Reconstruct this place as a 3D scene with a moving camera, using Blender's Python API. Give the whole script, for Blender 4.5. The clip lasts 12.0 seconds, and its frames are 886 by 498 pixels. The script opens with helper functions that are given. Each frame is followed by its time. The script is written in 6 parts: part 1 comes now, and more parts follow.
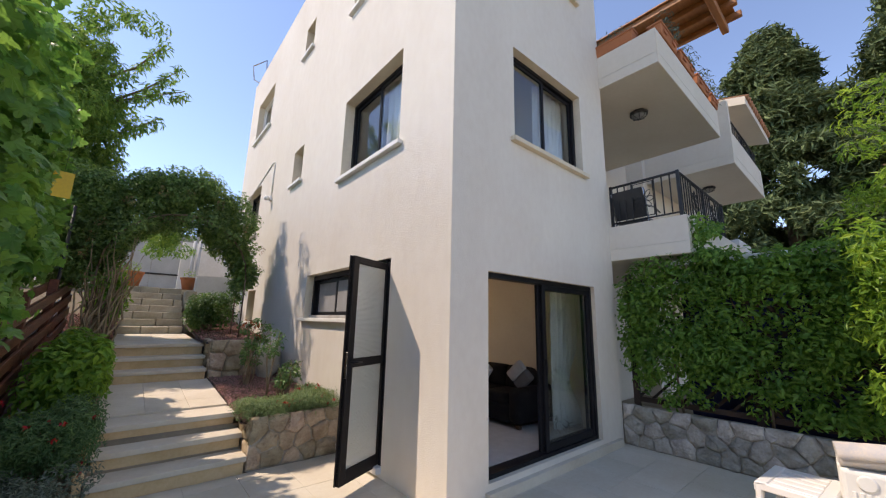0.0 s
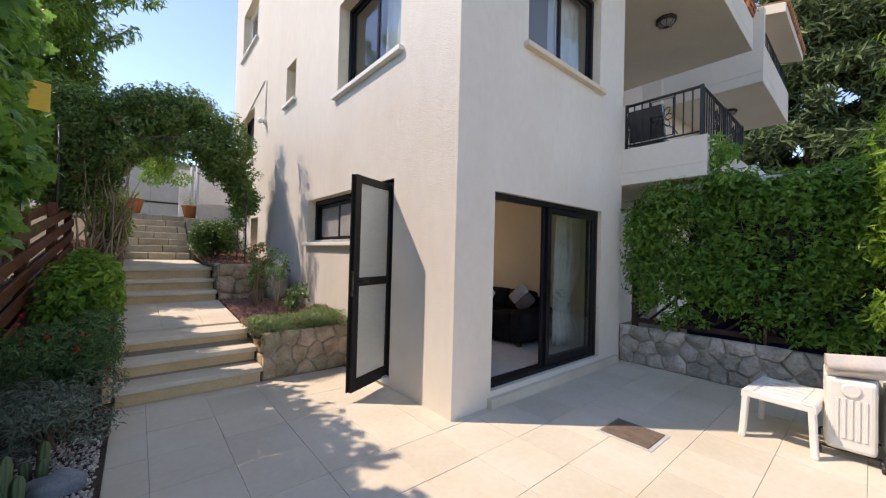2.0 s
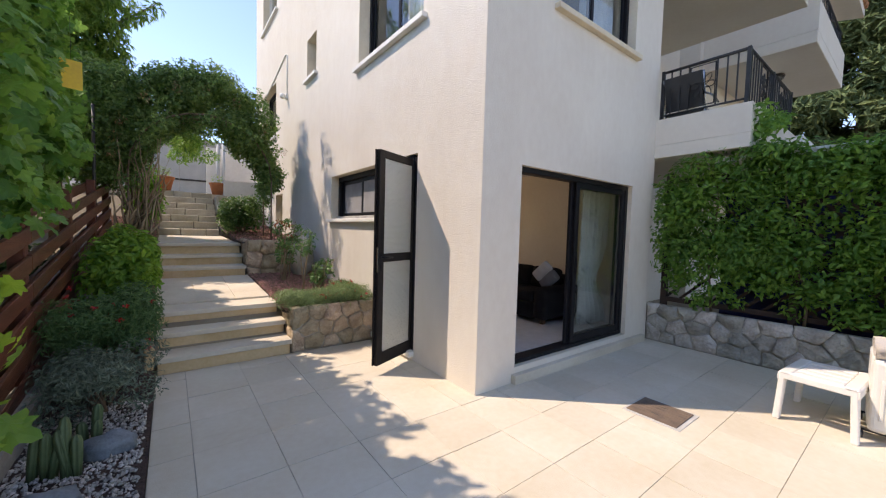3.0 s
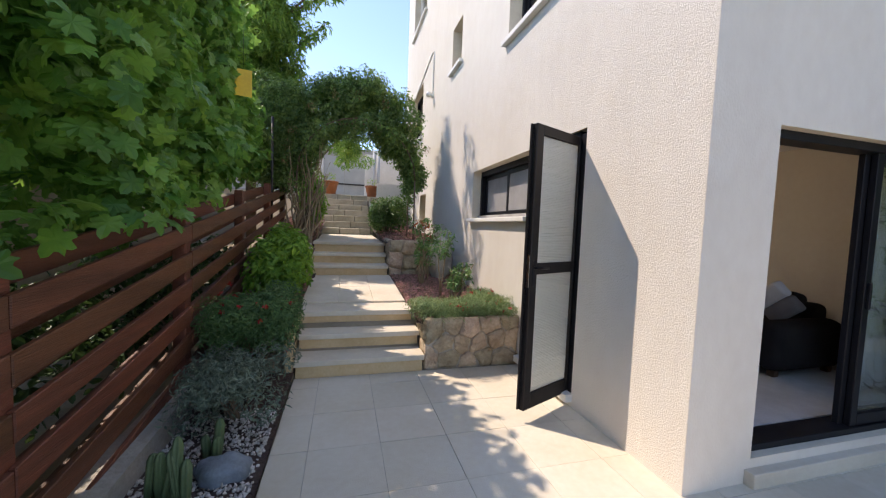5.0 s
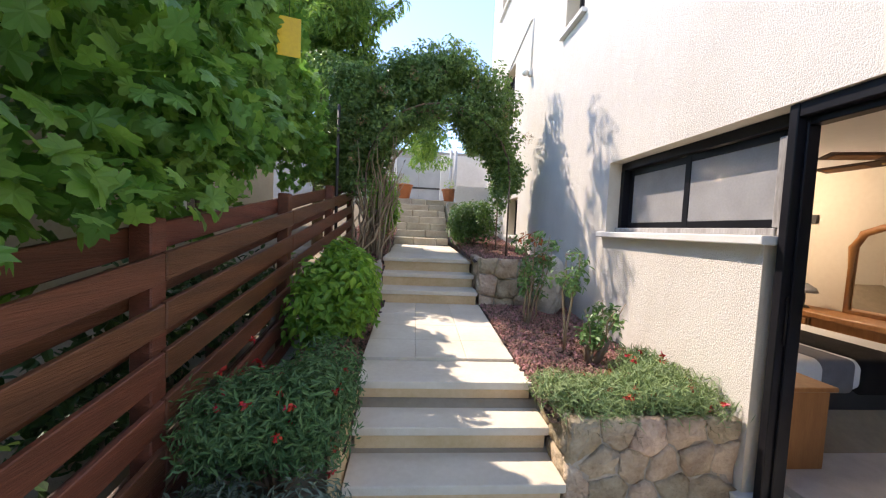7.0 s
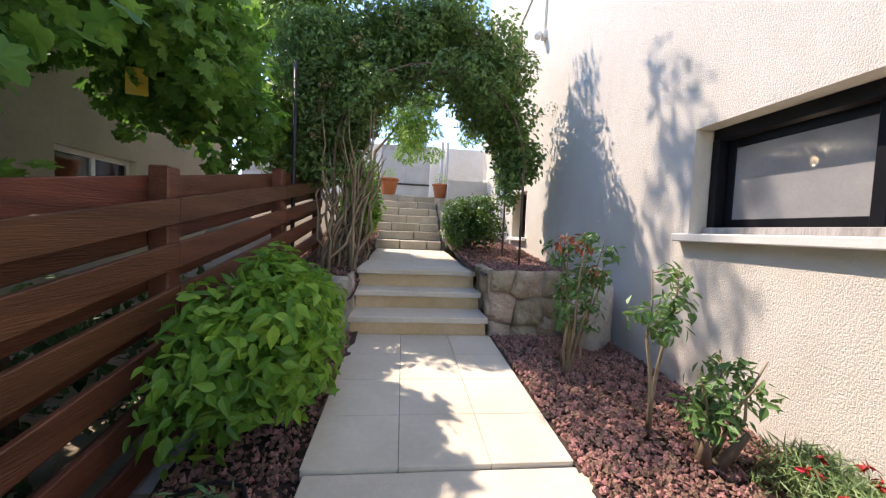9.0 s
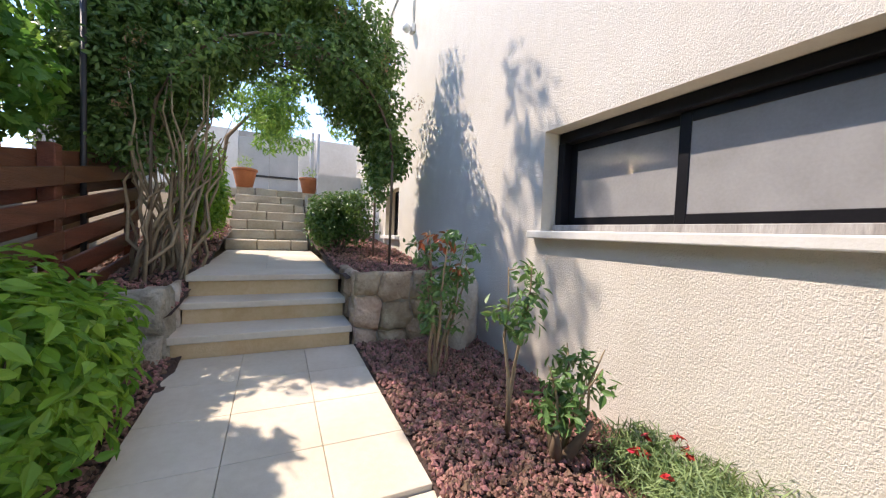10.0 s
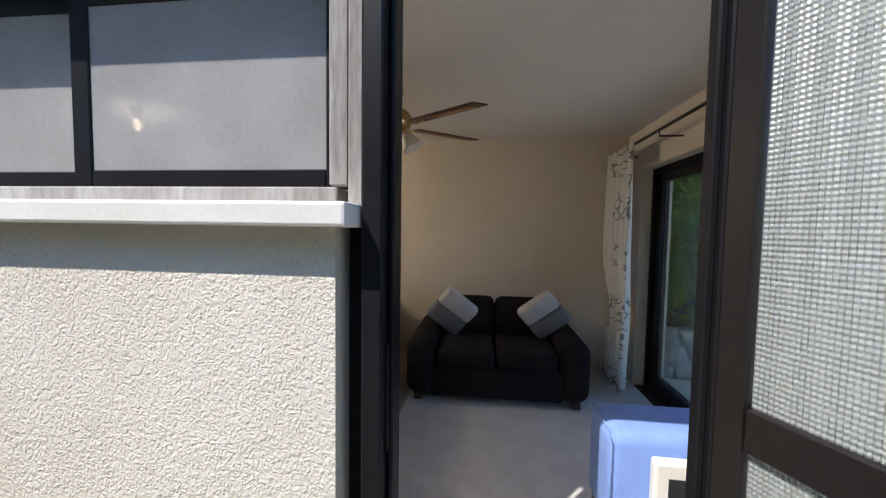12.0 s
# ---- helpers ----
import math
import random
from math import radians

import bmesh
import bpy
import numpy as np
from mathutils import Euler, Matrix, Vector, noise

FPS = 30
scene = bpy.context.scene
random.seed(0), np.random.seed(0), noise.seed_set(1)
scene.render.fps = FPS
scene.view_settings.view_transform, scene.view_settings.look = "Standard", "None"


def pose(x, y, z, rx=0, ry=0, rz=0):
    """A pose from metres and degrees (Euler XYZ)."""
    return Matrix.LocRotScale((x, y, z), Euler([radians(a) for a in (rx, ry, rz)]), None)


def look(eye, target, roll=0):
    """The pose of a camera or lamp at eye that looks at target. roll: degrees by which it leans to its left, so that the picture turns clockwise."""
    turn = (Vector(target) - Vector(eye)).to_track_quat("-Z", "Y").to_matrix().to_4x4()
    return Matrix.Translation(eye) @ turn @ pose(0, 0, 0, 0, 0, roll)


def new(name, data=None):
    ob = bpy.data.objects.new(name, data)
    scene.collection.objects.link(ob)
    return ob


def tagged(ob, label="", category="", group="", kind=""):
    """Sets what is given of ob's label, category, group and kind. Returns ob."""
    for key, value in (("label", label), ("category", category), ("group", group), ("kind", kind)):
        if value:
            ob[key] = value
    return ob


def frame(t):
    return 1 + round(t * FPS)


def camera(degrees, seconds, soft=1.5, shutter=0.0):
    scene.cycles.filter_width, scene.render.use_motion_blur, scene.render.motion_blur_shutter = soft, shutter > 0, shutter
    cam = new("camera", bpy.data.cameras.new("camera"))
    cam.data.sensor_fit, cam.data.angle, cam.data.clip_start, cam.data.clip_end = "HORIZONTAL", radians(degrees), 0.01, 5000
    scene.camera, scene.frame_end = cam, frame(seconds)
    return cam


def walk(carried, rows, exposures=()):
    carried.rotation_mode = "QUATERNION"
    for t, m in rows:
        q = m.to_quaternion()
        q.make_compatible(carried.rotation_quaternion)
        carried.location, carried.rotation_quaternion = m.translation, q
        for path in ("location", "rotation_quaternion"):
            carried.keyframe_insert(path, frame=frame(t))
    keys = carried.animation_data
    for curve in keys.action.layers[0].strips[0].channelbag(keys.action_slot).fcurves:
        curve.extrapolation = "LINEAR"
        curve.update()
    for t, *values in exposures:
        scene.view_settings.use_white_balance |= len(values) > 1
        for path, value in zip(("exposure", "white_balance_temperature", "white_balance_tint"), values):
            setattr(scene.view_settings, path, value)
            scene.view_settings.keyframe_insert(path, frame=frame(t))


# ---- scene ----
cam = camera(101.5, 12.0, soft=1.2)
PATH = [
    (0, (0.741, 0.666, 1.495), (2.006, 2.165, 1.888), 1.3),
    (0.5, (0.766, 0.701, 1.462), (2.032, 2.203, 1.836), 1.4),
    (1, (0.774, 0.716, 1.424), (2.052, 2.229, 1.709), 1.5),
    (1.5, (0.778, 0.733, 1.405), (2.065, 2.257, 1.552), 1.5),
    (2, (0.783, 0.761, 1.382), (2.072, 2.291, 1.41), 1.5),
    (2.5, (0.791, 0.786, 1.366), (2.06, 2.33, 1.295), 1.6),
    (3, (0.773, 0.813, 1.376), (1.976, 2.407, 1.273), 1.6),
    (5, (1.056, 1.579, 1.37), (1.585, 3.504, 1.249), 2.2),
    (5.5, (1.089, 1.989, 1.374), (1.463, 3.95, 1.251), 2.4),
    (6, (1.172, 2.364, 1.409), (1.412, 4.346, 1.29), 2.3),
    (6.5, (1.049, 2.783, 1.446), (1.221, 4.773, 1.328), 2.7),
    (7, (0.968, 3.088, 1.465), (1.128, 5.078, 1.353), 2.6),
    (9, (0.991, 4.331, 1.459), (1.218, 6.315, 1.356), 2.5),
    (9.5, (1.131, 4.443, 1.47), (1.553, 6.396, 1.376), 2.5),
    (10, (1.189, 4.526, 1.46), (2.034, 6.337, 1.376), 2.3),
    (10.5, (1.242, 4.553, 1.428), (2.698, 5.923, 1.38), 1.7),
    (11, (1.439, 4.515, 1.4), (3.266, 5.326, 1.329), 0.9),
    (11.5, (1.774, 4.49, 1.43), (3.72, 4.943, 1.336), 0.7),
    (12, (2.077, 4.54, 1.454), (4.061, 4.77, 1.346), 0.9),
]
walk(cam, [(t, look(eye, target, roll)) for t, eye, target, roll in PATH],
     exposures=[(0, 1.13, 7750, 20), (3, 1.32, 7700, 20), (5, 1.42, 7450, 19), (7, 1.9, 7250, 19), (9.5, 1.88, 7300, 20), (10.5, 1.72, 7000, 16), (12, 1.68, 6380, 13)])

# ---- light ----
SUN_TRAVEL = Vector((0.52, -0.455, -0.93)).normalized()
world = bpy.data.worlds.new("sky")
scene.world = world
world.use_nodes = True
sky = world.node_tree.nodes.new("ShaderNodeTexSky")
sky.sky_type, sky.sun_disc = "NISHITA", False
sky.sun_elevation = math.asin(-SUN_TRAVEL.z)
sky.sun_rotation = math.atan2(-SUN_TRAVEL.x, -SUN_TRAVEL.y)
sky.air_density, sky.dust_density, sky.ozone_density = 0.85, 0.05, 4.0
world.node_tree.nodes["Background"].inputs[1].default_value = 0.15
world.node_tree.links.new(sky.outputs[0], world.node_tree.nodes["Background"].inputs[0])
sun = new("sun", bpy.data.lights.new("sun", "SUN"))
sun.data.energy, sun.data.angle, sun.data.color = 2.0, radians(0.55), (1.0, 0.95, 0.87)
sun.rotation_mode = "QUATERNION"
sun.rotation_quaternion = SUN_TRAVEL.to_track_quat("-Z", "Y")


# ---- materials ----
def material(name, col, col2=None, rough=0.8, metal=0.0, scale=3.0, fine=40.0, bump=0.0, bump_scale=60.0, piece=0.0,
             island=0.0, spec=0.5, sheen=0.0, mix=1.0, stretch=(1, 1, 1), bump2=0.0, bump2_scale=8.0, trans=0.0, coat=0.0):
    m = bpy.data.materials.new(name)
    m.use_nodes = True
    nt = m.node_tree
    N, L = nt.nodes, nt.links
    bsdf = N["Principled BSDF"]
    pos = N.new("ShaderNodeNewGeometry")
    mp = N.new("ShaderNodeMapping")
    mp.inputs["Scale"].default_value = stretch
    L.new(pos.outputs["Position"], mp.inputs[0])
    col2 = col2 or tuple(c * 0.78 for c in col)
    def noise_tex(s, detail=4.0):
        n = N.new("ShaderNodeTexNoise")
        n.inputs["Scale"].default_value, n.inputs["Detail"].default_value = s, detail
        L.new(mp.outputs[0], n.inputs["Vector"])
        return n
    big, small = noise_tex(scale), noise_tex(fine, 3.0)
    add = N.new("ShaderNodeMath"); add.operation = "MULTIPLY_ADD"
    L.new(small.outputs[0], add.inputs[0]); add.inputs[1].default_value = 0.45
    L.new(big.outputs[0], add.inputs[2])
    ramp = N.new("ShaderNodeMapRange")
    ramp.inputs["From Min"].default_value, ramp.inputs["From Max"].default_value = 0.5, 0.95
    ramp.inputs["To Max"].default_value = mix
    L.new(add.outputs[0], ramp.inputs["Value"])
    cm = N.new("ShaderNodeMix"); cm.data_type = "RGBA"
    cm.inputs["A"].default_value, cm.inputs["B"].default_value = (*col, 1), (*col2, 1)
    L.new(ramp.outputs[0], cm.inputs["Factor"])
    out = cm.outputs["Result"]
    if piece or island:
        hsv = N.new("ShaderNodeHueSaturation")
        src = N.new("ShaderNodeObjectInfo").outputs["Random"] if piece else pos.outputs["Random Per Island"]
        k = piece or island
        r = N.new("ShaderNodeMapRange")
        r.inputs["To Min"].default_value, r.inputs["To Max"].default_value = 1 - k, 1 + k
        L.new(src, r.inputs["Value"]); L.new(r.outputs[0], hsv.inputs["Value"])
        r2 = N.new("ShaderNodeMapRange")
        r2.inputs["To Min"].default_value, r2.inputs["To Max"].default_value = 0.5 + k * 0.06, 0.5 - k * 0.06
        L.new(src, r2.inputs["Value"]); L.new(r2.outputs[0], hsv.inputs["Hue"])
        L.new(out, hsv.inputs["Color"])
        out = hsv.outputs[0]
    L.new(out, bsdf.inputs["Base Color"])
    bsdf.inputs["Roughness"].default_value, bsdf.inputs["Metallic"].default_value = rough, metal
    bsdf.inputs["Specular IOR Level"].default_value = spec
    bsdf.inputs["Sheen Weight"].default_value = sheen
    bsdf.inputs["Coat Weight"].default_value = coat
    if bump:
        b = N.new("ShaderNodeBump"); b.inputs["Strength"].default_value, b.inputs["Distance"].default_value = bump, 0.01
        n3 = noise_tex(bump_scale, 5.0)
        L.new(n3.outputs[0], b.inputs["Height"]); L.new(b.outputs[0], bsdf.inputs["Normal"])
        if bump2:
            b2 = N.new("ShaderNodeBump"); b2.inputs["Strength"].default_value, b2.inputs["Distance"].default_value = bump2, 0.05
            n4 = noise_tex(bump2_scale, 4.0)
            L.new(n4.outputs[0], b2.inputs["Height"]); L.new(b2.outputs[0], b.inputs["Normal"])
    if trans:
        tr = N.new("ShaderNodeBsdfTranslucent")
        bright = N.new("ShaderNodeHueSaturation"); bright.inputs["Value"].default_value = 1.5
        bright.inputs["Hue"].default_value = 0.485
        L.new(out, bright.inputs["Color"]); L.new(bright.outputs[0], tr.inputs[0])
        ms = N.new("ShaderNodeMixShader"); ms.inputs[0].default_value = trans
        L.new(bsdf.outputs[0], ms.inputs[1]); L.new(tr.outputs[0], ms.inputs[2])
        L.new(ms.outputs[0], N["Material Output"].inputs[0])
    return m


def glass_material(name, tint, rough=0.0):
    """Thin pane: mostly clear, mirror-like by Fresnel."""
    m = bpy.data.materials.new(name)
    m.use_nodes = True
    N, L = m.node_tree.nodes, m.node_tree.links
    N.remove(N["Principled BSDF"])
    gl, tr, ms, lw, po, ma = (N.new(k) for k in ("ShaderNodeBsdfGlossy", "ShaderNodeBsdfTransparent", "ShaderNodeMixShader", "ShaderNodeLayerWeight", "ShaderNodeMath", "ShaderNodeMath"))
    gl.inputs["Roughness"].default_value = rough
    tr.inputs[0].default_value = (*tint, 1)
    lw.inputs[0].default_value = 0.5
    po.operation, ma.operation = "POWER", "MULTIPLY_ADD"
    po.inputs[1].default_value = 4.0
    ma.inputs[1].default_value, ma.inputs[2].default_value = 0.8, 0.05
    L.new(lw.outputs["Facing"], po.inputs[0]); L.new(po.outputs[0], ma.inputs[0]); L.new(ma.outputs[0], ms.inputs[0])
    L.new(tr.outputs[0], ms.inputs[1]); L.new(gl.outputs[0], ms.inputs[2])
    L.new(ms.outputs[0], N["Material Output"].inputs[0])
    return m


def stucco_material(name, col, col2, grain, strength, stain):
    """Sprayed render: worm-like grain, faint streaks of dirt."""
    m = material(name, col, col2, rough=0.92, scale=0.9, fine=9.0, bump=strength, bump_scale=grain, spec=0.2, mix=stain,
                 stretch=(1, 1, 0.55), bump2=0.25, bump2_scale=3.0)
    N, L = m.node_tree.nodes, m.node_tree.links
    vo = N.new("ShaderNodeTexVoronoi"); vo.feature = "SMOOTH_F1"
    vo.inputs["Scale"].default_value = grain * 0.8
    pos = [n for n in N if n.bl_idname == "ShaderNodeNewGeometry"][0]
    wob = N.new("ShaderNodeTexNoise"); wob.inputs["Scale"].default_value = grain * 0.5
    L.new(pos.outputs["Position"], wob.inputs["Vector"])
    vm = N.new("ShaderNodeMix"); vm.data_type = "VECTOR"; vm.inputs["Factor"].default_value = 0.03
    L.new(pos.outputs["Position"], vm.inputs["A"]); L.new(wob.outputs["Color"], vm.inputs["B"])
    L.new(vm.outputs["Result"], vo.inputs["Vector"])
    b = N.new("ShaderNodeBump"); b.invert = True
    b.inputs["Strength"].default_value, b.inputs["Distance"].default_value = strength, 0.012
    last = [n for n in N if n.bl_idname == "ShaderNodeBump"][0]
    bs = N["Principled BSDF"]
    L.new(vo.outputs["Distance"], b.inputs["Height"]); L.new(bs.inputs["Normal"].links[0].from_socket, b.inputs["Normal"])
    L.new(b.outputs[0], bs.inputs["Normal"])
    return m


M_STUCCO = stucco_material("rough_stucco", (0.74, 0.69, 0.61), (0.63, 0.56, 0.47), 150.0, 0.36, 0.55)
M_SMOOTH = material("smooth_render", (0.74, 0.68, 0.59), (0.62, 0.54, 0.45), rough=0.9, scale=1.1, fine=14, bump=0.25, bump_scale=90, spec=0.2, mix=0.6, stretch=(1, 1, 0.6))
M_REVEAL = material("smooth_reveal", (0.76, 0.67, 0.52), (0.66, 0.56, 0.42), rough=0.85, scale=2, fine=30, bump=0.15, bump_scale=120, spec=0.25)
M_SILL = material("painted_sill", (0.8, 0.78, 0.73), (0.66, 0.62, 0.54), rough=0.6, scale=5, fine=60, bump=0.1, bump_scale=80, mix=0.6)
M_SILL_OLD = material("cream_sill", (0.74, 0.64, 0.48), (0.62, 0.52, 0.38), rough=0.7, scale=5, fine=60, bump=0.15, bump_scale=80)
M_BLACK = material("black_aluminium", (0.009, 0.009, 0.011), (0.016, 0.015, 0.017), rough=0.4, scale=4, fine=80, spec=0.16)
M_BROWN = material("bronze_aluminium", (0.013, 0.011, 0.011), (0.022, 0.018, 0.016), rough=0.4, scale=4, fine=80, spec=0.22)
M_GREYAL = material("weathered_grey_timber", (0.42, 0.4, 0.37), (0.22, 0.2, 0.18), rough=0.85, scale=12, fine=90, bump=0.5, bump_scale=70, stretch=(1, 1, 0.2))
M_TILE = material("cream_paving", (0.66, 0.6, 0.49), (0.57, 0.48, 0.35), rough=0.72, scale=1.6, fine=22, bump=0.2, bump_scale=120, piece=0.05, spec=0.35, mix=0.8, bump2=0.06, bump2_scale=10)
M_SLAB = material("pale_limestone", (0.66, 0.59, 0.48), (0.54, 0.46, 0.35), rough=0.75, scale=2.2, fine=30, bump=0.2, bump_scale=110, piece=0.05, spec=0.3, mix=0.8)
M_RISER = material("honey_limestone", (0.66, 0.49, 0.29), (0.54, 0.37, 0.19), rough=0.8, scale=4, fine=35, bump=0.3, bump_scale=90, piece=0.07, spec=0.3)
M_ROCK = material("rough_stone", (0.56, 0.45, 0.32), (0.33, 0.24, 0.16), rough=0.95, scale=6, fine=40, bump=0.9, bump_scale=45, piece=0.28, spec=0.15, bump2=0.6, bump2_scale=14)
M_GREYROCK = material("grey_brown_stone", (0.52, 0.48, 0.41), (0.3, 0.26, 0.21), rough=0.95, scale=6, fine=40, bump=0.9, bump_scale=45, piece=0.25, spec=0.15, bump2=0.6, bump2_scale=14)
M_MORTAR = material("mortar", (0.44, 0.39, 0.32), (0.3, 0.26, 0.2), rough=0.97, scale=6, fine=60, bump=0.8, bump_scale=70)
M_STEPSTONE = material("crazy_paving_stone", (0.55, 0.5, 0.4), (0.4, 0.34, 0.26), rough=0.9, scale=4, fine=30, bump=0.5, bump_scale=60, piece=0.14)
M_LAVA = material("lava_chips", (0.38, 0.21, 0.16), (0.22, 0.115, 0.09), rough=0.97, scale=9, fine=60, bump=0.8, bump_scale=90, island=0.45)
M_SOIL = material("dark_soil", (0.085, 0.05, 0.04), (0.045, 0.028, 0.022), rough=1.0, scale=9, fine=70, bump=1.0, bump_scale=60, bump2=0.8, bump2_scale=20)
M_EARTH = material("dry_earth", (0.3, 0.24, 0.17), (0.2, 0.16, 0.11), rough=1.0, scale=1.5, fine=20, bump=0.6, bump_scale=30)
M_PEBBLE = material("white_pebbles", (0.62, 0.58, 0.52), (0.4, 0.35, 0.3), rough=0.8, scale=9, fine=60, island=0.35)
M_FENCE = material("red_brown_stained_wood", (0.17, 0.06, 0.03), (0.085, 0.03, 0.015), rough=0.5, scale=3, fine=26, bump=0.45, bump_scale=30, piece=0.18, stretch=(3, 0.35, 6), spec=0.4)
M_CONC = material("old_concrete", (0.42, 0.39, 0.34), (0.28, 0.25, 0.21), rough=0.95, scale=3, fine=40, bump=0.5, bump_scale=60)
M_WHITEWALL = material("white_wall", (0.72, 0.7, 0.66), (0.6, 0.57, 0.52), rough=0.9, scale=1.2, fine=18, bump=0.2, bump_scale=60)
M_BEIGEWALL = material("beige_wall", (0.4, 0.33, 0.22), (0.32, 0.26, 0.17), rough=0.9, scale=1.2, fine=18, bump=0.2, bump_scale=60)
M_GATE = material("grey_gate", (0.42, 0.43, 0.43), (0.34, 0.35, 0.35), rough=0.6, scale=3, fine=40)
M_INNER = material("inner_plaster", (0.66, 0.6, 0.5), (0.6, 0.53, 0.43), rough=0.9, scale=1.5, fine=20, bump=0.08, bump_scale=60)
M_CEIL = material("white_ceiling", (0.78, 0.76, 0.73), (0.72, 0.7, 0.66), rough=0.95, scale=1.5, fine=20, bump=0.08, bump_scale=60)
M_TERRAZZO = material("pale_floor_tile", (0.62, 0.6, 0.57), (0.5, 0.48, 0.45), rough=0.35, scale=8, fine=90)
M_IRON = material("black_iron", (0.012, 0.012, 0.014), (0.03, 0.028, 0.028), rough=0.5, scale=10, fine=90)
M_TERRA = material("terracotta", (0.52, 0.19, 0.08), (0.4, 0.14, 0.06), rough=0.85, scale=6, fine=50, bump=0.25, bump_scale=80)
M_WHITEPL = material("white_plastic", (0.78, 0.75, 0.7), (0.7, 0.66, 0.6), rough=0.45, scale=4, fine=60, mix=0.5)
M_HEATER = material("white_enamel", (0.74, 0.72, 0.66), (0.66, 0.63, 0.56), rough=0.35, scale=4, fine=60, mix=0.5)
# Dark plastic parts; also painted shade behind openings and in slots.
M_DARKPL_SHADE = material("dark_plastic_and_shade", (0.02, 0.02, 0.022), (0.035, 0.035, 0.035), rough=0.45, scale=8, fine=60)
M_GLASS = glass_material("window_glass", (0.93, 0.96, 0.96))
M_GLASS_DK = glass_material("tinted_glass", (0.45, 0.5, 0.52))


# ---- mesh helpers ----
def box(bm, x0, x1, y0, y1, z0, z1, m=None):
    vs = [bm.verts.new((x, y, z)) for x in (x0, x1) for y in (y0, y1) for z in (z0, z1)]
    if m is not None:
        for v in vs:
            v.co = m @ v.co
    for f in ((0, 1, 3, 2), (4, 6, 7, 5), (0, 4, 5, 1), (2, 3, 7, 6), (0, 2, 6, 4), (1, 5, 7, 3)):
        bm.faces.new([vs[i] for i in f])
    return vs


def soft_box(bm, x0, x1, y0, y1, z0, z1, r=0.004, m=None, seg=1):
    b2 = bmesh.new()
    box(b2, x0, x1, y0, y1, z0, z1)
    bmesh.ops.bevel(b2, geom=b2.edges[:], offset=r, segments=seg, affect="EDGES", profile=0.5)
    if m is not None:
        b2.transform(m)
    join(bm, b2)


def join(bm, other):
    table = {v: bm.verts.new(v.co) for v in other.verts}
    for f in other.faces:
        try:
            g = bm.faces.new([table[v] for v in f.verts])
            g.smooth, g.material_index = f.smooth, f.material_index
        except ValueError:
            pass
    other.free()


def tube(bm, points, radius, sides=8, caps=True):
    """A round bar along points; radius may be one number or one for each point."""
    pts = [Vector(p) for p in points]
    rad = radius if isinstance(radius, (list, tuple)) else [radius] * len(pts)
    rings, up = [], Vector((0.03, 0.02, 1))
    for i, p in enumerate(pts):
        d = (pts[min(i + 1, len(pts) - 1)] - pts[max(i - 1, 0)]).normalized()
        ref = up if abs(d.z) < 0.95 else Vector((1, 0.05, 0))
        u = d.cross(ref).normalized()
        w = d.cross(u)
        rings.append([bm.verts.new(p + (u * math.cos(a) + w * math.sin(a)) * rad[i]) for a in (2 * math.pi * k / sides for k in range(sides))])
    for a, b in zip(rings, rings[1:]):
        for k in range(sides):
            f = bm.faces.new((a[k], a[(k + 1) % sides], b[(k + 1) % sides], b[k]))
            f.smooth = True
    if caps:
        bm.faces.new(rings[0][::-1]); bm.faces.new(rings[-1])


def lathe(bm, profile, sides=20, centre=(0, 0, 0), flute=0.0, flutes=0):
    rings = []
    for r, z in profile:
        ring = []
        for k in range(sides):
            a = 2 * math.pi * k / sides
            rr = r * (1 + flute * math.cos(a * flutes)) if flute else r
            ring.append(bm.verts.new((centre[0] + rr * math.cos(a), centre[1] + rr * math.sin(a), centre[2] + z)))
        rings.append(ring)
    for a, b in zip(rings, rings[1:]):
        for k in range(sides):
            bm.faces.new((a[k], a[(k + 1) % sides], b[(k + 1) % sides], b[k])).smooth = True
    bm.faces.new(rings[0][::-1]); bm.faces.new(rings[-1])


def mesh_of(name, bm, mat):
    bmesh.ops.recalc_face_normals(bm, faces=bm.faces[:])
    me = bpy.data.meshes.new(name)
    bm.to_mesh(me); bm.free()
    for k in (mat if isinstance(mat, (list, tuple)) else [mat]):
        me.materials.append(k)
    return me


def part(name, bm, mat, parent, label=""):
    ob = new(name, mesh_of(name, bm, mat))
    ob.parent = parent
    return tagged(ob, label)


def solid(name, bm, mat, label="", category="", group="", kind=""):
    return tagged(new(name, mesh_of(name, bm, mat)), label, category, group, kind)


def thing(name, at, label, category, group="", kind=""):
    ob = new(name)
    ob.empty_display_size = 0.05
    ob.matrix_basis = at if isinstance(at, Matrix) else Matrix.Translation(at)
    return tagged(ob, label, category, group, kind)


def shared(name, me, parent, m):
    ob = new(name, me)
    ob.parent = parent
    ob.matrix_basis = m
    return ob


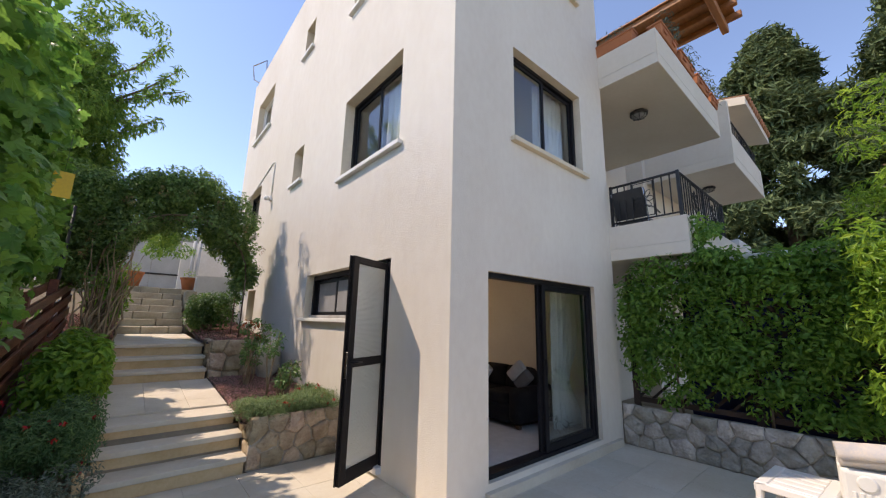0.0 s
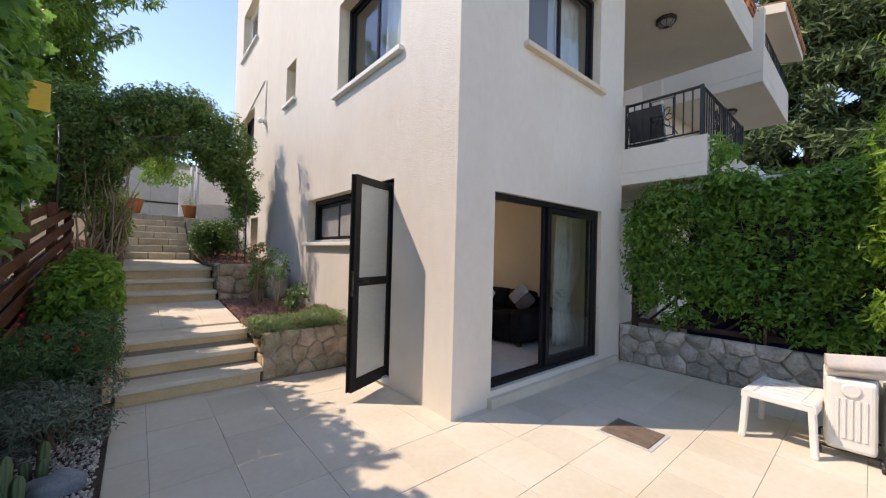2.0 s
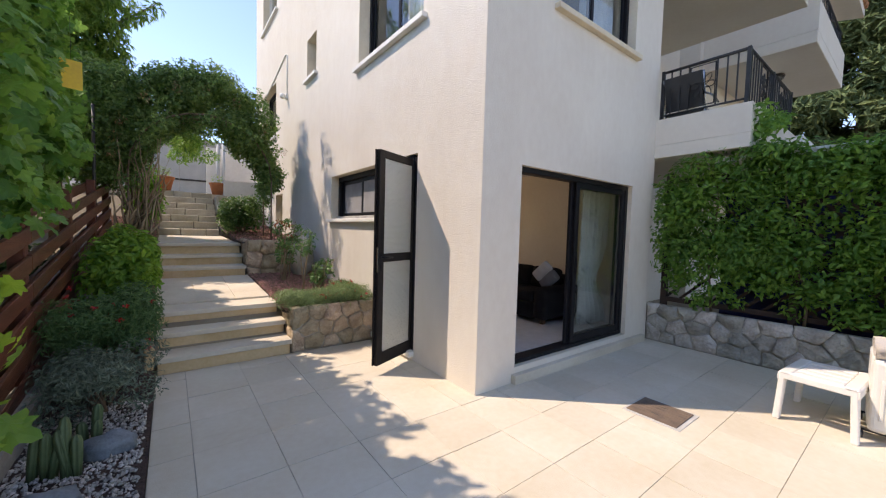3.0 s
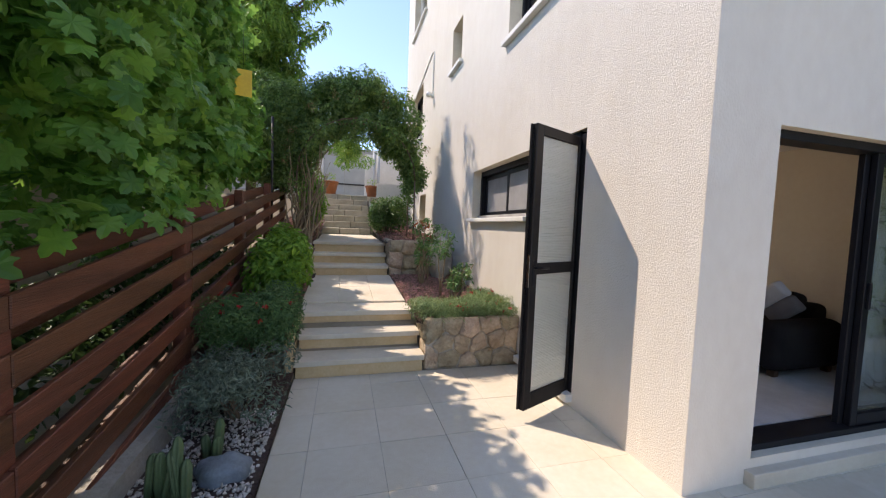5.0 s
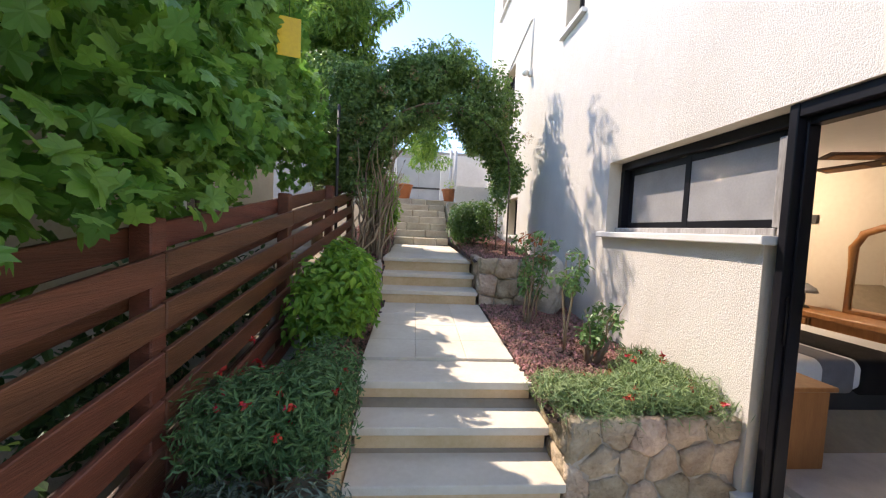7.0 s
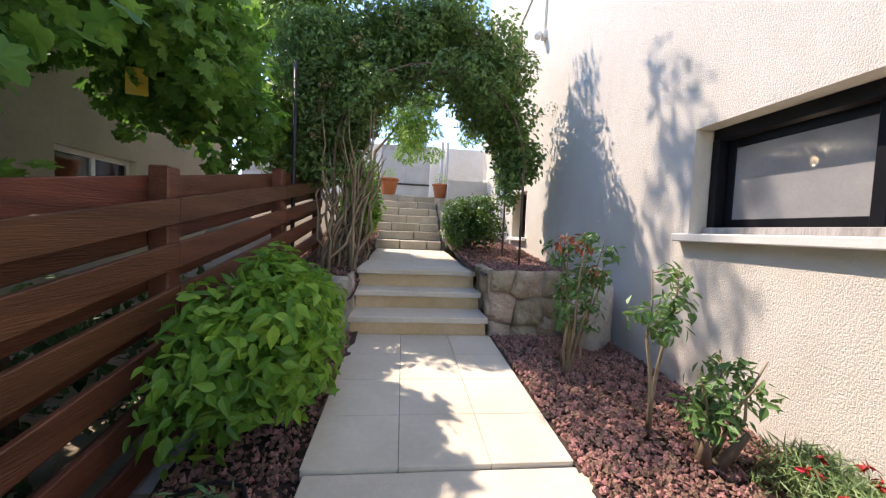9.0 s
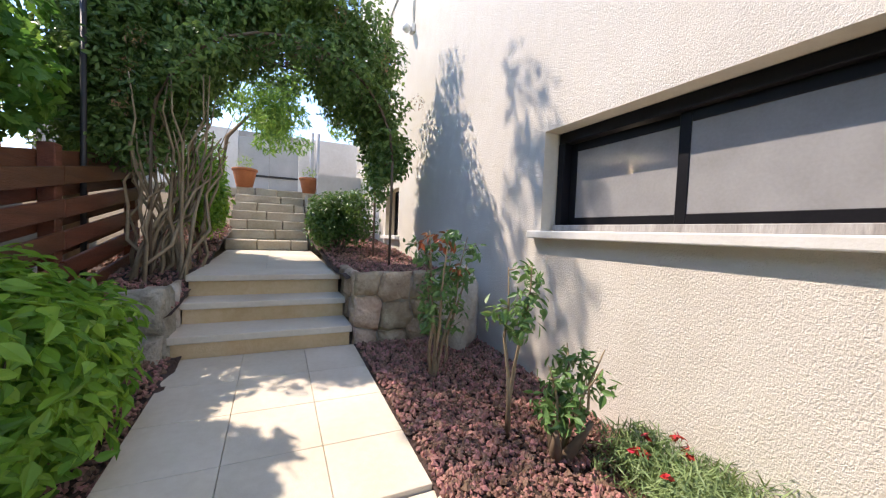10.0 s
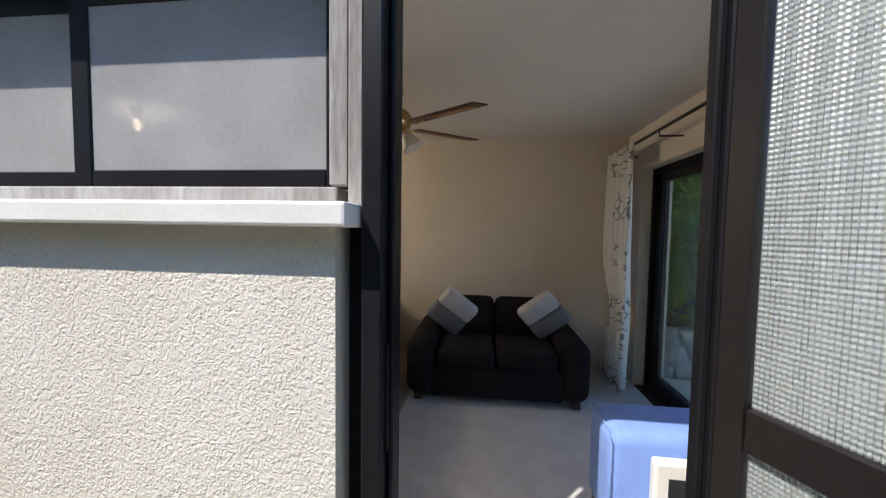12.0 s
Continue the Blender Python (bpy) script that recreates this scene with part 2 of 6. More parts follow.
def opened_wall(bm, u0, u1, z0, z1, depth, holes, place):
    """A wall of that depth with openings right through it; place(u, d, z) gives the world's point."""
    us = sorted({u0, u1, *(c for h in holes for c in h[:2])})
    zs = sorted({z0, z1, *(c for h in holes for c in h[2:])})
    def full(i, k):
        if not (0 <= i < len(us) - 1 and 0 <= k < len(zs) - 1):
            return False
        u, z = (us[i] + us[i + 1]) / 2, (zs[k] + zs[k + 1]) / 2
        return not any(h[0] < u < h[1] and h[2] < z < h[3] for h in holes)
    memo = {}
    def v(i, d, k):
        if (i, d, k) not in memo:
            memo[i, d, k] = bm.verts.new(place(us[i], d * depth, zs[k]))
        return memo[i, d, k]
    for i in range(len(us) - 1):
        for k in range(len(zs) - 1):
            if not full(i, k):
                continue
            for d in (0, 1):
                bm.faces.new((v(i, d, k), v(i + 1, d, k), v(i + 1, d, k + 1), v(i, d, k + 1)))
            for di, dk, a, b in ((-1, 0, (i, k), (i, k + 1)), (1, 0, (i + 1, k), (i + 1, k + 1)), (0, -1, (i, k), (i + 1, k)), (0, 1, (i, k + 1), (i + 1, k + 1))):
                if not full(i + di, k + dk):
                    f = bm.faces.new((v(a[0], 0, a[1]), v(b[0], 0, b[1]), v(b[0], 1, b[1]), v(a[0], 1, a[1])))
                    inside = 0 <= i + di < len(us) - 1 and 0 <= k + dk < len(zs) - 1
                    f.material_index = 1 if inside else 0


# ---- ground, house shell ----
XF, YC = 2.80, 3.0            # facade plane and front plane of the house
X_END, Y_FAR = 5.87, 12.65    # ends of the house block
IN_Z = 0.15                   # indoor floor


def terrain_z(y):
    """The hillside's height along the walk."""
    steps = ((4.85, 0.0), (5.4, 0.42), (7.3, 0.5), (8.0, 0.98), (10.6, 1.05), (12.3, 2.1))
    if y <= steps[0][0]:
        return 0.0
    for (a, p), (b, q) in zip(steps, steps[1:]):
        if y <= b:
            return p + (q - p) * (y - a) / (b - a)
    return steps[-1][1]


bm = bmesh.new()
ys = [-900, -60, -15, -5, 0, 2, 4.8, 5.4, 6, 6.6, 7.3, 8, 9, 10, 10.6, 11, 11.5, 12.3, 14, 18, 30, 80, 900]
xs = [-900, -60, -12, -4, -1.5, 0, 1, 2, 4, 6, 9, 14, 40, 120, 900]
gv = [[bm.verts.new((x, y, terrain_z(y) - 0.07)) for x in xs] for y in ys]
for r0, r1 in zip(gv, gv[1:]):
    for i in range(len(xs) - 1):
        bm.faces.new((r0[i], r0[i + 1], r1[i + 1], r1[i]))
solid("ground", bm, M_EARTH, "dry brown earth of the sloping garden", "ground", kind="structure")

ROOF = 8.75
west_holes = [(3.97, 4.85, 0.1, 2.16), (4.85, 6.45, 1.5, 2.16), (3.93, 5.48, 3.5, 4.74), (7.25, 7.78, 4.03, 4.74), (10.2, 11.68, 3.5, 4.76),
              (3.93, 5.48, 6.38, 7.62), (7.33, 7.83, 6.93, 7.63), (10.12, 11.7, 6.4, 7.62), (9.55, 10.2, 1.4, 2.1)]
bm = bmesh.new()
opened_wall(bm, YC, Y_FAR, -0.1, ROOF, 0.25, west_holes, lambda u, d, z: (XF + d, u, z))
solid("wall_west", bm, [M_STUCCO, M_REVEAL], "cream rough-sprayed stucco house wall with window openings", "wall", kind="structure")
south_holes = [(3.28, 5.31, 0.14, 1.98), (3.72, 5.2, 3.51, 4.69), (3.72, 5.2, 6.3, 7.5)]
bm = bmesh.new()
opened_wall(bm, XF + 0.25, X_END, -0.1, ROOF, 0.25, south_holes, lambda u, d, z: (u, YC + d, z))
box(bm, XF + 0.001, XF + 0.25, YC - 0.003, YC, -0.1, ROOF)
solid("wall_south", bm, [M_SMOOTH, M_REVEAL], "smooth cream rendered house wall with a sliding door", "wall", kind="structure")
bm = bmesh.new()
box(bm, X_END - 0.25, X_END, YC + 0.25, Y_FAR, -0.1, ROOF)
solid("wall_east", bm, M_SMOOTH, "smooth cream rendered end wall of the house", "wall", kind="structure")
bm = bmesh.new()
box(bm, XF + 0.25, X_END - 0.25, Y_FAR - 0.25, Y_FAR, -0.1, ROOF)
solid("wall_north", bm, M_STUCCO, "cream stucco rear wall of the house", "wall", kind="structure")
bm = bmesh.new()
box(bm, XF + 0.25, X_END - 0.25, YC + 0.25, Y_FAR - 0.25, ROOF - 0.5, ROOF - 0.3)
solid("roof", bm, M_CONC, "flat concrete roof behind the parapet", "roof", kind="structure")
for z in (2.32, 5.2):
    bm = bmesh.new()
    box(bm, XF + 0.25, X_END - 0.25, YC + 0.25, Y_FAR - 0.25, z, z + 0.2)
    solid("ceiling", bm, M_CEIL, "white painted plaster ceiling", "ceiling", kind="structure")
bm = bmesh.new()
box(bm, XF + 0.25, X_END - 0.25, YC + 0.25, 8.2, IN_Z - 0.2, IN_Z)
solid("floor", bm, M_TERRAZZO, "pale speckled indoor floor tiles", "floor", kind="structure")
# inner plaster
for nm, (x0, x1, y0, y1) in {"inner_wall_east": (5.6, 5.62, 3.252, 8.2), "inner_wall_north": (3.05, 5.6, 8.0, 8.2)}.items():
    bm = bmesh.new()
    box(bm, x0, x1, y0, y1, IN_Z, 2.32)
    solid(nm, bm, M_INNER, "cream painted room wall", "wall", kind="structure")
for z0, z1 in ((2.52, 5.2), (5.4, 8.25)):
    bm = bmesh.new()
    box(bm, 4.6, 4.64, 3.25, 12.4, z0, z1)
    solid("partition", bm, M_INNER, "cream painted inner partition wall", "wall", kind="structure")


# ---- steps and landings ----
def chamfer_slab(name, w, d, h, mat, c=0.004):
    bm = bmesh.new()
    soft_box(bm, -w / 2, w / 2, -d / 2, d / 2, -h, 0, c)
    return mesh_of(name, bm, mat)


def step(x0, x1, y, z, rise, depth, group):
    st = thing("garden_step", (0, 0, 0), "pale limestone garden step with honey riser", "step", group, "structure")
    bm = bmesh.new(); soft_box(bm, x0 - 0.015, x1 + 0.015, y - 0.02, y + depth + 0.02, z - 0.05, z, 0.007, seg=2)
    part("tread", bm, M_SLAB, st)
    bm = bmesh.new(); soft_box(bm, x0, x1, y + 0.012, y + depth, z - rise - 0.02, z - 0.051, 0.004)
    part("riser", bm, M_RISER, st, "honey-stained limestone riser")


for i, y in enumerate((4.87, 5.135)):
    step(0.67, 1.80, y, 0.157 * (i + 1), 0.157, 0.27, "lower steps")
step(0.65, 1.78, 5.40, 0.47, 0.157, 0.34, "lower steps")
for y, z, rise in ((7.33, 0.727, 0.16), (7.66, 0.886, 0.16)):
    step(0.59, 1.73, y, z, rise, 0.34, "upper steps")
step(0.58, 1.73, 7.93, 1.056, 0.165, 0.45, "upper steps")


def ramp_slab(name, x0, x1, y0, y1, za, zb, parent, mat):
    g = 0.0012
    bm = bmesh.new(); soft_box(bm, x0 + g, x1 - g, y0 + g, y1 - g, -0.05, 0, 0.0022)
    for v in bm.verts:
        v.co.z += za + (zb - za) * (v.co.y - y0) / (y1 - y0)
    part(name, bm, mat, parent)


landing = thing("path_landing", (0, 0, 0), "cream limestone slab path between the steps", "path", kind="structure")
rows_y = [5.765, 6.14, 6.53, 6.92, 7.33]
for ya, yb in zip(rows_y, rows_y[1:]):
    for xa, xb in ((0.62, 1.01), (1.01, 1.4), (1.4, 1.765)):
        k = lambda y: 0.47 + 0.105 * (y - 5.4) / 1.93
        ramp_slab("slab", xa, xb, ya, yb, k(ya), k(yb), landing, M_SLAB)
landing = thing("path_landing", (0, 0, 0), "cream limestone slab path under the arch", "path", kind="structure")
rows_y = [8.40, 8.9, 9.4, 9.95, 10.6]
for ya, yb in zip(rows_y, rows_y[1:]):
    for xa, xb in ((0.57, 1.12), (1.12, 1.72)):
        k = lambda y: 1.056 + 0.05 * (y - 8.4) / 2.2
        ramp_slab("slab", xa, xb, ya, yb, k(ya), k(yb), landing, M_SLAB)
for i in range(7):
    y, z = 10.6 + 0.272 * i, 1.106 + 0.153 * (i + 1)
    st = thing("stone_step", (0, 0, 0), "rough limestone step with uneven joints", "step", "stone steps", "structure")
    xs_ = [(0.95, 1.42), (1.2,), (0.78, 1.3), (1.05,), (0.9, 1.5), (1.28,), (0.84, 1.22)][i]
    for a, b in zip([0.53, *xs_], [*xs_, 1.68]):
        bm = bmesh.new(); soft_box(bm, a + 0.006, b - 0.006, y + random.uniform(-0.012, 0.012), y + (0.29 if i < 6 else 1.2), z - 0.155, z + random.uniform(-0.006, 0.004), 0.012)
        for v in bm.verts:
            v.co += Vector((noise.noise(v.co * 9), noise.noise(v.co * 9 + Vector((7, 0, 0))), noise.noise(v.co * 7 + Vector((0, 9, 0))))) * 0.012
        part("stone", bm, M_STEPSTONE, st)


# ---- doors and windows of the house ----
MX = Matrix(((0, 1, 0, XF), (1, 0, 0, 0), (0, 0, 1, 0), (0, 0, 0, 1)))   # u along y, d into the west wall
MY = Matrix(((1, 0, 0, 0), (0, 1, 0, YC), (0, 0, 1, 0), (0, 0, 0, 1)))   # u along x, d into the south wall


def bar_frame(bm, u0, u1, z0, z1, d0, d1, w, m, wb=None):
    wb = wb or w
    soft_box(bm, u0, u0 + w, d0, d1, z0, z1, 0.003, m)
    soft_box(bm, u1 - w, u1, d0, d1, z0, z1, 0.003, m)
    soft_box(bm, u0 + w, u1 - w, d0, d1, z1 - w, z1, 0.003, m)
    soft_box(bm, u0 + w, u1 - w, d0, d1, z0, z0 + wb, 0.003, m)


def pane(parent, u0, u1, z0, z1, d, m, mat, name="pane"):
    bm = bmesh.new(); box(bm, u0, u1, d, d + 0.005, z0, z1, m)
    p = part(name, bm, mat, parent)
    p.visible_shadow = False
    return p


def sash_window(number, u0, u1, z0, z1, m, sill_mat, sashes=2, d=0.13, frame_mat=M_BLACK, glass=M_GLASS, sill_out=0.06):
    w = thing("window_%d" % number, (0, 0, 0), "dark-framed sliding window with a pale sill", "window", kind="structure")
    bm = bmesh.new(); bar_frame(bm, u0, u1, z0 + 0.001, z1, d, d + 0.07, 0.05, m)
    part("window_frame", bm, frame_mat, w)
    n = sashes
    wid = (u1 - u0 - 0.1) / n
    for i in range(n):
        a, b = u0 + 0.05 + i * wid - 0.012, u0 + 0.05 + (i + 1) * wid + 0.012
        dd = d + 0.012 + 0.027 * (i % 2)
        bm = bmesh.new(); bar_frame(bm, a, b, z0 + 0.05, z1 - 0.05, dd, dd + 0.024, 0.045, m)
        s = part("sash", bm, frame_mat, w)
        pane(s, a + 0.04, b - 0.04, z0 + 0.09, z1 - 0.09, dd + 0.01, m, glass)
    bm = bmesh.new(); soft_box(bm, u0 - 0.07, u1 + 0.07, -sill_out, d - 0.002, z0 - 0.05, z0 + 0.004, 0.006, m, 2)
    part("window_sill", bm, sill_mat, w)
    return w


def curtain(u0, u1, z0, z1, d, m, mat, label, folds=7, amp=0.03, pinch=None):
    bm = bmesh.new()
    nu, nz = folds * 8, 14
    grid = []
    for k in range(nz + 1):
        f = k / nz
        z = z1 + (z0 - z1) * f
        row = []
        squeeze = 1.0
        if pinch:
            squeeze = 1 - 0.45 * math.exp(-((z - pinch) / 0.28) ** 2)
        for i in range(nu + 1):
            s = i / nu
            uu = u0 + (u1 - u0) * (s * squeeze if pinch else s)
            dd = d + amp * math.sin(s * folds * 2 * math.pi + 0.6 * math.sin(f * 3)) * (0.6 + 0.4 * f)
            row.append(bm.verts.new(m @ Vector((uu, dd, z))))
        grid.append(row)
    for a, b in zip(grid, grid[1:]):
        for i in range(nu):
            bm.faces.new((a[i], a[i + 1], b[i + 1], b[i])).smooth = True
    ob = solid("curtain", bm, mat, label, "curtain")
    mod = ob.modifiers.new("cloth", "SOLIDIFY"); mod.thickness = 0.003
    return ob


M_NET = material("white_net", (0.78, 0.78, 0.76), (0.68, 0.68, 0.67), rough=0.9, scale=6, fine=60, trans=0.35)
M_FLORAL = material("floral_cloth", (0.8, 0.79, 0.76), (0.72, 0.71, 0.68), rough=0.9, scale=6, fine=60, trans=0.3)
# dark line flowers woven in the cloth
_n, _l = M_FLORAL.node_tree.nodes, M_FLORAL.node_tree.links
_v = _n.new("ShaderNodeTexVoronoi"); _v.feature = "DISTANCE_TO_EDGE"; _v.inputs["Scale"].default_value = 11.0
_g = [n for n in _n if n.bl_idname == "ShaderNodeNewGeometry"][0]
_l.new(_g.outputs["Position"], _v.inputs["Vector"])
_w = _n.new("ShaderNodeTexNoise"); _w.inputs["Scale"].default_value = 3.2
_l.new(_g.outputs["Position"], _w.inputs["Vector"])
_a = _n.new("ShaderNodeMath"); _a.operation = "LESS_THAN"; _a.inputs[1].default_value = 0.045
_l.new(_v.outputs["Distance"], _a.inputs[0])
_b = _n.new("ShaderNodeMath"); _b.operation = "GREATER_THAN"; _b.inputs[1].default_value = 0.5
_l.new(_w.outputs[0], _b.inputs[0])
_c = _n.new("ShaderNodeMath"); _c.operation = "MULTIPLY"
_l.new(_a.outputs[0], _c.inputs[0]); _l.new(_b.outputs[0], _c.inputs[1])
_mx = _n.new("ShaderNodeMix"); _mx.data_type = "RGBA"; _mx.inputs["B"].default_value = (0.05, 0.05, 0.055, 1)
_bs = _n["Principled BSDF"]
_l.new(_c.outputs[0], _mx.inputs["Factor"]); _l.new(_bs.inputs["Base Color"].links[0].from_socket, _mx.inputs["A"])
_l.new(_mx.outputs["Result"], _bs.inputs["Base Color"])

sash_window(2, 3.93, 5.48, 3.5, 4.74, MX, M_SILL, 2, 0.15)
sash_window(3, 7.25, 7.78, 4.03, 4.74, MX, M_SILL, 1, 0.17)
sash_window(4, 10.2, 11.68, 3.5, 4.76, MX, M_SILL, 2, 0.15)
sash_window(5, 3.93, 5.48, 6.38, 7.62, MX, M_SILL, 2, 0.15)
sash_window(6, 7.33, 7.83, 6.93, 7.63, MX, M_SILL, 1, 0.17)
sash_window(7, 10.12, 11.7, 6.4, 7.62, MX, M_SILL, 2, 0.15, M_WHITEPL)
sash_window(8, 9.55, 10.2, 1.4, 2.1, MX, M_SILL, 1, 0.15)
sash_window(9, 3.72, 5.2, 3.51, 4.69, MY, M_SILL_OLD, 2, 0.1)
sash_window(10, 3.72, 5.2, 6.3, 7.5, MY, M_SILL_OLD, 2, 0.1)
for a, b, z0, z1, m, d in ((3.95, 4.75, 3.5, 4.78, MX, 0.32), (4.5, 5.18, 3.5, 4.72, MY, 0.3), (10.2, 10.9, 6.35, 7.65, MX, 0.32), (4.9, 5.25, 3.5, 4.72, MY, 0.34), (7.2, 7.83, 4.0, 5.19, MX, 0.3)):
    curtain(a, b, z0, z1, d, m, M_NET, "white net curtain behind the window glass", 6)

# ground-floor window beside the open door, with its weathered timber cill
M_FROST = material("milky_film", (0.36, 0.355, 0.35), (0.29, 0.285, 0.28), rough=0.7, scale=5, fine=70, spec=0.1)
_n, _l = M_FROST.node_tree.nodes, M_FROST.node_tree.links
_t, _m = _n.new("ShaderNodeBsdfTransparent"), _n.new("ShaderNodeMixShader")
_m.inputs[0].default_value = 0.14
_l.new(_n["Principled BSDF"].outputs[0], _m.inputs[1]); _l.new(_t.outputs[0], _m.inputs[2]); _l.new(_m.outputs[0], _n["Material Output"].inputs[0])
gw = thing("window_1", (0, 0, 0), "dark-framed window with milky panes and a worn timber rail", "window", kind="structure")
bm = bmesh.new()
soft_box(bm, 4.855, 6.44, 0.115, 0.205, 2.09, 2.158, 0.003, MX); soft_box(bm, 6.39, 6.445, 0.115, 0.205, 1.52, 2.09, 0.003, MX)
part("window_frame", bm, M_BLACK, gw)
bm = bmesh.new(); soft_box(bm, 4.88, 6.43, 0.08, 0.2, 1.506, 1.548, 0.004, MX)
part("timber_rail", bm, M_GREYAL, gw, "peeling grey timber rail")
for k, (a, b) in enumerate(((5.60, 6.39), (4.885, 5.66))):
    dd = 0.176 - 0.024 * k
    bm = bmesh.new(); bar_frame(bm, a, b, 1.55, 2.088, dd, dd + 0.022, 0.055, MX, 0.05)
    s = part("sash", bm, M_BLACK, gw)
    pane(s, a + 0.05, b - 0.05, 1.595, 2.037, dd + 0.013, MX, M_GLASS)
    bm = bmesh.new(); box(bm, a + 0.05, b - 0.05, dd + 0.006, dd + 0.0085, 1.597, 2.035, MX)
    part("film", bm, M_FROST, s, "milky grey film over the glass")
bm = bmesh.new(); soft_box(bm, 4.805, 6.52, -0.062, 0.08, 1.455, 1.505, 0.007, MX, 2)
part("window_sill", bm, M_SILL, gw)
bm = bmesh.new()
soft_box(bm, 4.81, 4.845, 0.055, 0.075, 1.506, 2.02, 0.004, MX); soft_box(bm, 4.853, 4.9, 0.08, 0.115, 1.55, 2.03, 0.004, MX)
part("timber_post", bm, M_GREYAL, gw, "bare grey timber post with rot at its foot")

# entrance: black frame, stone threshold, leaf standing open
df = thing("door_1", (0, 0, 0), "black aluminium door frame", "door frame", kind="structure")
bm = bmesh.new()
soft_box(bm, 4.755, 4.8, 0.015, 0.13, 0.1, 2.158, 0.004, MX); soft_box(bm, 4.74, 4.754, 0.06, 0.13, 0.1, 2.09, 0.004, MX)
soft_box(bm, 4.801, 4.85, 0.076, 0.13, 0.1, 2.158, 0.004, MX)
part("door_jamb", bm, M_BLACK, df)
bm = bmesh.new(); soft_box(bm, 3.975, 4.07, 0.062, 0.11, 0.1, 2.158, 0.004, MX); soft_box(bm, 3.975, 4.035, 0.006, 0.0615, 0.1, 2.12, 0.003, MX); soft_box(bm, 4.0705, 4.088, 0.075, 0.11, 0.1, 2.09, 0.004, MX)
part("door_jamb", bm, M_BLACK, df)
bm = bmesh.new(); soft_box(bm, 4.076, 4.754, 0.02, 0.13, 2.09, 2.158, 0.004, MX); soft_box(bm, 4.101, 4.739, 0.06, 0.13, 2.05, 2.089, 0.004, MX)
part("head", bm, M_BLACK, df)
bm = bmesh.new(); soft_box(bm, 4.748, 4.7545, 0.045, 0.059, 0.95, 1.2, 0.001, MX)
part("strike_plate", bm, M_BROWN, df)
bm = bmesh.new(); soft_box(bm, 3.96, 4.91, -0.06, 0.26, 0.04, 0.102, 0.006, MX, 2)
part("threshold", bm, M_SILL, df, "white marble threshold")

# the leaf: local x from the hinge to the free edge, y through its thickness
M_RIB = bpy.data.materials.new("reeded_glass")
M_RIB.use_nodes = True
_n, _l = M_RIB.node_tree.nodes, M_RIB.node_tree.links
_bs = _n["Principled BSDF"]
_bs.inputs["Base Color"].default_value = (0.68, 0.71, 0.68, 1)
_bs.inputs["Roughness"].default_value = 0.28
_bs.inputs["Transmission Weight"].default_value = 0.62
_bs.inputs["IOR"].default_value = 1.35
_co, _w1, _w2, _ad, _bu = (_n.new(k) for k in ("ShaderNodeTexCoord", "ShaderNodeTexWave", "ShaderNodeTexWave", "ShaderNodeMath", "ShaderNodeBump"))
_w1.bands_direction, _w2.bands_direction = "X", "Z"
for _w in (_w1, _w2):
    _w.inputs["Scale"].default_value, _w.inputs["Distortion"].default_value = 32.0, 0.6
    _l.new(_co.outputs["Object"], _w.inputs["Vector"])
_l.new(_w1.outputs["Fac"], _ad.inputs[0]); _l.new(_w2.outputs["Fac"], _ad.inputs[1])
_bu.inputs["Strength"].default_value, _bu.inputs["Distance"].default_value = 0.4, 0.004
_l.new(_ad.outputs[0], _bu.inputs["Height"]); _l.new(_bu.outputs[0], _bs.inputs["Normal"])
M_CHROME = material("worn_chrome", (0.6, 0.6, 0.6), (0.45, 0.45, 0.44), rough=0.25, metal=1.0, scale=10, fine=80)
HINGE = Vector((XF + 0.03, 4.072, 0.0))
FREE = Vector((2.298, 3.84, 0.0))
LEAF = (FREE - HINGE).length
leaf = thing("open_door", Matrix.Translation(HINGE) @ Matrix.Rotation(math.atan2(FREE.y - HINGE.y, FREE.x - HINGE.x), 4, "Z"),
             "black aluminium door with two reeded glass panels, standing open", "door")
LW = LEAF
bm = bmesh.new()
soft_box(bm, 0, 0.05, -0.02, 0.02, 0.085, 2.10, 0.003); soft_box(bm, LW - 0.075, LW, -0.02, 0.02, 0.085, 2.10, 0.003)
soft_box(bm, LW - 0.012, LW + 0.014, -0.034, -0.02, 0.085, 2.10, 0.002)
part("stile", bm, M_BROWN, leaf)
bm = bmesh.new(); soft_box(bm, 0.055, LW - 0.075, -0.02, 0.02, 2.03, 2.10, 0.003)
part("top_rail", bm, M_BROWN, leaf)
bm = bmesh.new(); soft_box(bm, 0.055, LW - 0.075, -0.02, 0.02, 1.06, 1.14, 0.003)
part("middle_rail", bm, M_BROWN, leaf)
bm = bmesh.new(); soft_box(bm, 0.055, LW - 0.075, -0.02, 0.02, 0.085, 0.2, 0.003)
part("bottom_rail", bm, M_BROWN, leaf)
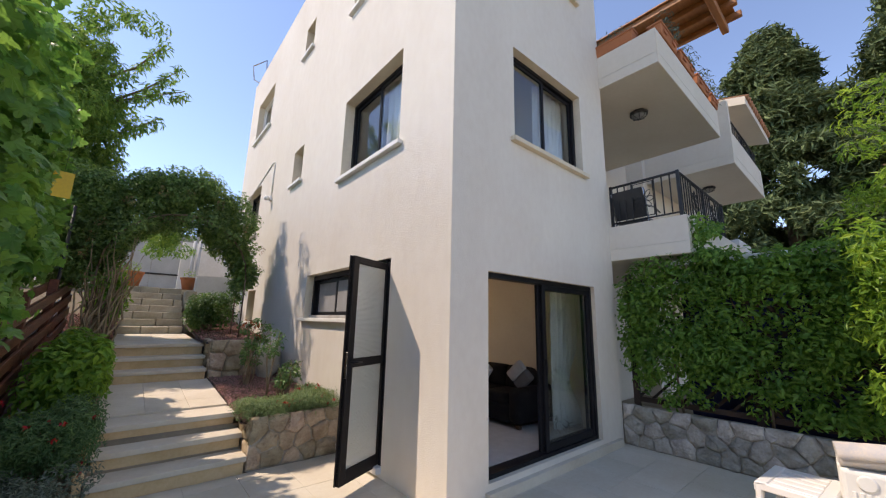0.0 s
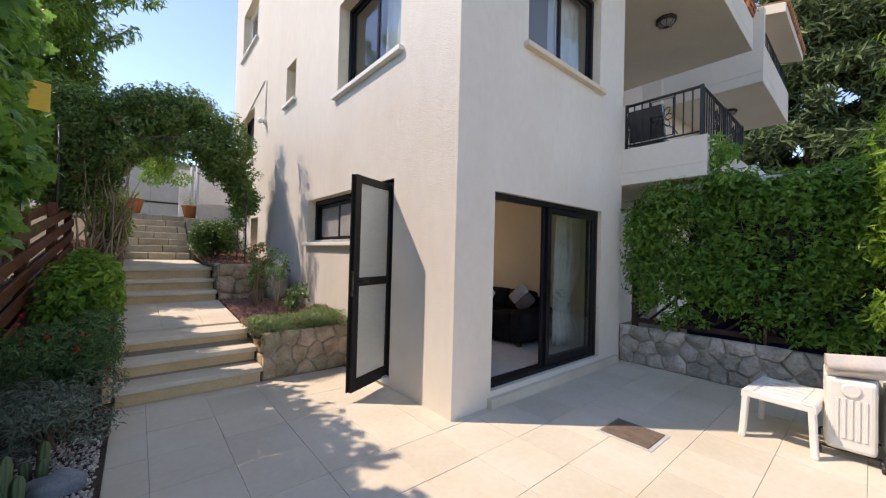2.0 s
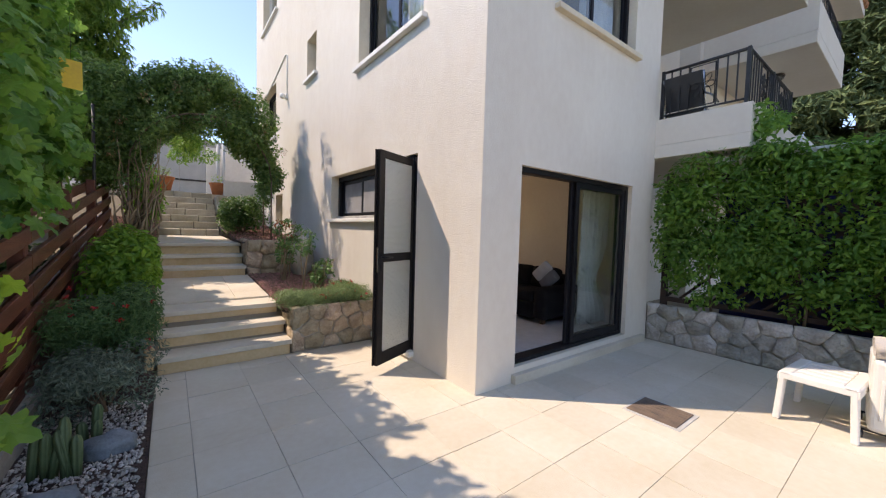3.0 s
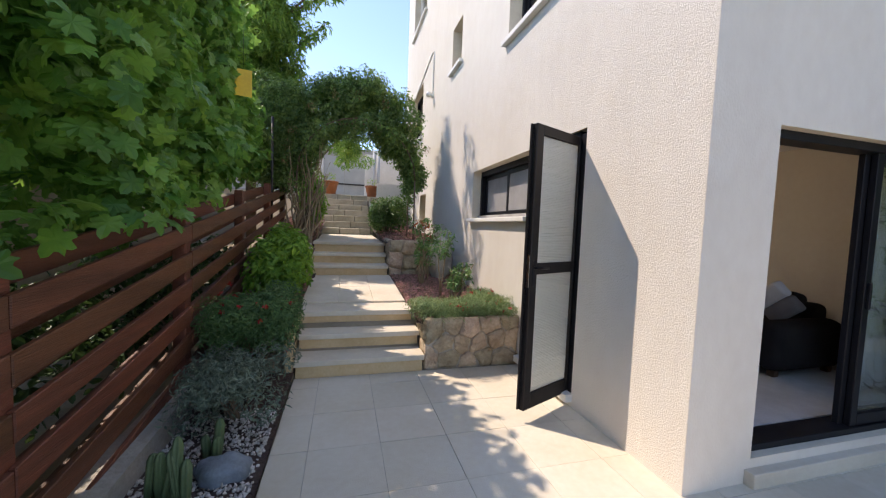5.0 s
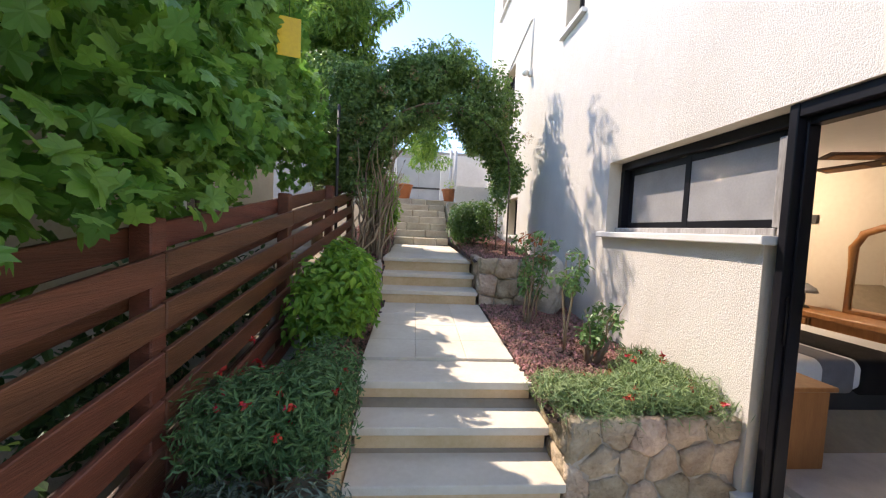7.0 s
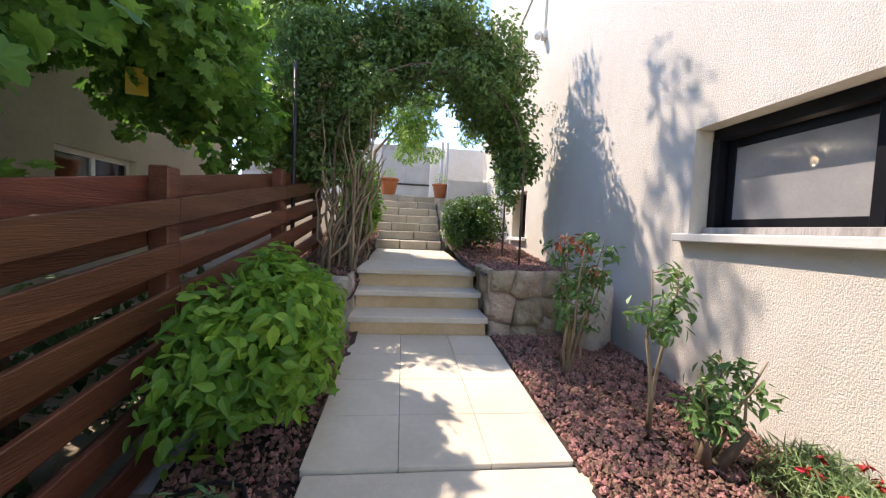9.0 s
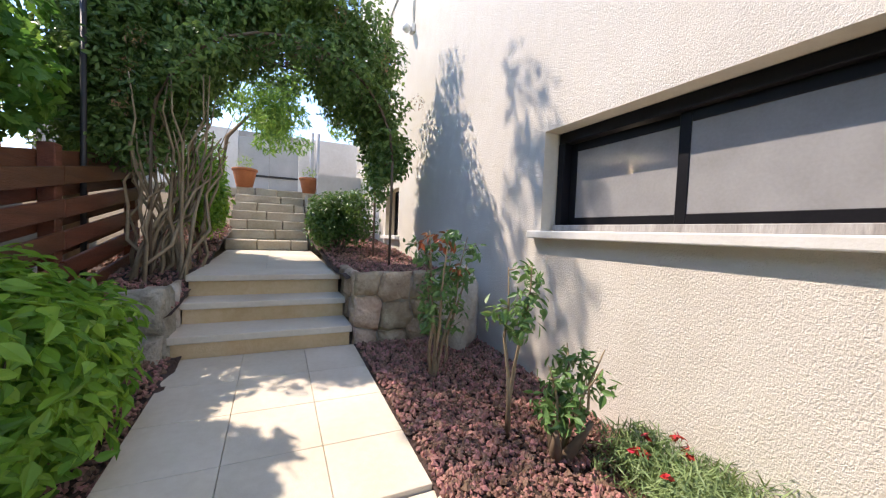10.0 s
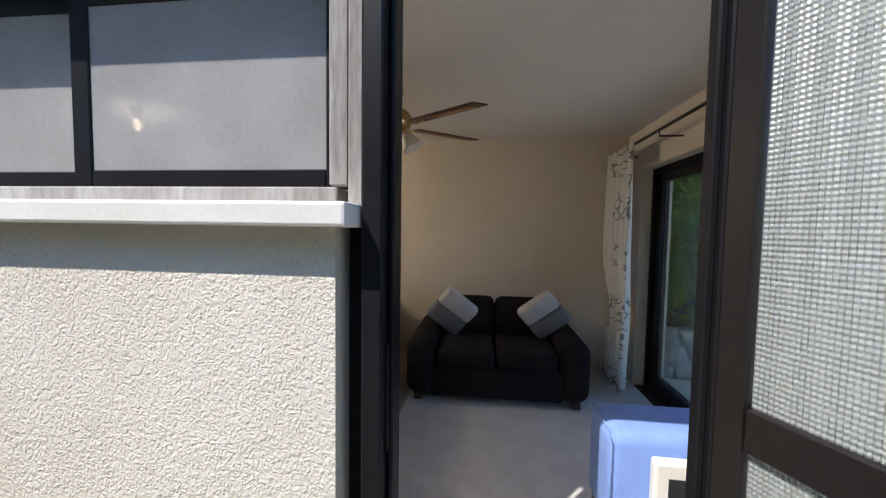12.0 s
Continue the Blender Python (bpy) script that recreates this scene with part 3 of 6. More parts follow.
for z0, z1 in ((0.2, 1.06), (1.14, 2.03)):
    bm = bmesh.new()
    n = int((LW - 0.13) / 0.008)
    wv = (LW - 0.13) / n
    fr, bk = [], []
    for i in range(2 * n + 1):
        x = 0.055 + i * wv / 2
        fr.append((x, -0.004 - (0.0035 if i % 2 else 0))); bk.append((x, 0.003))
    lo = [bm.verts.new((x, y, z0)) for x, y in fr]; hi = [bm.verts.new((x, y, z1)) for x, y in fr]
    for i in range(2 * n):
        bm.faces.new((lo[i], lo[i + 1], hi[i + 1], hi[i]))
    nz = int((z1 - z0) / 0.012)
    zz = [z0 + (z1 - z0) * k / (2 * nz) for k in range(2 * nz + 1)]
    la = [bm.verts.new((0.055, 0.003 + (0.003 if k % 2 else 0), z)) for k, z in enumerate(zz)]
    lb = [bm.verts.new((LW - 0.075, 0.003 + (0.003 if k % 2 else 0), z)) for k, z in enumerate(zz)]
    for k in range(2 * nz):
        bm.faces.new((la[k], la[k + 1], lb[k + 1], lb[k]))
    p = part("glass_panel", bm, M_RIB, leaf, "reeded obscure glass panel")
    p.visible_shadow = True
bm = bmesh.new(); soft_box(bm, LW + 0.0005, LW + 0.004, -0.012, 0.012, 0.97, 1.2, 0.001)
part("lock_plate", bm, M_CHROME, leaf, "chrome lock plate")
for s in (-1, 1):
    bm = bmesh.new()
    soft_box(bm, LW - 0.05, LW - 0.02, s * 0.021 - 0.003, s * 0.021 + 0.003, 0.98, 1.16, 0.002)
    pl = part("handle_plate", bm, M_BLACK, leaf)
    bm = bmesh.new(); tube(bm, [(LW - 0.035, s * 0.02, 1.11), (LW - 0.035, s * 0.06, 1.11), (LW - 0.06, s * 0.064, 1.11), (LW - 0.16, s * 0.06, 1.105)], [0.009, 0.009, 0.009, 0.007])
    part("handle", bm, M_BLACK, pl, "black lever handle")
bm = bmesh.new(); lathe(bm, [(0.004, 0), (0.011, 0.002), (0.011, 0.006), (0.004, 0.008)], 10)
bm.transform(Matrix.Translation((LW - 0.035, -0.05, 1.0)) @ Matrix.Rotation(radians(90), 4, "X"))
tube(bm, [(LW - 0.035, -0.024, 1.01), (LW - 0.035, -0.05, 1.01)], 0.004, 6)
part("key", bm, M_CHROME, leaf, "brass key in the lock")
for z in (0.3, 1.1, 1.9):
    bm = bmesh.new(); tube(bm, [(0.0, 0.026, z - 0.05), (0.0, 0.026, z + 0.05)], 0.011, 8)
    part("hinge", bm, M_BLACK, leaf)

# sliding door
sd = thing("door_2", (0, 0, 0), "black aluminium sliding door standing half open", "sliding door", kind="structure")
bm = bmesh.new(); bar_frame(bm, 3.28, 5.31, 0.145, 1.98, 0.05, 0.16, 0.05, MY, 0.035)
part("frame", bm, M_BLACK, sd)
for a, b, dd in ((4.24, 5.27, 0.065), (4.2, 5.24, 0.105)):
    bm = bmesh.new(); bar_frame(bm, a, b, 0.18, 1.93, dd, dd + 0.035, 0.06, MY, 0.08)
    s = part("sash", bm, M_BLACK, sd)
    pane(s, a + 0.055, b - 0.055, 0.255, 1.875, dd + 0.015, MY, M_GLASS)
bm = bmesh.new(); soft_box(bm, 4.255, 4.275, 0.045, 0.065, 0.95, 1.12, 0.003, MY)
part("handle", bm, M_BLACK, sd)
bm = bmesh.new(); soft_box(bm, 3.24, 5.75, -0.055, 0.05, -0.01, 0.085, 0.006, MY, 2)
part("door_sill", bm, M_SLAB, sd, "pale marble door sill")
bm = bmesh.new(); soft_box(bm, 3.281, 5.309, 0.051, 0.25, 0.10, 0.144, 0.003, MY)
part("track", bm, M_BLACK, sd)

# wall lamp with conduit
lamp = thing("wall_lamp", (XF, 9.15, 4.12), "white bulkhead lamp on the stucco wall", "lamp")
bm = bmesh.new(); soft_box(bm, -0.05, 0.0, -0.05, 0.05, -0.05, 0.06, 0.006)
part("base", bm, M_WHITEPL, lamp)
bm = bmesh.new(); lathe(bm, [(0.02, 0), (0.05, 0.02), (0.062, 0.05), (0.05, 0.09), (0.02, 0.11)], 16)
bm.transform(pose(-0.05, 0, 0.0, 0, -90, 0))
part("globe", bm, M_WHITEPL, lamp, "white opal globe")
bm = bmesh.new(); tube(bm, [(XF - 0.012, 9.15, 4.18), (XF - 0.012, 9.15, 5.0), (XF - 0.012, 9.3, 5.05), (XF - 0.012, 11.9, 4.55)], 0.014, 6)
solid("conduit", bm, M_SILL, "cream painted cable conduit on the wall", "conduit")
bm = bmesh.new(); tube(bm, [(XF + 0.05, 12.3, 8.75), (XF - 0.15, 12.3, 8.8), (XF - 0.22, 12.3, 9.25), (XF + 0.1, 12.1, 9.5), (XF + 0.14, 12.0, 8.75)], 0.02, 6)
solid("roof_pipe", bm, M_CHROME, "grey metal pipe looped at the parapet", "pipe")


# ---- balconies and the neighbouring house ----
M_BALC = material("balcony_render", (0.74, 0.68, 0.58), (0.64, 0.57, 0.47), rough=0.9, scale=1.1, fine=14, bump=0.25, bump_scale=90, spec=0.2, mix=0.6)
bm = bmesh.new(); soft_box(bm, X_END - 0.02, 9.0, 2.02, 4.4, 2.39, 2.55, 0.006)
box(bm, X_END - 0.02, X_END + 0.13, 2.02, 3.0, 2.551, 2.88)
box(bm, X_END + 0.13, 9.0, 2.02, 2.17, 2.551, 2.88)
solid("balcony_slab", bm, M_BALC, "cream rendered balcony with a low solid parapet", "balcony", kind="structure")
bm = bmesh.new(); soft_box(bm, X_END - 0.02, 9.0, 2.15, 4.4, 5.13, 5.3, 0.006)
box(bm, X_END - 0.02, X_END + 0.13, 2.15, 3.0, 5.301, 5.68); box(bm, X_END + 0.13, 9.0, 2.15, 2.3, 5.301, 5.68)
solid("upper_balcony_slab", bm, M_BALC, "cream rendered upper balcony with a solid parapet", "balcony", kind="structure")
bm = bmesh.new()
opened_wall(bm, X_END, 10.1, -0.1, 8.0, 0.25, [(6.15, 8.2, 2.58, 4.6), (6.15, 8.2, 5.4, 7.5)], lambda u, d, z: (u, 4.4 + d, z))
solid("wall_recess", bm, [M_BALC, M_REVEAL], "cream rendered wall behind the balconies", "wall", kind="structure")
for n_, z0, z1 in ((11, 2.58, 4.6), (12, 5.4, 7.5)):
    sash_window(n_, 6.15, 8.2, z0, z1, Matrix(((1, 0, 0, 0), (0, 1, 0, 4.4), (0, 0, 1, 0), (0, 0, 0, 1))), M_SILL, 2, 0.08, M_BLACK, M_GLASS_DK, 0.0)
bm = bmesh.new(); box(bm, X_END, 10.1, 5.6, 5.7, 0, 8)
solid("partition", bm, M_INNER, "plain inner wall behind the balcony doors", "wall", kind="structure")
bm = bmesh.new(); box(bm, X_END, 10.1, 4.2, 6, 8.0, 8.2)
solid("roof", bm, M_CONC, "flat concrete roof over the balconies", "roof", kind="structure")

rail = thing("balcony_railing", (0, 0, 0), "black wrought-iron balcony railing with flower panels", "railing")
X0, X1, Y0, Y1, ZB, ZT = X_END + 0.08, 8.02, 2.1, 2.98, 2.95, 3.5
for p, q in (((X0, Y0), (X0, Y1)), ((X0, Y0), (X1, Y0))):
    for z, w in ((ZT, 0.018), (ZB, 0.012)):
        bm = bmesh.new(); tube(bm, [(*p, z), (*q, z)], w, 6)
        part("rail", bm, M_IRON, rail)
for p in ((X0, Y0), (X0, Y1), (X1, Y0), ((X0 + X1) / 2, Y0)):
    bm = bmesh.new(); box(bm, p[0] - 0.018, p[0] + 0.018, p[1] - 0.018, p[1] + 0.018, 2.88, ZT + 0.02)
    part("post", bm, M_IRON, rail)
bar = bmesh.new(); box(bar, -0.007, 0.007, -0.007, 0.007, ZB, ZT); bar_me = mesh_of("bar", bar, M_IRON)
for k in range(1, 9):
    if k not in (4, 5):
        shared("bar", bar_me, rail, Matrix.Translation((X0, Y0 + (Y1 - Y0) * k / 9, 0)))
for k in range(1, 21):
    if k not in (6, 7, 15, 16):
        shared("bar", bar_me, rail, Matrix.Translation((X0 + (X1 - X0) * k / 21, Y0, 0)))
def flower_panel(at, m):
    bm = bmesh.new()
    tube(bm, [(-0.13, 0, -0.24), (0.13, 0, -0.24), (0.13, 0, 0.24), (-0.13, 0, 0.24), (-0.13, 0, -0.24)], 0.009, 5)
    for k in range(8):
        a = 2 * math.pi * k / 8
        pts = []
        for j in range(9):
            t = j / 8 * 2 * math.pi
            r, s = 0.065 * (1 - math.cos(t)), 0.03 * math.sin(t)
            pts.append((r * math.cos(a) - s * math.sin(a), 0, 1.3 * (r * math.sin(a) + s * math.cos(a))))
        tube(bm, pts, 0.006, 4)
    bm.transform(Matrix.Translation(at) @ m)
    part("flower_panel", bm, M_IRON, rail)
flower_panel((X0, (Y0 + Y1) / 2, 3.225), Matrix.Rotation(radians(90), 4, "Z"))
for f in (6.5, 15.5):
    flower_panel((X0 + (X1 - X0) * f / 21, Y0, 3.225), Matrix())

# balcony ceiling lamps
def ceiling_lamp(x, y, z):
    c = thing("ceiling_lamp", (x, y, z), "black octagonal ceiling lamp with ribbed glass", "lamp", "balcony lamps")
    bm = bmesh.new(); lathe(bm, [(0.13, 0), (0.15, -0.03), (0.15, -0.05), (0.12, -0.06)], 8)
    part("housing", bm, M_IRON, c)
    bm = bmesh.new(); lathe(bm, [(0.12, -0.061), (0.11, -0.1), (0.05, -0.125), (0.01, -0.13)], 8)
    part("diffuser", bm, M_FROST, c)
    for k in range(8):
        a = math.pi * 2 * (k + 0.5) / 8
        bm = bmesh.new(); tube(bm, [(0.125 * math.cos(a), 0.125 * math.sin(a), -0.058), (0.115 * math.cos(a), 0.115 * math.sin(a), -0.1), (0.01, 0, -0.137)], 0.006, 4)
        part("cage_bar", bm, M_IRON, c)
ceiling_lamp(6.95, 2.85, 5.129)
ceiling_lamp(11.6, 3.0, 5.029)

# folded garden chair on the lower balcony
ch = thing("garden_chair", (6.25, 2.75, 2.551), "grey metal garden chair on the balcony", "chair")
for s in (-0.22, 0.22):
    bm = bmesh.new(); tube(bm, [(-0.25, s, 0.0), (-0.2, s, 0.42), (-0.28, s, 0.6), (0.05, s, 0.64), (0.25, s, 0.6)], 0.013, 6)
    part("arm", bm, M_CHROME, ch)
    bm = bmesh.new(); tube(bm, [(0.25, s, 0.0), (0.2, s, 0.42), (-0.2, s, 0.42), (-0.32, s, 0.85)], 0.013, 6)
    part("leg", bm, M_CHROME, ch)
bm = bmesh.new(); soft_box(bm, -0.22, 0.22, -0.21, 0.21, 0.42, 0.435, 0.004)
part("seat", bm, M_DARKPL_SHADE, ch)
bm = bmesh.new(); soft_box(bm, -0.012, 0.012, -0.21, 0.21, 0.0, 0.42, 0.004, pose(-0.21, 0, 0.45, 0, -16, 0))
part("backrest", bm, M_DARKPL_SHADE, ch)

# flower boxes on the upper balcony
def flower_box(x, y, z, turn, length):
    fb = thing("flower_box", pose(x, y, z, 0, 0, turn), "terracotta window box on the balcony edge", "planter", "flower boxes")
    bm = bmesh.new()
    soft_box(bm, -length / 2, length / 2, -0.09, 0.09, 0, 0.17, 0.01)
    for v in bm.verts:
        if v.co.z < 0.09:
            v.co.x *= 0.94; v.co.y *= 0.82
    part("trough", bm, M_TERRA, fb)
    bm = bmesh.new(); soft_box(bm, -length / 2 - 0.012, length / 2 + 0.012, -0.102, 0.102, 0.145, 0.18, 0.006)
    part("rim", bm, M_TERRA, fb)
    for k in (-0.25, 0.25):
        bm = bmesh.new(); soft_box(bm, k * length - 0.06, k * length + 0.06, -0.098, -0.085, 0.05, 0.12, 0.004)
        part("relief", bm, M_TERRA, fb)
    bm = bmesh.new(); box(bm, -length / 2 + 0.02, length / 2 - 0.02, -0.075, 0.075, 0.181, 0.186)
    part("soil", bm, M_SOIL, fb)
    return fb
BOXES = [(X_END + 0.05, 2.75, 5.69, 90, 0.62), (6.35, 2.2, 5.69, 0, 0.7), (7.2, 2.2, 5.69, 0, 0.7), (8.05, 2.2, 5.69, 0, 0.7), (8.75, 2.2, 5.69, 0, 0.45)]
for b_ in BOXES:
    flower_box(*b_)
M_PINE = material("orange_timber", (0.42, 0.17, 0.05), (0.3, 0.11, 0.03), rough=0.5, scale=4, fine=30, stretch=(0.4, 4, 4))
pg = thing("pergola", (0, 0, 0), "orange varnished timber eaves above the upper balcony", "pergola")
bm = bmesh.new(); soft_box(bm, 8.1, 9.5, 1.85, 1.97, 7.6, 7.78, 0.01)
part("beam", bm, M_PINE, pg)
for k in range(4):
    bm = bmesh.new(); soft_box(bm, 8.1 + 0.42 * k, 8.2 + 0.42 * k, 1.6, 4.4, 7.781, 7.91, 0.012)
    part("rafter", bm, M_PINE, pg)
bm = bmesh.new(); box(bm, 8.05, 9.55, 1.7, 4.4, 7.915, 7.94)
part("boarding", bm, M_PINE, pg)

# neighbouring house further along the row
M_RTILE = material("roof_tile", (0.45, 0.2, 0.1), (0.32, 0.13, 0.06), rough=0.85, scale=6, fine=40, island=0.2)
nb = thing("neighbour_house", (0, 0, 0), "cream rendered neighbouring house with a tiled roof edge", "house")
bm = bmesh.new(); box(bm, 10.1, 17.0, 4.0, 10.0, -0.1, 6.6)
part("wall", bm, M_BALC, nb)
bm = bmesh.new(); soft_box(bm, 10.3, 13.6, 2.2, 4.0, 5.03, 5.25, 0.01); box(bm, 10.3, 10.45, 2.2, 4.0, 5.251, 6.55); box(bm, 10.45, 13.6, 2.2, 2.35, 5.251, 5.8)
part("balcony", bm, M_BALC, nb)
bm = bmesh.new(); soft_box(bm, 10.3, 13.6, 2.2, 4.0, 2.3, 2.9, 0.01)
part("balcony", bm, M_BALC, nb)
bm = bmesh.new()
for k in range(17):
    tube(bm, [(10.5 + 0.19 * k, 2.28, 5.8), (10.5 + 0.19 * k, 2.28, 6.3)], 0.01, 4)
for k in range(3):
    x = 10.9 + k * 1.1
    tube(bm, [(x - 0.2, 2.28, 5.85), (x + 0.2, 2.28, 6.25), (x + 0.2, 2.28, 5.85), (x - 0.2, 2.28, 6.25), (x - 0.2, 2.28, 5.85)], 0.012, 4)
tube(bm, [(10.45, 2.28, 6.3), (13.6, 2.28, 6.3)], 0.02, 5)
part("railing", bm, M_IRON, nb)
bm = bmesh.new()
vs = [bm.verts.new(c) for c in ((10.9, 1.95, 6.6), (13.75, 1.95, 6.6), (13.75, 6.0, 7.6), (10.9, 6.0, 7.6), (10.9, 1.95, 6.8), (13.75, 1.95, 6.8), (13.75, 6.0, 7.8), (10.9, 6.0, 7.8))]
for f in ((0, 1, 2, 3), (4, 7, 6, 5), (0, 4, 5, 1), (1, 5, 6, 2), (2, 6, 7, 3), (3, 7, 4, 0)):
    bm.faces.new([vs[i] for i in f])
part("eave_board", bm, M_BALC, nb)
bm = bmesh.new()
for k in range(14):
    tube(bm, [(11.05 + 0.2 * k, 1.9, 6.82), (11.05 + 0.2 * k, 6.0, 7.83)], 0.07, 6)
part("roof_tiles", bm, M_RTILE, nb, "terracotta barrel roof tiles")
for x in (14.2, 15.6):
    bm = bmesh.new(); bar_frame(bm, x, x + 0.9, 3.1, 4.4, 3.97, 4.02, 0.06, Matrix())
    w = part("window", bm, M_BLACK, nb)
    pane(w, x + 0.05, x + 0.85, 3.15, 4.35, 3.985, Matrix(), M_GLASS_DK)
bm = bmesh.new(); box(bm, 9.05, 10.05, 2.1, 2.3, -0.1, 3.1)
solid("side_wall", bm, M_WHITEWALL, "white rendered dividing wall between the houses", "wall", kind="structure")


# ---- fence, kerb, planters ----
def fence_top(y):
    return 1.43 + 0.155 * (y - 4.55)


POSTS = [-1.4, 0.1, 1.6, 3.1, 4.6, 6.1, 7.6, 9.0]
fence = thing("fence", (0, 0, 0), "red-brown stained timber fence of horizontal boards", "fence")
for y in POSTS:
    bm = bmesh.new(); soft_box(bm, -0.12, -0.035, y - 0.045, y + 0.045, fence_top(y) - 1.35, fence_top(y) + 0.02, 0.006)
    part("post", bm, M_FENCE, fence)
for ya, yb in zip(POSTS, POSTS[1:]):
    for k in range(6):
        for front in (True, False):
            x0, x1 = (-0.034, -0.008) if front else (-0.147, -0.121)
            drop = (0.12 if front else 0.02) + 0.2 * k
            bm = bmesh.new(); soft_box(bm, x0, x1, ya + 0.003, yb - 0.003, -0.115, 0, 0.004)
            sag = random.uniform(-0.006, 0.006)
            for v in bm.verts:
                v.co.z += fence_top(v.co.y) - drop + sag
            part("board", bm, M_FENCE, fence)
bm = bmesh.new()
for ya, yb in ((-1.5, 2.0), (2.0, 4.9), (4.9, 9.0)):
    vs = box(bm, -0.1, 0.07, ya, yb - 0.002, -0.1, 0.0)
    for v in vs:
        if v.co.z > -0.05:
            v.co.z = max(0.06, fence_top(v.co.y) - 1.26)
solid("kerb", bm, M_CONC, "weathered concrete kerb under the fence", "kerb", kind="structure")


def bed(name, x0, x1, y0, y1, height, mat, label, nx=14, ny=30, rough=0.02):
    bm = bmesh.new()
    g = [[bm.verts.new((x0 + (x1 - x0) * i / nx, y0 + (y1 - y0) * j / ny, height(y0 + (y1 - y0) * j / ny) + random.uniform(-rough, rough)))
          for i in range(nx + 1)] for j in range(ny + 1)]
    for a, b in zip(g, g[1:]):
        for i in range(nx):
            bm.faces.new((a[i], a[i + 1], b[i + 1], b[i])).smooth = True
    return solid(name, bm, mat, label, "flower bed", kind="structure")


bed("bed_east", 1.76, 2.8, 4.96, 7.32, lambda y: 0.43 + 0.06 * (y - 5), M_SOIL, "dark soil bed under reddish lava chips")
bed("bed_west", 0.06, 0.66, 4.9, 7.32, lambda y: 0.28 + 0.13 * (y - 4.9), M_SOIL, "dark soil bed with fallen leaves beside the path")
bed("bed_upper_east", 1.7, 2.8, 7.4, 12.3, lambda y: 1.08 + 0.1 * max(0, y - 8.5), M_SOIL, "dark mulched bed along the house wall")
bed("bed_upper_west", -0.3, 0.6, 7.32, 12.0, lambda y: 0.85 + 0.15 * (y - 7.3), M_SOIL, "dark mulched bed under the arch")
bed("bed_pebbles", 0.07, 0.66, 1.6, 4.88, lambda y: 0.02 + 0.05 * max(0, y - 4.0), M_SOIL, "soil bed under white pebbles", rough=0.008)


def chips(name, n, x0, x1, y0, y1, height, size, mat, label, category):
    """Loose chips too many to count, each with its own faces."""
    rng = np.random.default_rng(len(name) * 7 + n)
    base = np.array([(1, 0, 0), (-1, 0, 0), (0, 1, 0), (0, -1, 0), (0, 0, 1), (0, 0, -1)], float)
    tri = np.array([(0, 2, 4), (2, 1, 4), (1, 3, 4), (3, 0, 4), (2, 0, 5), (1, 2, 5), (3, 1, 5), (0, 3, 5)])
    c = np.stack([rng.uniform(x0, x1, n), rng.uniform(y0, y1, n), np.zeros(n)], 1)
    c[:, 2] = [height(y) for y in c[:, 1]]
    c[:, 2] += rng.uniform(0, size * 0.6, n)
    s = size * rng.uniform(0.35, 1.0, (n, 1, 1)) * rng.uniform(0.6, 1.2, (n, 6, 1)) * rng.uniform(0.6, 1.1, (n, 1, 3))
    a = rng.uniform(0, 6.28, n)
    rot = np.zeros((n, 3, 3)); rot[:, 0, 0] = np.cos(a); rot[:, 0, 1] = -np.sin(a); rot[:, 1, 0] = np.sin(a); rot[:, 1, 1] = np.cos(a); rot[:, 2, 2] = 1
    tilt = rng.normal(0, 0.5, n); r2 = np.zeros((n, 3, 3)); r2[:, 0, 0] = 1; r2[:, 1, 1] = np.cos(tilt); r2[:, 1, 2] = -np.sin(tilt); r2[:, 2, 1] = np.sin(tilt); r2[:, 2, 2] = np.cos(tilt)
    v = np.einsum("nij,nkj->nki", rot @ r2, base[None] * s) + c[:, None]
    f = (tri[None] + 6 * np.arange(n)[:, None, None]).reshape(-1, 3)
    me = bpy.data.meshes.new(name)
    me.from_pydata(v.reshape(-1, 3).tolist(), [], f.tolist())
    me.materials.append(mat)
    return tagged(new(name, me), label, category, kind="stuff")


chips("lava_chips", 9000, 1.78, 2.79, 5.0, 7.3, lambda y: 0.44 + 0.06 * (y - 5), 0.024, M_LAVA, "reddish brown lava chips covering the bed", "mulch")
chips("lava_chips", 3000, 0.08, 0.62, 4.95, 7.3, lambda y: 0.285 + 0.13 * (y - 4.9), 0.024, M_LAVA, "brown bark and lava chips beside the path", "mulch")
chips("mulch_chips", 3500, 1.76, 2.79, 7.45, 11.5, lambda y: 1.085 + 0.1 * max(0, y - 8.5), 0.03, M_LAVA, "brown mulch chips along the house wall", "mulch")
chips("mulch_chips", 2500, -0.25, 0.58, 7.4, 11.5, lambda y: 0.855 + 0.15 * (y - 7.3), 0.03, M_LAVA, "brown mulch chips under the arch", "mulch")
chips("pebbles", 4500, 0.08, 0.63, 1.8, 4.3, lambda y: 0.02 + 0.05 * max(0, y - 4.0), 0.018, M_PEBBLE, "white and grey pebbles in the cactus bed", "gravel")
M_DRY = material("dry_leaf", (0.46, 0.29, 0.15), (0.28, 0.16, 0.08), rough=0.8, scale=10, fine=60, island=0.4)


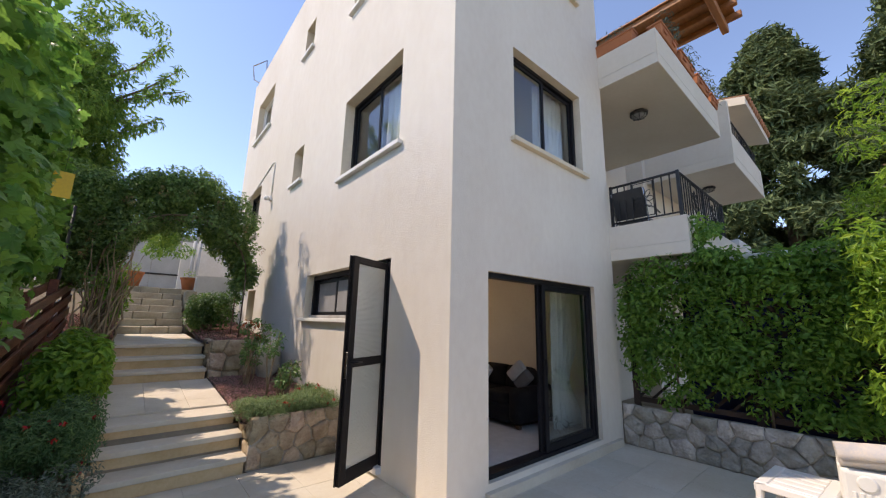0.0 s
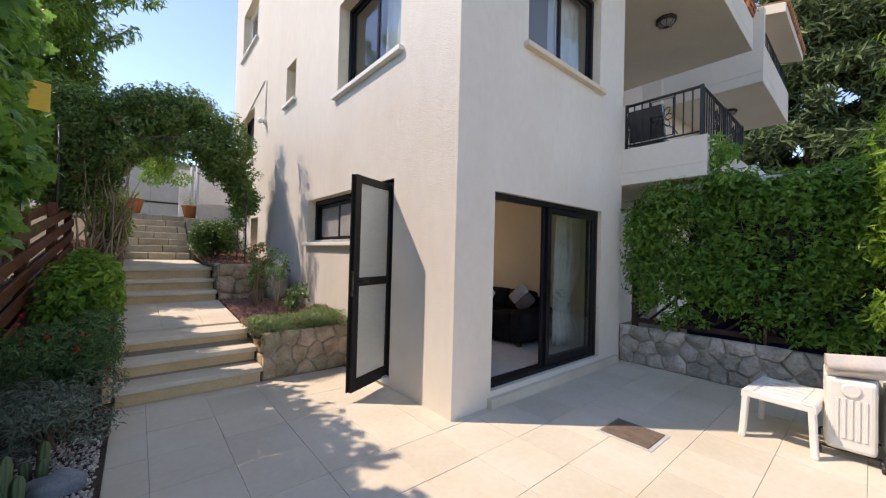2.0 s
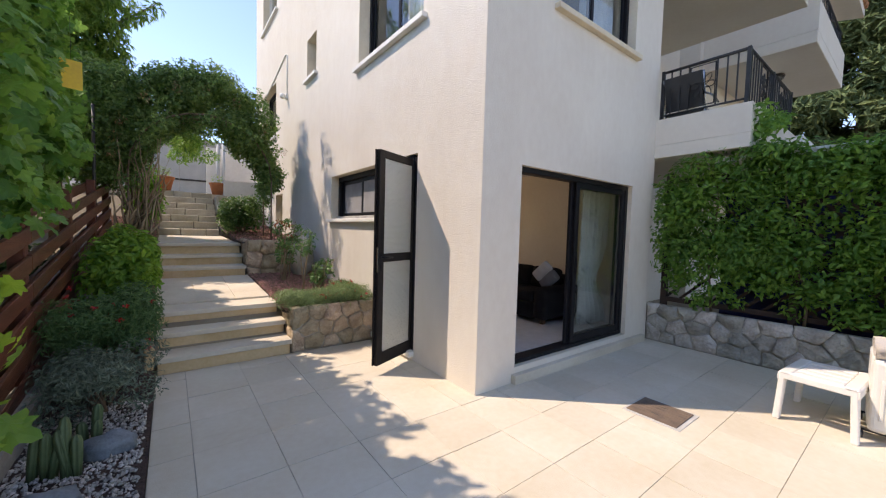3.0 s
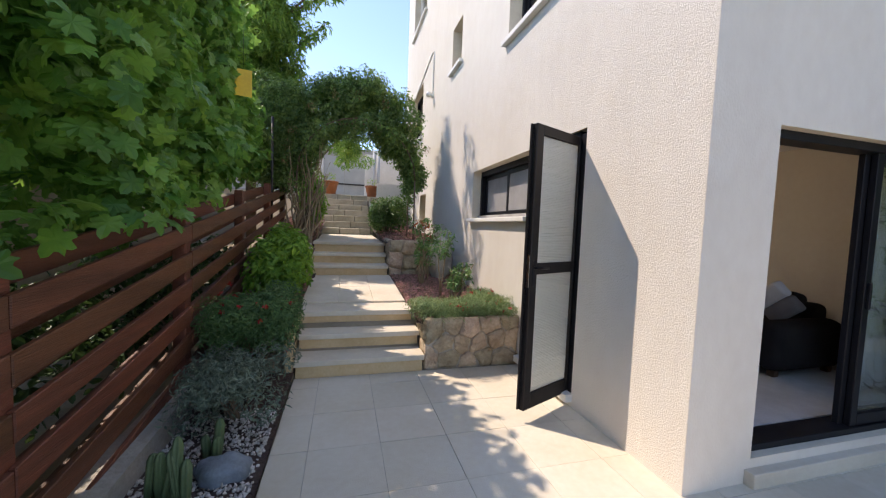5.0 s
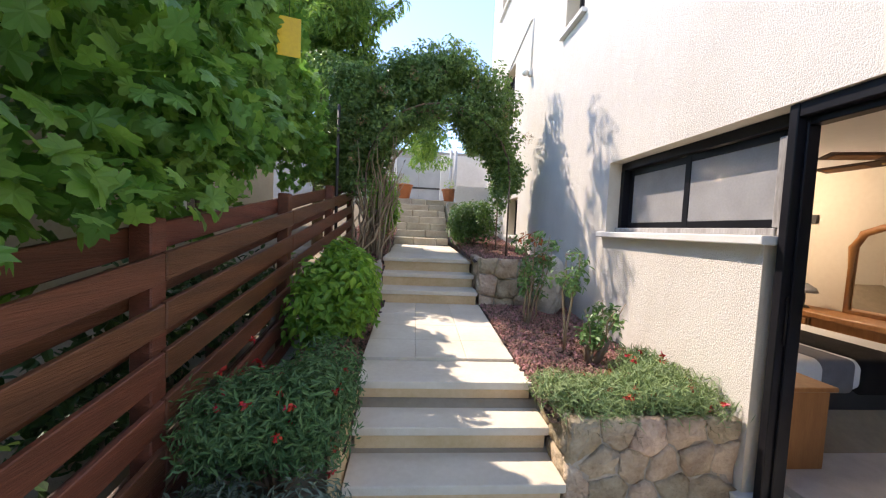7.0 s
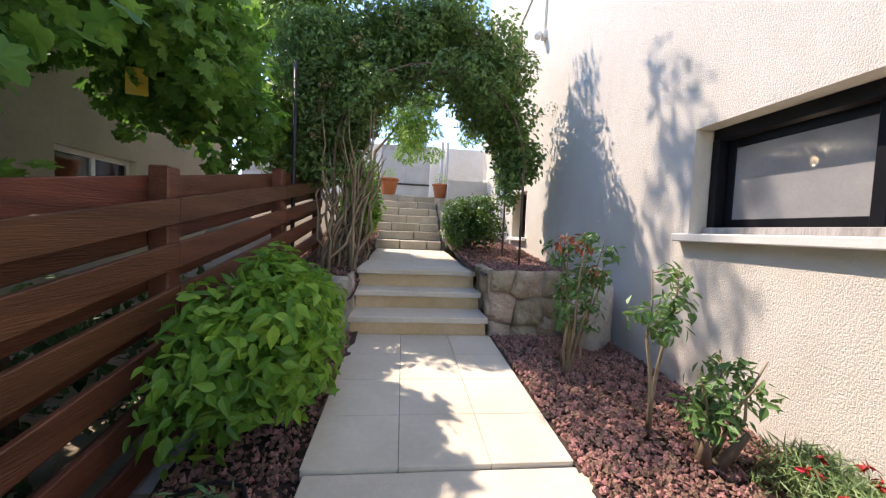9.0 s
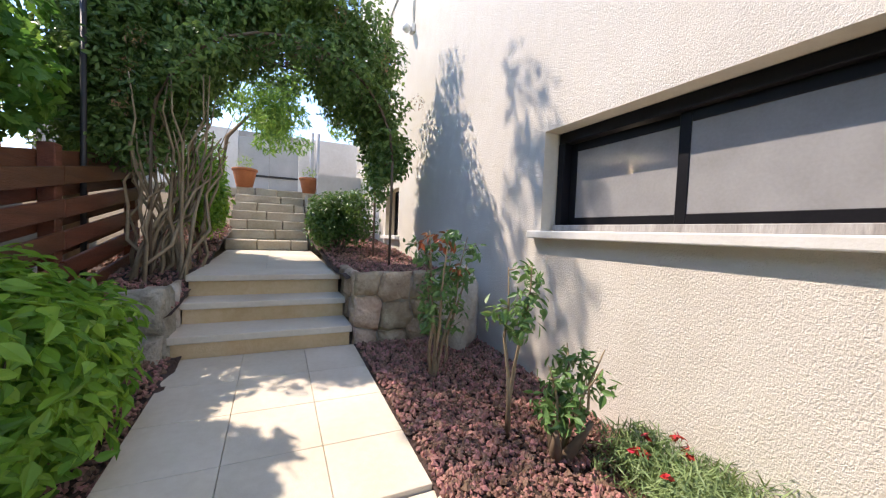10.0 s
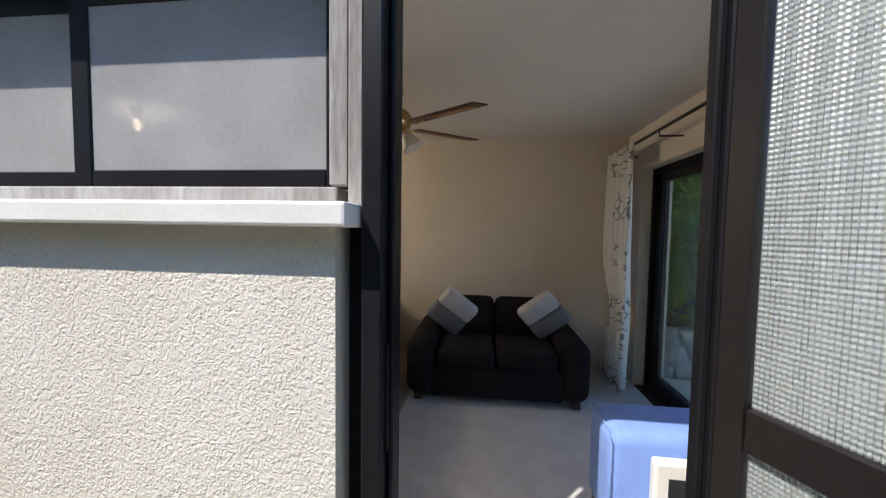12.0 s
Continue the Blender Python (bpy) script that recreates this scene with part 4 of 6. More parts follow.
# ---- stone walls built stone by stone ----
def cells(w, h, nu, nv, rng):
    """Irregular cells of a rubble wall: a jittered grid cut by bisectors."""
    seeds = []
    for j in range(nv):
        for i in range(nu):
            seeds.append(((i + 0.5 + rng.uniform(-0.34, 0.34) + 0.4 * (j % 2) - 0.2) * w / nu, (j + 0.5 + rng.uniform(-0.28, 0.28)) * h / nv))
    out = []
    for a in seeds:
        poly = [(0, 0), (w, 0), (w, h), (0, h)]
        for b in seeds:
            if b == a:
                continue
            mx, my, nx, ny = (a[0] + b[0]) / 2, (a[1] + b[1]) / 2, b[0] - a[0], b[1] - a[1]
            q = []
            for (x0, y0), (x1, y1) in zip(poly, poly[1:] + poly[:1]):
                s0, s1 = (x0 - mx) * nx + (y0 - my) * ny, (x1 - mx) * nx + (y1 - my) * ny
                if s0 <= 0:
                    q.append((x0, y0))
                if s0 * s1 < 0:
                    t = s0 / (s0 - s1)
                    q.append((x0 + (x1 - x0) * t, y0 + (y1 - y0) * t))
            poly = q
            if len(poly) < 3:
                break
        if len(poly) >= 3:
            out.append(poly)
    return out


def rubble(parent, m, w, h, nu, nv, mat, seed, joint=0.007, bulge=0.035):
    """Stones proud of their mortar; m maps (along, out, up) to the world."""
    rng = random.Random(seed)
    for poly in cells(w, h, nu, nv, rng):
        cx, cy = sum(p[0] for p in poly) / len(poly), sum(p[1] for p in poly) / len(poly)
        fine = []
        for p, q in zip(poly, poly[1:] + poly[:1]):
            fine.append(p)
            for f in ((0.33, 0.67) if math.dist(p, q) > 0.1 else (0.5,) if math.dist(p, q) > 0.05 else ()):
                fine.append((p[0] + (q[0] - p[0]) * f + rng.uniform(-0.009, 0.009), p[1] + (q[1] - p[1]) * f + rng.uniform(-0.009, 0.009)))
        def ring(s, d, inset):
            res = []
            for x, y in fine:
                l = math.hypot(x - cx, y - cy) or 1
                k = max(0.2, (l - inset) / l) * s
                k *= 1 + (rng.uniform(-0.1, 0.1) if s < 1 else 0)
                res.append(bm.verts.new(m @ Vector((cx + (x - cx) * k, d + (rng.uniform(-0.009, 0.009) if d > 0 else 0) + (tu * (x - cx) + tv * (y - cy)) * (d > 0), cy + (y - cy) * k))))
            return res
        bm = bmesh.new()
        out = bulge * rng.uniform(0.5, 1.1)
        tu, tv = rng.uniform(-0.12, 0.12), rng.uniform(-0.12, 0.12)
        r0, r1, r2 = ring(1, -0.03, joint), ring(1, out * 0.35, joint), ring(0.8, out, joint)
        top = bm.verts.new(m @ Vector((cx + rng.uniform(-0.01, 0.01), out + rng.uniform(-0.006, 0.012), cy)))
        n = len(fine)
        for a, b in ((r0, r1), (r1, r2)):
            for i in range(n):
                bm.faces.new((a[i], a[(i + 1) % n], b[(i + 1) % n], b[i])).smooth = True
        for i in range(n):
            bm.faces.new((r2[i], r2[(i + 1) % n], top)).smooth = i % 3 > 0
        part("stone", bm, mat, parent)


def mapper(origin, along, out):
    a, o = Vector(along), Vector(out)
    return Matrix(((a.x, o.x, 0, origin[0]), (a.y, o.y, 0, origin[1]), (0, 0, 1, origin[2]), (0, 0, 0, 1)))


pw = thing("planter_wall", (0, 0, 0), "low planter wall of brown rubble stone", "wall", kind="structure")
bm = bmesh.new(); soft_box(bm, 1.83, 2.796, 4.89, 5.0, -0.05, 0.47, 0.01); soft_box(bm, 1.825, 1.9, 5.001, 5.4, -0.05, 0.46, 0.01)
part("core", bm, M_MORTAR, pw, "grey-brown mortar")
rubble(pw, mapper((1.82, 4.89, 0.0), (1, 0, 0), (0, -1, 0)), 0.976, 0.5, 5, 3, M_ROCK, 3, 0.005, 0.026)
rubble(pw, mapper((1.83, 5.4, 0.0), (0, -1, 0), (-1, 0, 0)), 0.5, 0.47, 2, 2, M_ROCK, 5, bulge=0.02)
rw = thing("retaining_wall", (0, 0, 0), "rough stone retaining wall beside the steps", "wall", kind="structure")
bm = bmesh.new(); soft_box(bm, 1.77, 2.78, 7.36, 7.6, 0.45, 1.1, 0.02)
part("core", bm, M_MORTAR, rw)
rubble(rw, mapper((1.76, 7.37, 0.5), (1, 0, 0), (0, -1, 0)), 0.95, 0.64, 4, 3, M_ROCK, 7, 0.005, 0.05)
rubble(rw, mapper((1.775, 7.95, 0.7), (0, -1, 0), (-1, 0, 0)), 0.58, 0.44, 3, 2, M_ROCK, 8, bulge=0.03)
rw = thing("retaining_wall", (0, 0, 0), "rough boulders edging the path", "wall", kind="structure")
bm = bmesh.new(); soft_box(bm, 0.32, 0.55, 7.3, 7.9, 0.4, 0.98, 0.02)
part("core", bm, M_MORTAR, rw)
rubble(rw, mapper((0.3, 7.31, 0.45), (1, 0, 0), (0, -1, 0)), 0.27, 0.6, 1, 2, M_GREYROCK, 9, bulge=0.07)
rubble(rw, mapper((0.55, 7.3, 0.55), (0, 1, 0), (1, 0, 0)), 0.6, 0.48, 2, 1, M_GREYROCK, 10, bulge=0.03)
ge = thing("bed_edging", (0, 0, 0), "narrow stone edging between steps and shrubs", "edging", kind="structure")
bm = bmesh.new(); soft_box(bm, 0.58, 0.645, 4.86, 5.45, -0.05, 0.42, 0.012)
part("core", bm, M_RISER, ge)
sw = thing("garden_wall", (0, 0, 0), "low grey rubble-stone garden wall below the hedge", "wall", kind="structure")
bm = bmesh.new(); soft_box(bm, 5.87, 6.15, -2.4, 2.99, -0.05, 0.46, 0.02)
part("core", bm, M_MORTAR, sw)
rubble(sw, mapper((5.87, 2.99, 0.0), (0, -1, 0), (-1, 0, 0)), 4.4, 0.5, 21, 3, M_GREYROCK, 12, 0.005, 0.03)
bm = bmesh.new(); box(bm, 5.9, 6.16, -6, -2.41, -0.05, 0.46)
part("core", bm, M_MORTAR, sw)
# stones along the upper steps
for k, (x, y) in enumerate(((1.78, 10.7), (1.8, 11.2), (1.78, 11.7))):
    rw = thing("stair_wall", (0, 0, 0), "stepped rubble cheek wall of the stone steps", "wall", kind="structure")
    bm = bmesh.new(); soft_box(bm, x - 0.07, x + 0.15, y, y + 0.48, 0.9, 1.5 + 0.3 * k, 0.03)
    part("core", bm, M_STEPSTONE, rw)
    rubble(rw, mapper((x - 0.05, y - 0.005, 1.05), (1, 0, 0), (0, -1, 0)), 0.22, 0.45 + 0.3 * k, 1, 2 + k, M_STEPSTONE, 20 + k, bulge=0.03)


def boulder(x, y, z, r, seed, mat, label, sx=1.0, sz=0.8):
    rng = random.Random(seed)
    bm = bmesh.new(); bmesh.ops.create_icosphere(bm, subdivisions=3, radius=r)
    o = Vector((rng.uniform(0, 50), rng.uniform(0, 50), 0))
    for v in bm.verts:
        d = v.co.normalized()
        v.co *= 1 + 0.4 * noise.noise(d * 1.5 + o) + 0.2 * abs(noise.noise(d * 3.2 + o)) + 0.07 * noise.noise(d * 9 + o)
        v.co.x *= sx; v.co.z *= sz
        v.co += Vector((x, y, z))
    for f in bm.faces:
        f.smooth = True
    return solid("boulder", bm, mat, label, "rock")


M_BLUEROCK = material("blue_grey_stone", (0.22, 0.25, 0.28), (0.12, 0.14, 0.15), rough=0.8, scale=8, fine=50, bump=0.7, bump_scale=40)
M_PALEROCK = material("pale_weathered_stone", (0.6, 0.56, 0.48), (0.4, 0.36, 0.29), rough=0.95, scale=5, fine=40, bump=0.8, bump_scale=40, bump2=0.5, bump2_scale=10)
boulder(2.52, 7.12, 0.84, 0.22, 1, M_PALEROCK, "tall pale weathered boulder in the rose bed", 0.8, 1.7)
boulder(0.47, 3.64, 0.05, 0.1, 2, M_BLUEROCK, "blue-grey rock among white pebbles", 1.2, 0.7)
boulder(0.3, 3.16, 0.05, 0.1, 3, M_BLUEROCK, "blue-grey rock among white pebbles", 1.2, 0.7)
boulder(0.5, 2.95, 0.05, 0.09, 4, M_BLUEROCK, "blue-grey rock among white pebbles", 1.2, 0.7)


# ---- far end above the steps ----
bm = bmesh.new(); box(bm, -1.5, 0.3, 15.2, 15.4, 1.9, 3.9); box(bm, 1.75, 7, 15.2, 15.4, 1.9, 3.9)
solid("rear_wall", bm, M_WHITEWALL, "white rendered wall beside the gate", "wall", kind="structure")
bm = bmesh.new(); box(bm, -6, 12, 21, 21.3, 1.9, 5.2)
solid("street_wall", bm, M_CONC, "grey wall across the street", "wall", kind="structure")
gt = thing("metal_gate", (0, 0, 0), "grey sheet-metal garden gate", "gate")
for a, b in ((0.31, 1.02), (1.03, 1.74)):
    bm = bmesh.new(); soft_box(bm, a, b, 15.24, 15.28, 2.0, 3.75, 0.006)
    leaf_ = part("gate_leaf", bm, M_GATE, gt)
    bm = bmesh.new(); soft_box(bm, a, b, 15.2, 15.239, 2.75, 2.8, 0.004)
    part("cross_rail", bm, M_IRON, leaf_)
for x in (2.05, 2.2):
    bm = bmesh.new(); tube(bm, [(x, 14.9, 2.1), (x, 14.9, 4.0)], 0.05, 8)
    solid("steel_post", bm, M_GATE, "pale blue-grey steel post by the wall", "post", "steel posts")
bm = bmesh.new(); box(bm, 1.95, 2.8, 12.2, 12.5, 1.5, 2.55)
solid("stub_wall", bm, M_WHITEWALL, "low cream rendered wall by the top step", "wall", kind="structure")
bm = bmesh.new(); box(bm, -2, 4, 12.3, 15.2, 2.0, 2.16)
solid("pavement", bm, M_SLAB, "pale paved forecourt above the steps", "pavement", kind="structure")


def pot(x, y, z, s):
    p = thing("plant_pot", (x, y, z), "fluted terracotta pot with a small plant", "pot", "terracotta pots")
    bm = bmesh.new(); lathe(bm, [(0.13 * s, 0), (0.19 * s, 0.28 * s), (0.2 * s, 0.3 * s)], 36, flute=0.03, flutes=12)
    part("body", bm, M_TERRA, p)
    bm = bmesh.new(); lathe(bm, [(0.2 * s, 0.301 * s), (0.22 * s, 0.31 * s), (0.22 * s, 0.35 * s), (0.19 * s, 0.36 * s)], 24)
    part("rim", bm, M_TERRA, p)
    return p


# neighbour's bungalow behind the fence
nh = thing("neighbour_bungalow", (0, 0, 0), "beige rendered neighbouring building behind the fence", "house")
bm = bmesh.new()
opened_wall(bm, -2.0, 12.0, -0.1, 3.3, 0.25, [(8.3, 9.4, 1.5, 2.15), (3.0, 4.2, 1.2, 2.1)], lambda u, d, z: (-2.4 - d, u, z))
part("wall", bm, [M_BEIGEWALL, M_REVEAL], nh)
bm = bmesh.new(); soft_box(bm, -6, -2.25, -2.2, 12.2, 3.3, 3.45, 0.01)
part("roof", bm, M_CONC, nh)
for a, b, z0, z1 in ((8.3, 9.4, 1.5, 2.15), (3.0, 4.2, 1.2, 2.1)):
    mm = Matrix(((0, -1, 0, -2.4), (1, 0, 0, 0), (0, 0, 1, 0), (0, 0, 0, 1)))
    bm = bmesh.new(); bar_frame(bm, a, b, z0, z1, 0.08, 0.14, 0.06, mm); soft_box(bm, (a + b) / 2 - 0.03, (a + b) / 2 + 0.03, 0.08, 0.14, z0 + 0.06, z1 - 0.06, 0.003, mm)
    w = part("window", bm, M_WHITEPL, nh)
    pane(w, a + 0.05, b - 0.05, z0 + 0.05, z1 - 0.05, 0.1, mm, M_GLASS_DK)
# Near-black sheet behind the openings stands in for the shade of unlit rooms.
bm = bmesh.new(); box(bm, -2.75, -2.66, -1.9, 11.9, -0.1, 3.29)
part("inner_wall", bm, M_DARKPL_SHADE, nh)


# ---- leaves ----
SHAPES = {
    "oval": ([(0, 0, 0), (0.26, 0.3, 0.05), (0.22, 0.68, 0.04), (0, 1, -0.08), (-0.22, 0.68, 0.04), (-0.26, 0.3, 0.05)], [(0, 1, 2, 3), (0, 3, 4, 5)]),
    "pointed": ([(0, 0, 0), (0.19, 0.2, 0.05), (0.25, 0.42, 0.05), (0.13, 0.76, 0.01), (0, 1.05, -0.12), (-0.13, 0.76, 0.01), (-0.25, 0.42, 0.05), (-0.19, 0.2, 0.05)], [(0, 1, 2, 3, 4), (0, 4, 5, 6, 7)]),
    "slim": ([(0, 0, 0), (0.13, 0.45, 0.04), (0, 1, -0.12), (-0.13, 0.45, 0.04)], [(0, 1, 2), (0, 2, 3)]),
    "needle": ([(0, 0, 0), (0.045, 0.4, 0.02), (0, 1, 0.0), (-0.045, 0.4, 0.02)], [(0, 1, 2), (0, 2, 3)]),
    "clump": ([(0, 0, 0), (0.3, 0.25, 0.15), (0.16, 0.75, 0.2), (0, 1, 0), (-0.22, 0.7, -0.1), (-0.28, 0.3, 0.12)], [(0, 1, 2, 3), (0, 3, 4, 5)]),
    "vine": ([(0, 0.36, 0.02), (0, 0.1, 0), (0.2, -0.06, -0.02), (0.36, 0.02, -0.05), (0.32, 0.18, 0), (0.55, 0.3, -0.06), (0.5, 0.42, -0.03), (0.4, 0.46, 0), (0.46, 0.66, -0.06), (0.3, 0.62, -0.02), (0.2, 0.66, 0), (0.16, 0.86, -0.04), (0, 1.0, -0.1),
               (-0.16, 0.86, -0.04), (-0.2, 0.66, 0), (-0.3, 0.62, -0.02), (-0.46, 0.66, -0.06), (-0.4, 0.46, 0), (-0.5, 0.42, -0.03), (-0.55, 0.3, -0.06), (-0.32, 0.18, 0), (-0.36, 0.02, -0.05), (-0.2, -0.06, -0.02)],
             [(0, k, k + 1) for k in range(1, 22)] + [(0, 22, 1)]),
}


def leaf_frames(pts, nrm, rng, droop):
    """Axes for each leaf: its face along nrm, its tip down by droop."""
    n = nrm + rng.normal(0, 0.55, nrm.shape)
    n /= np.linalg.norm(n, axis=1, keepdims=True) + 1e-9
    t = rng.normal(0, 1, n.shape); t[:, 2] -= droop
    t -= n * (t * n).sum(1, keepdims=True)
    t /= np.linalg.norm(t, axis=1, keepdims=True) + 1e-9
    return np.cross(t, n), t, n


def leaf_mesh(name, pts, nrm, size, shape, mat, seed=1, droop=0.8, spread=0.35):
    rng = np.random.default_rng(seed)
    base, faces = SHAPES[shape]
    base = np.array(base, float)
    b, t, n = leaf_frames(pts, nrm, rng, droop)
    s = size * rng.uniform(1 - spread, 1 + spread, (len(pts), 1, 1))
    v = (base[None, :, 0:1] * b[:, None] + base[None, :, 1:2] * t[:, None] + base[None, :, 2:3] * n[:, None]) * s + pts[:, None]
    k = len(base)
    me = bpy.data.meshes.new(name)
    allf = []
    for i in range(len(pts)):
        o = i * k
        allf.extend([tuple(o + j for j in f) for f in faces])
    me.from_pydata(v.reshape(-1, 3).tolist(), [], allf)
    for m in (mat if isinstance(mat, (list, tuple)) else [mat]):
        me.materials.append(m)
    return me


def blob_points(blobs, per_area, rng, skin=0.3):
    """Points and outward directions in the outer skin of round clumps (x, y, z, rx, ry, rz)."""
    ps, ns = [], []
    for x, y, z, rx, ry, rz in blobs:
        n = max(6, int(per_area * (rx * ry + ry * rz + rx * rz) * 4.2))
        d = rng.normal(0, 1, (n, 3)); d /= np.linalg.norm(d, axis=1, keepdims=True)
        r = 1 - skin * rng.random((n, 1)) ** 1.5
        r *= 1 + 0.12 * np.sin(d[:, :1] * 7 + x * 9) * np.cos(d[:, 2:] * 6 + y * 5)
        ps.append(d * r * np.array([rx, ry, rz]) + np.array([x, y, z])); ns.append(d + np.array([0, 0, 0.5]))
    return np.concatenate(ps), np.concatenate(ns)


def green(name, c, c2, trans=0.3, rough=0.45, island=0.3):
    return material(name, c, c2, rough=rough, scale=2.5, fine=25, island=island, trans=trans, spec=0.4)


def green_piece(name, c, c2, trans=0.3):
    return material(name, c, c2, rough=0.45, scale=2.5, fine=25, piece=0.3, trans=trans, spec=0.4)


G_VINE = green("vine_leaf", (0.08, 0.21, 0.038), (0.145, 0.32, 0.055), 0.43)
G_VINE_P = green_piece("vine_leaf_single", (0.09, 0.24, 0.04), (0.18, 0.4, 0.06), 0.5)
G_ARCH = green("jasmine_leaf", (0.085, 0.165, 0.045), (0.16, 0.27, 0.07), 0.4, 0.35)
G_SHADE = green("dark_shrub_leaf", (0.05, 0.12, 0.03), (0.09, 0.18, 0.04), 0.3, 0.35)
# Leaf colour darkened to stand for the shade between the fence boards.
G_UNDER_SHADED = green("shaded_undergrowth_leaf", (0.03, 0.075, 0.02), (0.055, 0.11, 0.03), 0.2, 0.5)
G_PINK = green("dianthus_leaf", (0.06, 0.14, 0.045), (0.11, 0.21, 0.07), 0.15, 0.5)
G_TREE = green("plum_leaf", (0.09, 0.19, 0.035), (0.16, 0.29, 0.05), 0.45)
G_HEDGE = green("creeper_leaf", (0.085, 0.21, 0.035), (0.17, 0.33, 0.05), 0.4)
G_LIME = green("lime_shrub_leaf", (0.14, 0.27, 0.03), (0.24, 0.38, 0.04), 0.45)
G_BUSH = green("hibiscus_leaf", (0.1, 0.24, 0.03), (0.18, 0.35, 0.045), 0.4)
G_BUSH_P = green_piece("hibiscus_leaf_single", (0.1, 0.24, 0.03), (0.2, 0.38, 0.05), 0.4)
G_GREY = green("lavender_leaf", (0.1, 0.145, 0.1), (0.17, 0.21, 0.15), 0.1, 0.7)
G_SUCC = green("succulent_leaf", (0.14, 0.22, 0.08), (0.24, 0.32, 0.13), 0.15, 0.5)
G_ROSE = green("rose_leaf", (0.09, 0.19, 0.06), (0.15, 0.27, 0.08), 0.25, 0.4)
G_RUST = green("rusty_leaf", (0.32, 0.1, 0.03), (0.2, 0.09, 0.03), 0.3, 0.5)
G_CONIFER = green("cypress_spray", (0.065, 0.105, 0.04), (0.125, 0.17, 0.06), 0.12, 0.7, 0.4)
M_RED = material("red_petal", (0.55, 0.03, 0.02), (0.4, 0.02, 0.015), rough=0.5, scale=20, fine=80, island=0.2)
M_STRAW = material("dry_stem", (0.34, 0.27, 0.17), (0.24, 0.18, 0.1), rough=0.9, scale=10, fine=60, island=0.3)
M_BARK = material("grey_brown_bark", (0.2, 0.14, 0.09), (0.11, 0.075, 0.05), rough=0.95, scale=8, fine=50, bump=0.7, bump_scale=40, stretch=(1, 1, 0.3))
M_TWIG = material("dry_brown_twig", (0.42, 0.31, 0.2), (0.26, 0.18, 0.11), rough=0.9, scale=8, fine=50, island=0.3)


def wander(p, q, n, amp, rng):
    p, q = Vector(p), Vector(q)
    return [p.lerp(q, i / n) + (Vector((rng.uniform(-1, 1), rng.uniform(-1, 1), rng.uniform(-1, 1))) * amp if 0 < i < n else Vector()) for i in range(n + 1)]


def plant(name, at, label, category, blobs, density, size, shape, mat, seed, stems=(), droop=0.6, bark=M_BARK, singles=0, single_mat=None, skin=0.3, toward=None, limit=None):
    """A shrub or climber: stems, a crown of leaves, and single leaves nearest the path."""
    rng = np.random.default_rng(seed)
    pl = thing(name, at, label, category)
    inv = Vector(at)
    if stems:
        for pts, r in stems:
            bm = bmesh.new()
            tube(bm, [Vector(p) - inv for p in pts], r, 6)
            part("stem", bm, bark, pl)
    p, n = blob_points(blobs, density, rng, skin)
    if limit is not None:
        keep = limit(p)
        p, n = p[keep], n[keep]
    near = np.zeros(len(p), bool)
    if singles:
        score = p @ np.array(toward, float)
        near[np.argsort(-score)[:singles * 2:2]] = True
    me = leaf_mesh("foliage", p[~near] - np.array(at), n[~near], size, shape, mat, seed, droop)
    ob = new("foliage", me); ob.parent = pl
    tagged(ob, kind="stuff")
    if singles:
        base, faces = SHAPES[shape]
        one = bpy.data.meshes.new("leaf"); one.from_pydata(base, [], faces); one.materials.append(single_mat)
        b, t, nn = leaf_frames(p[near], n[near], rng, droop)
        for i, c in enumerate(p[near] - np.array(at)):
            s = size * rng.uniform(0.7, 1.35)
            m = Matrix(((b[i][0], t[i][0], nn[i][0], 0), (b[i][1], t[i][1], nn[i][1], 0), (b[i][2], t[i][2], nn[i][2], 0), (0, 0, 0, 1)))
            shared("leaf", one, pl, Matrix.Translation(c.tolist()) @ m @ Matrix.Scale(float(s), 4))
    return pl


def vine_edge(p):
    """Which leaves stay: the trained outer face of the vine, ragged in clumps towards the top."""
    x, y, z = p[:, 0], p[:, 1], p[:, 2]
    clump = 0.5 + 0.5 * np.sin(9 * x + 6 * z + 1) * np.sin(8 * y + 4 * x) * np.cos(5 * z - 7 * y)
    loose = np.random.default_rng(77).random(len(p))
    top = np.where(y < 6.4, 4.25, 3.1) - 1.6 * x
    face = x < 0.2 + 0.1 * clump - 0.27 * ((z > 2.35) & (y > 4.2))
    return face & (z < top - 1.3 * clump * (0.3 + 0.7 * loose)) & ((z > 1.62 + 0.155 * (y - 4.55) - 0.2 * clump) | (x < -0.2))


R = random.Random(11)
# grape vine over the fence
blobs = []
for k in range(42):
    y = R.uniform(1.9, 5.4)
    z = R.uniform(1.45, 3.6)
    blobs.append((R.uniform(-1.0, 0.1) - 0.18 * (z < 1.8), y, z, R.uniform(0.2, 0.38), R.uniform(0.22, 0.42), R.uniform(0.2, 0.34)))
for k in range(26):
    y = R.uniform(2.2, 7.6)
    blobs.append((R.uniform(-1.6, 0.35), y, R.uniform(3.0, 3.9), R.uniform(0.25, 0.42), R.uniform(0.25, 0.42), R.uniform(0.14, 0.25)))
for k in range(16):
    blobs.append((R.uniform(-0.9, -0.15), R.uniform(5.4, 7.4), R.uniform(2.5, 3.4), R.uniform(0.2, 0.3), R.uniform(0.2, 0.32), R.uniform(0.2, 0.32)))
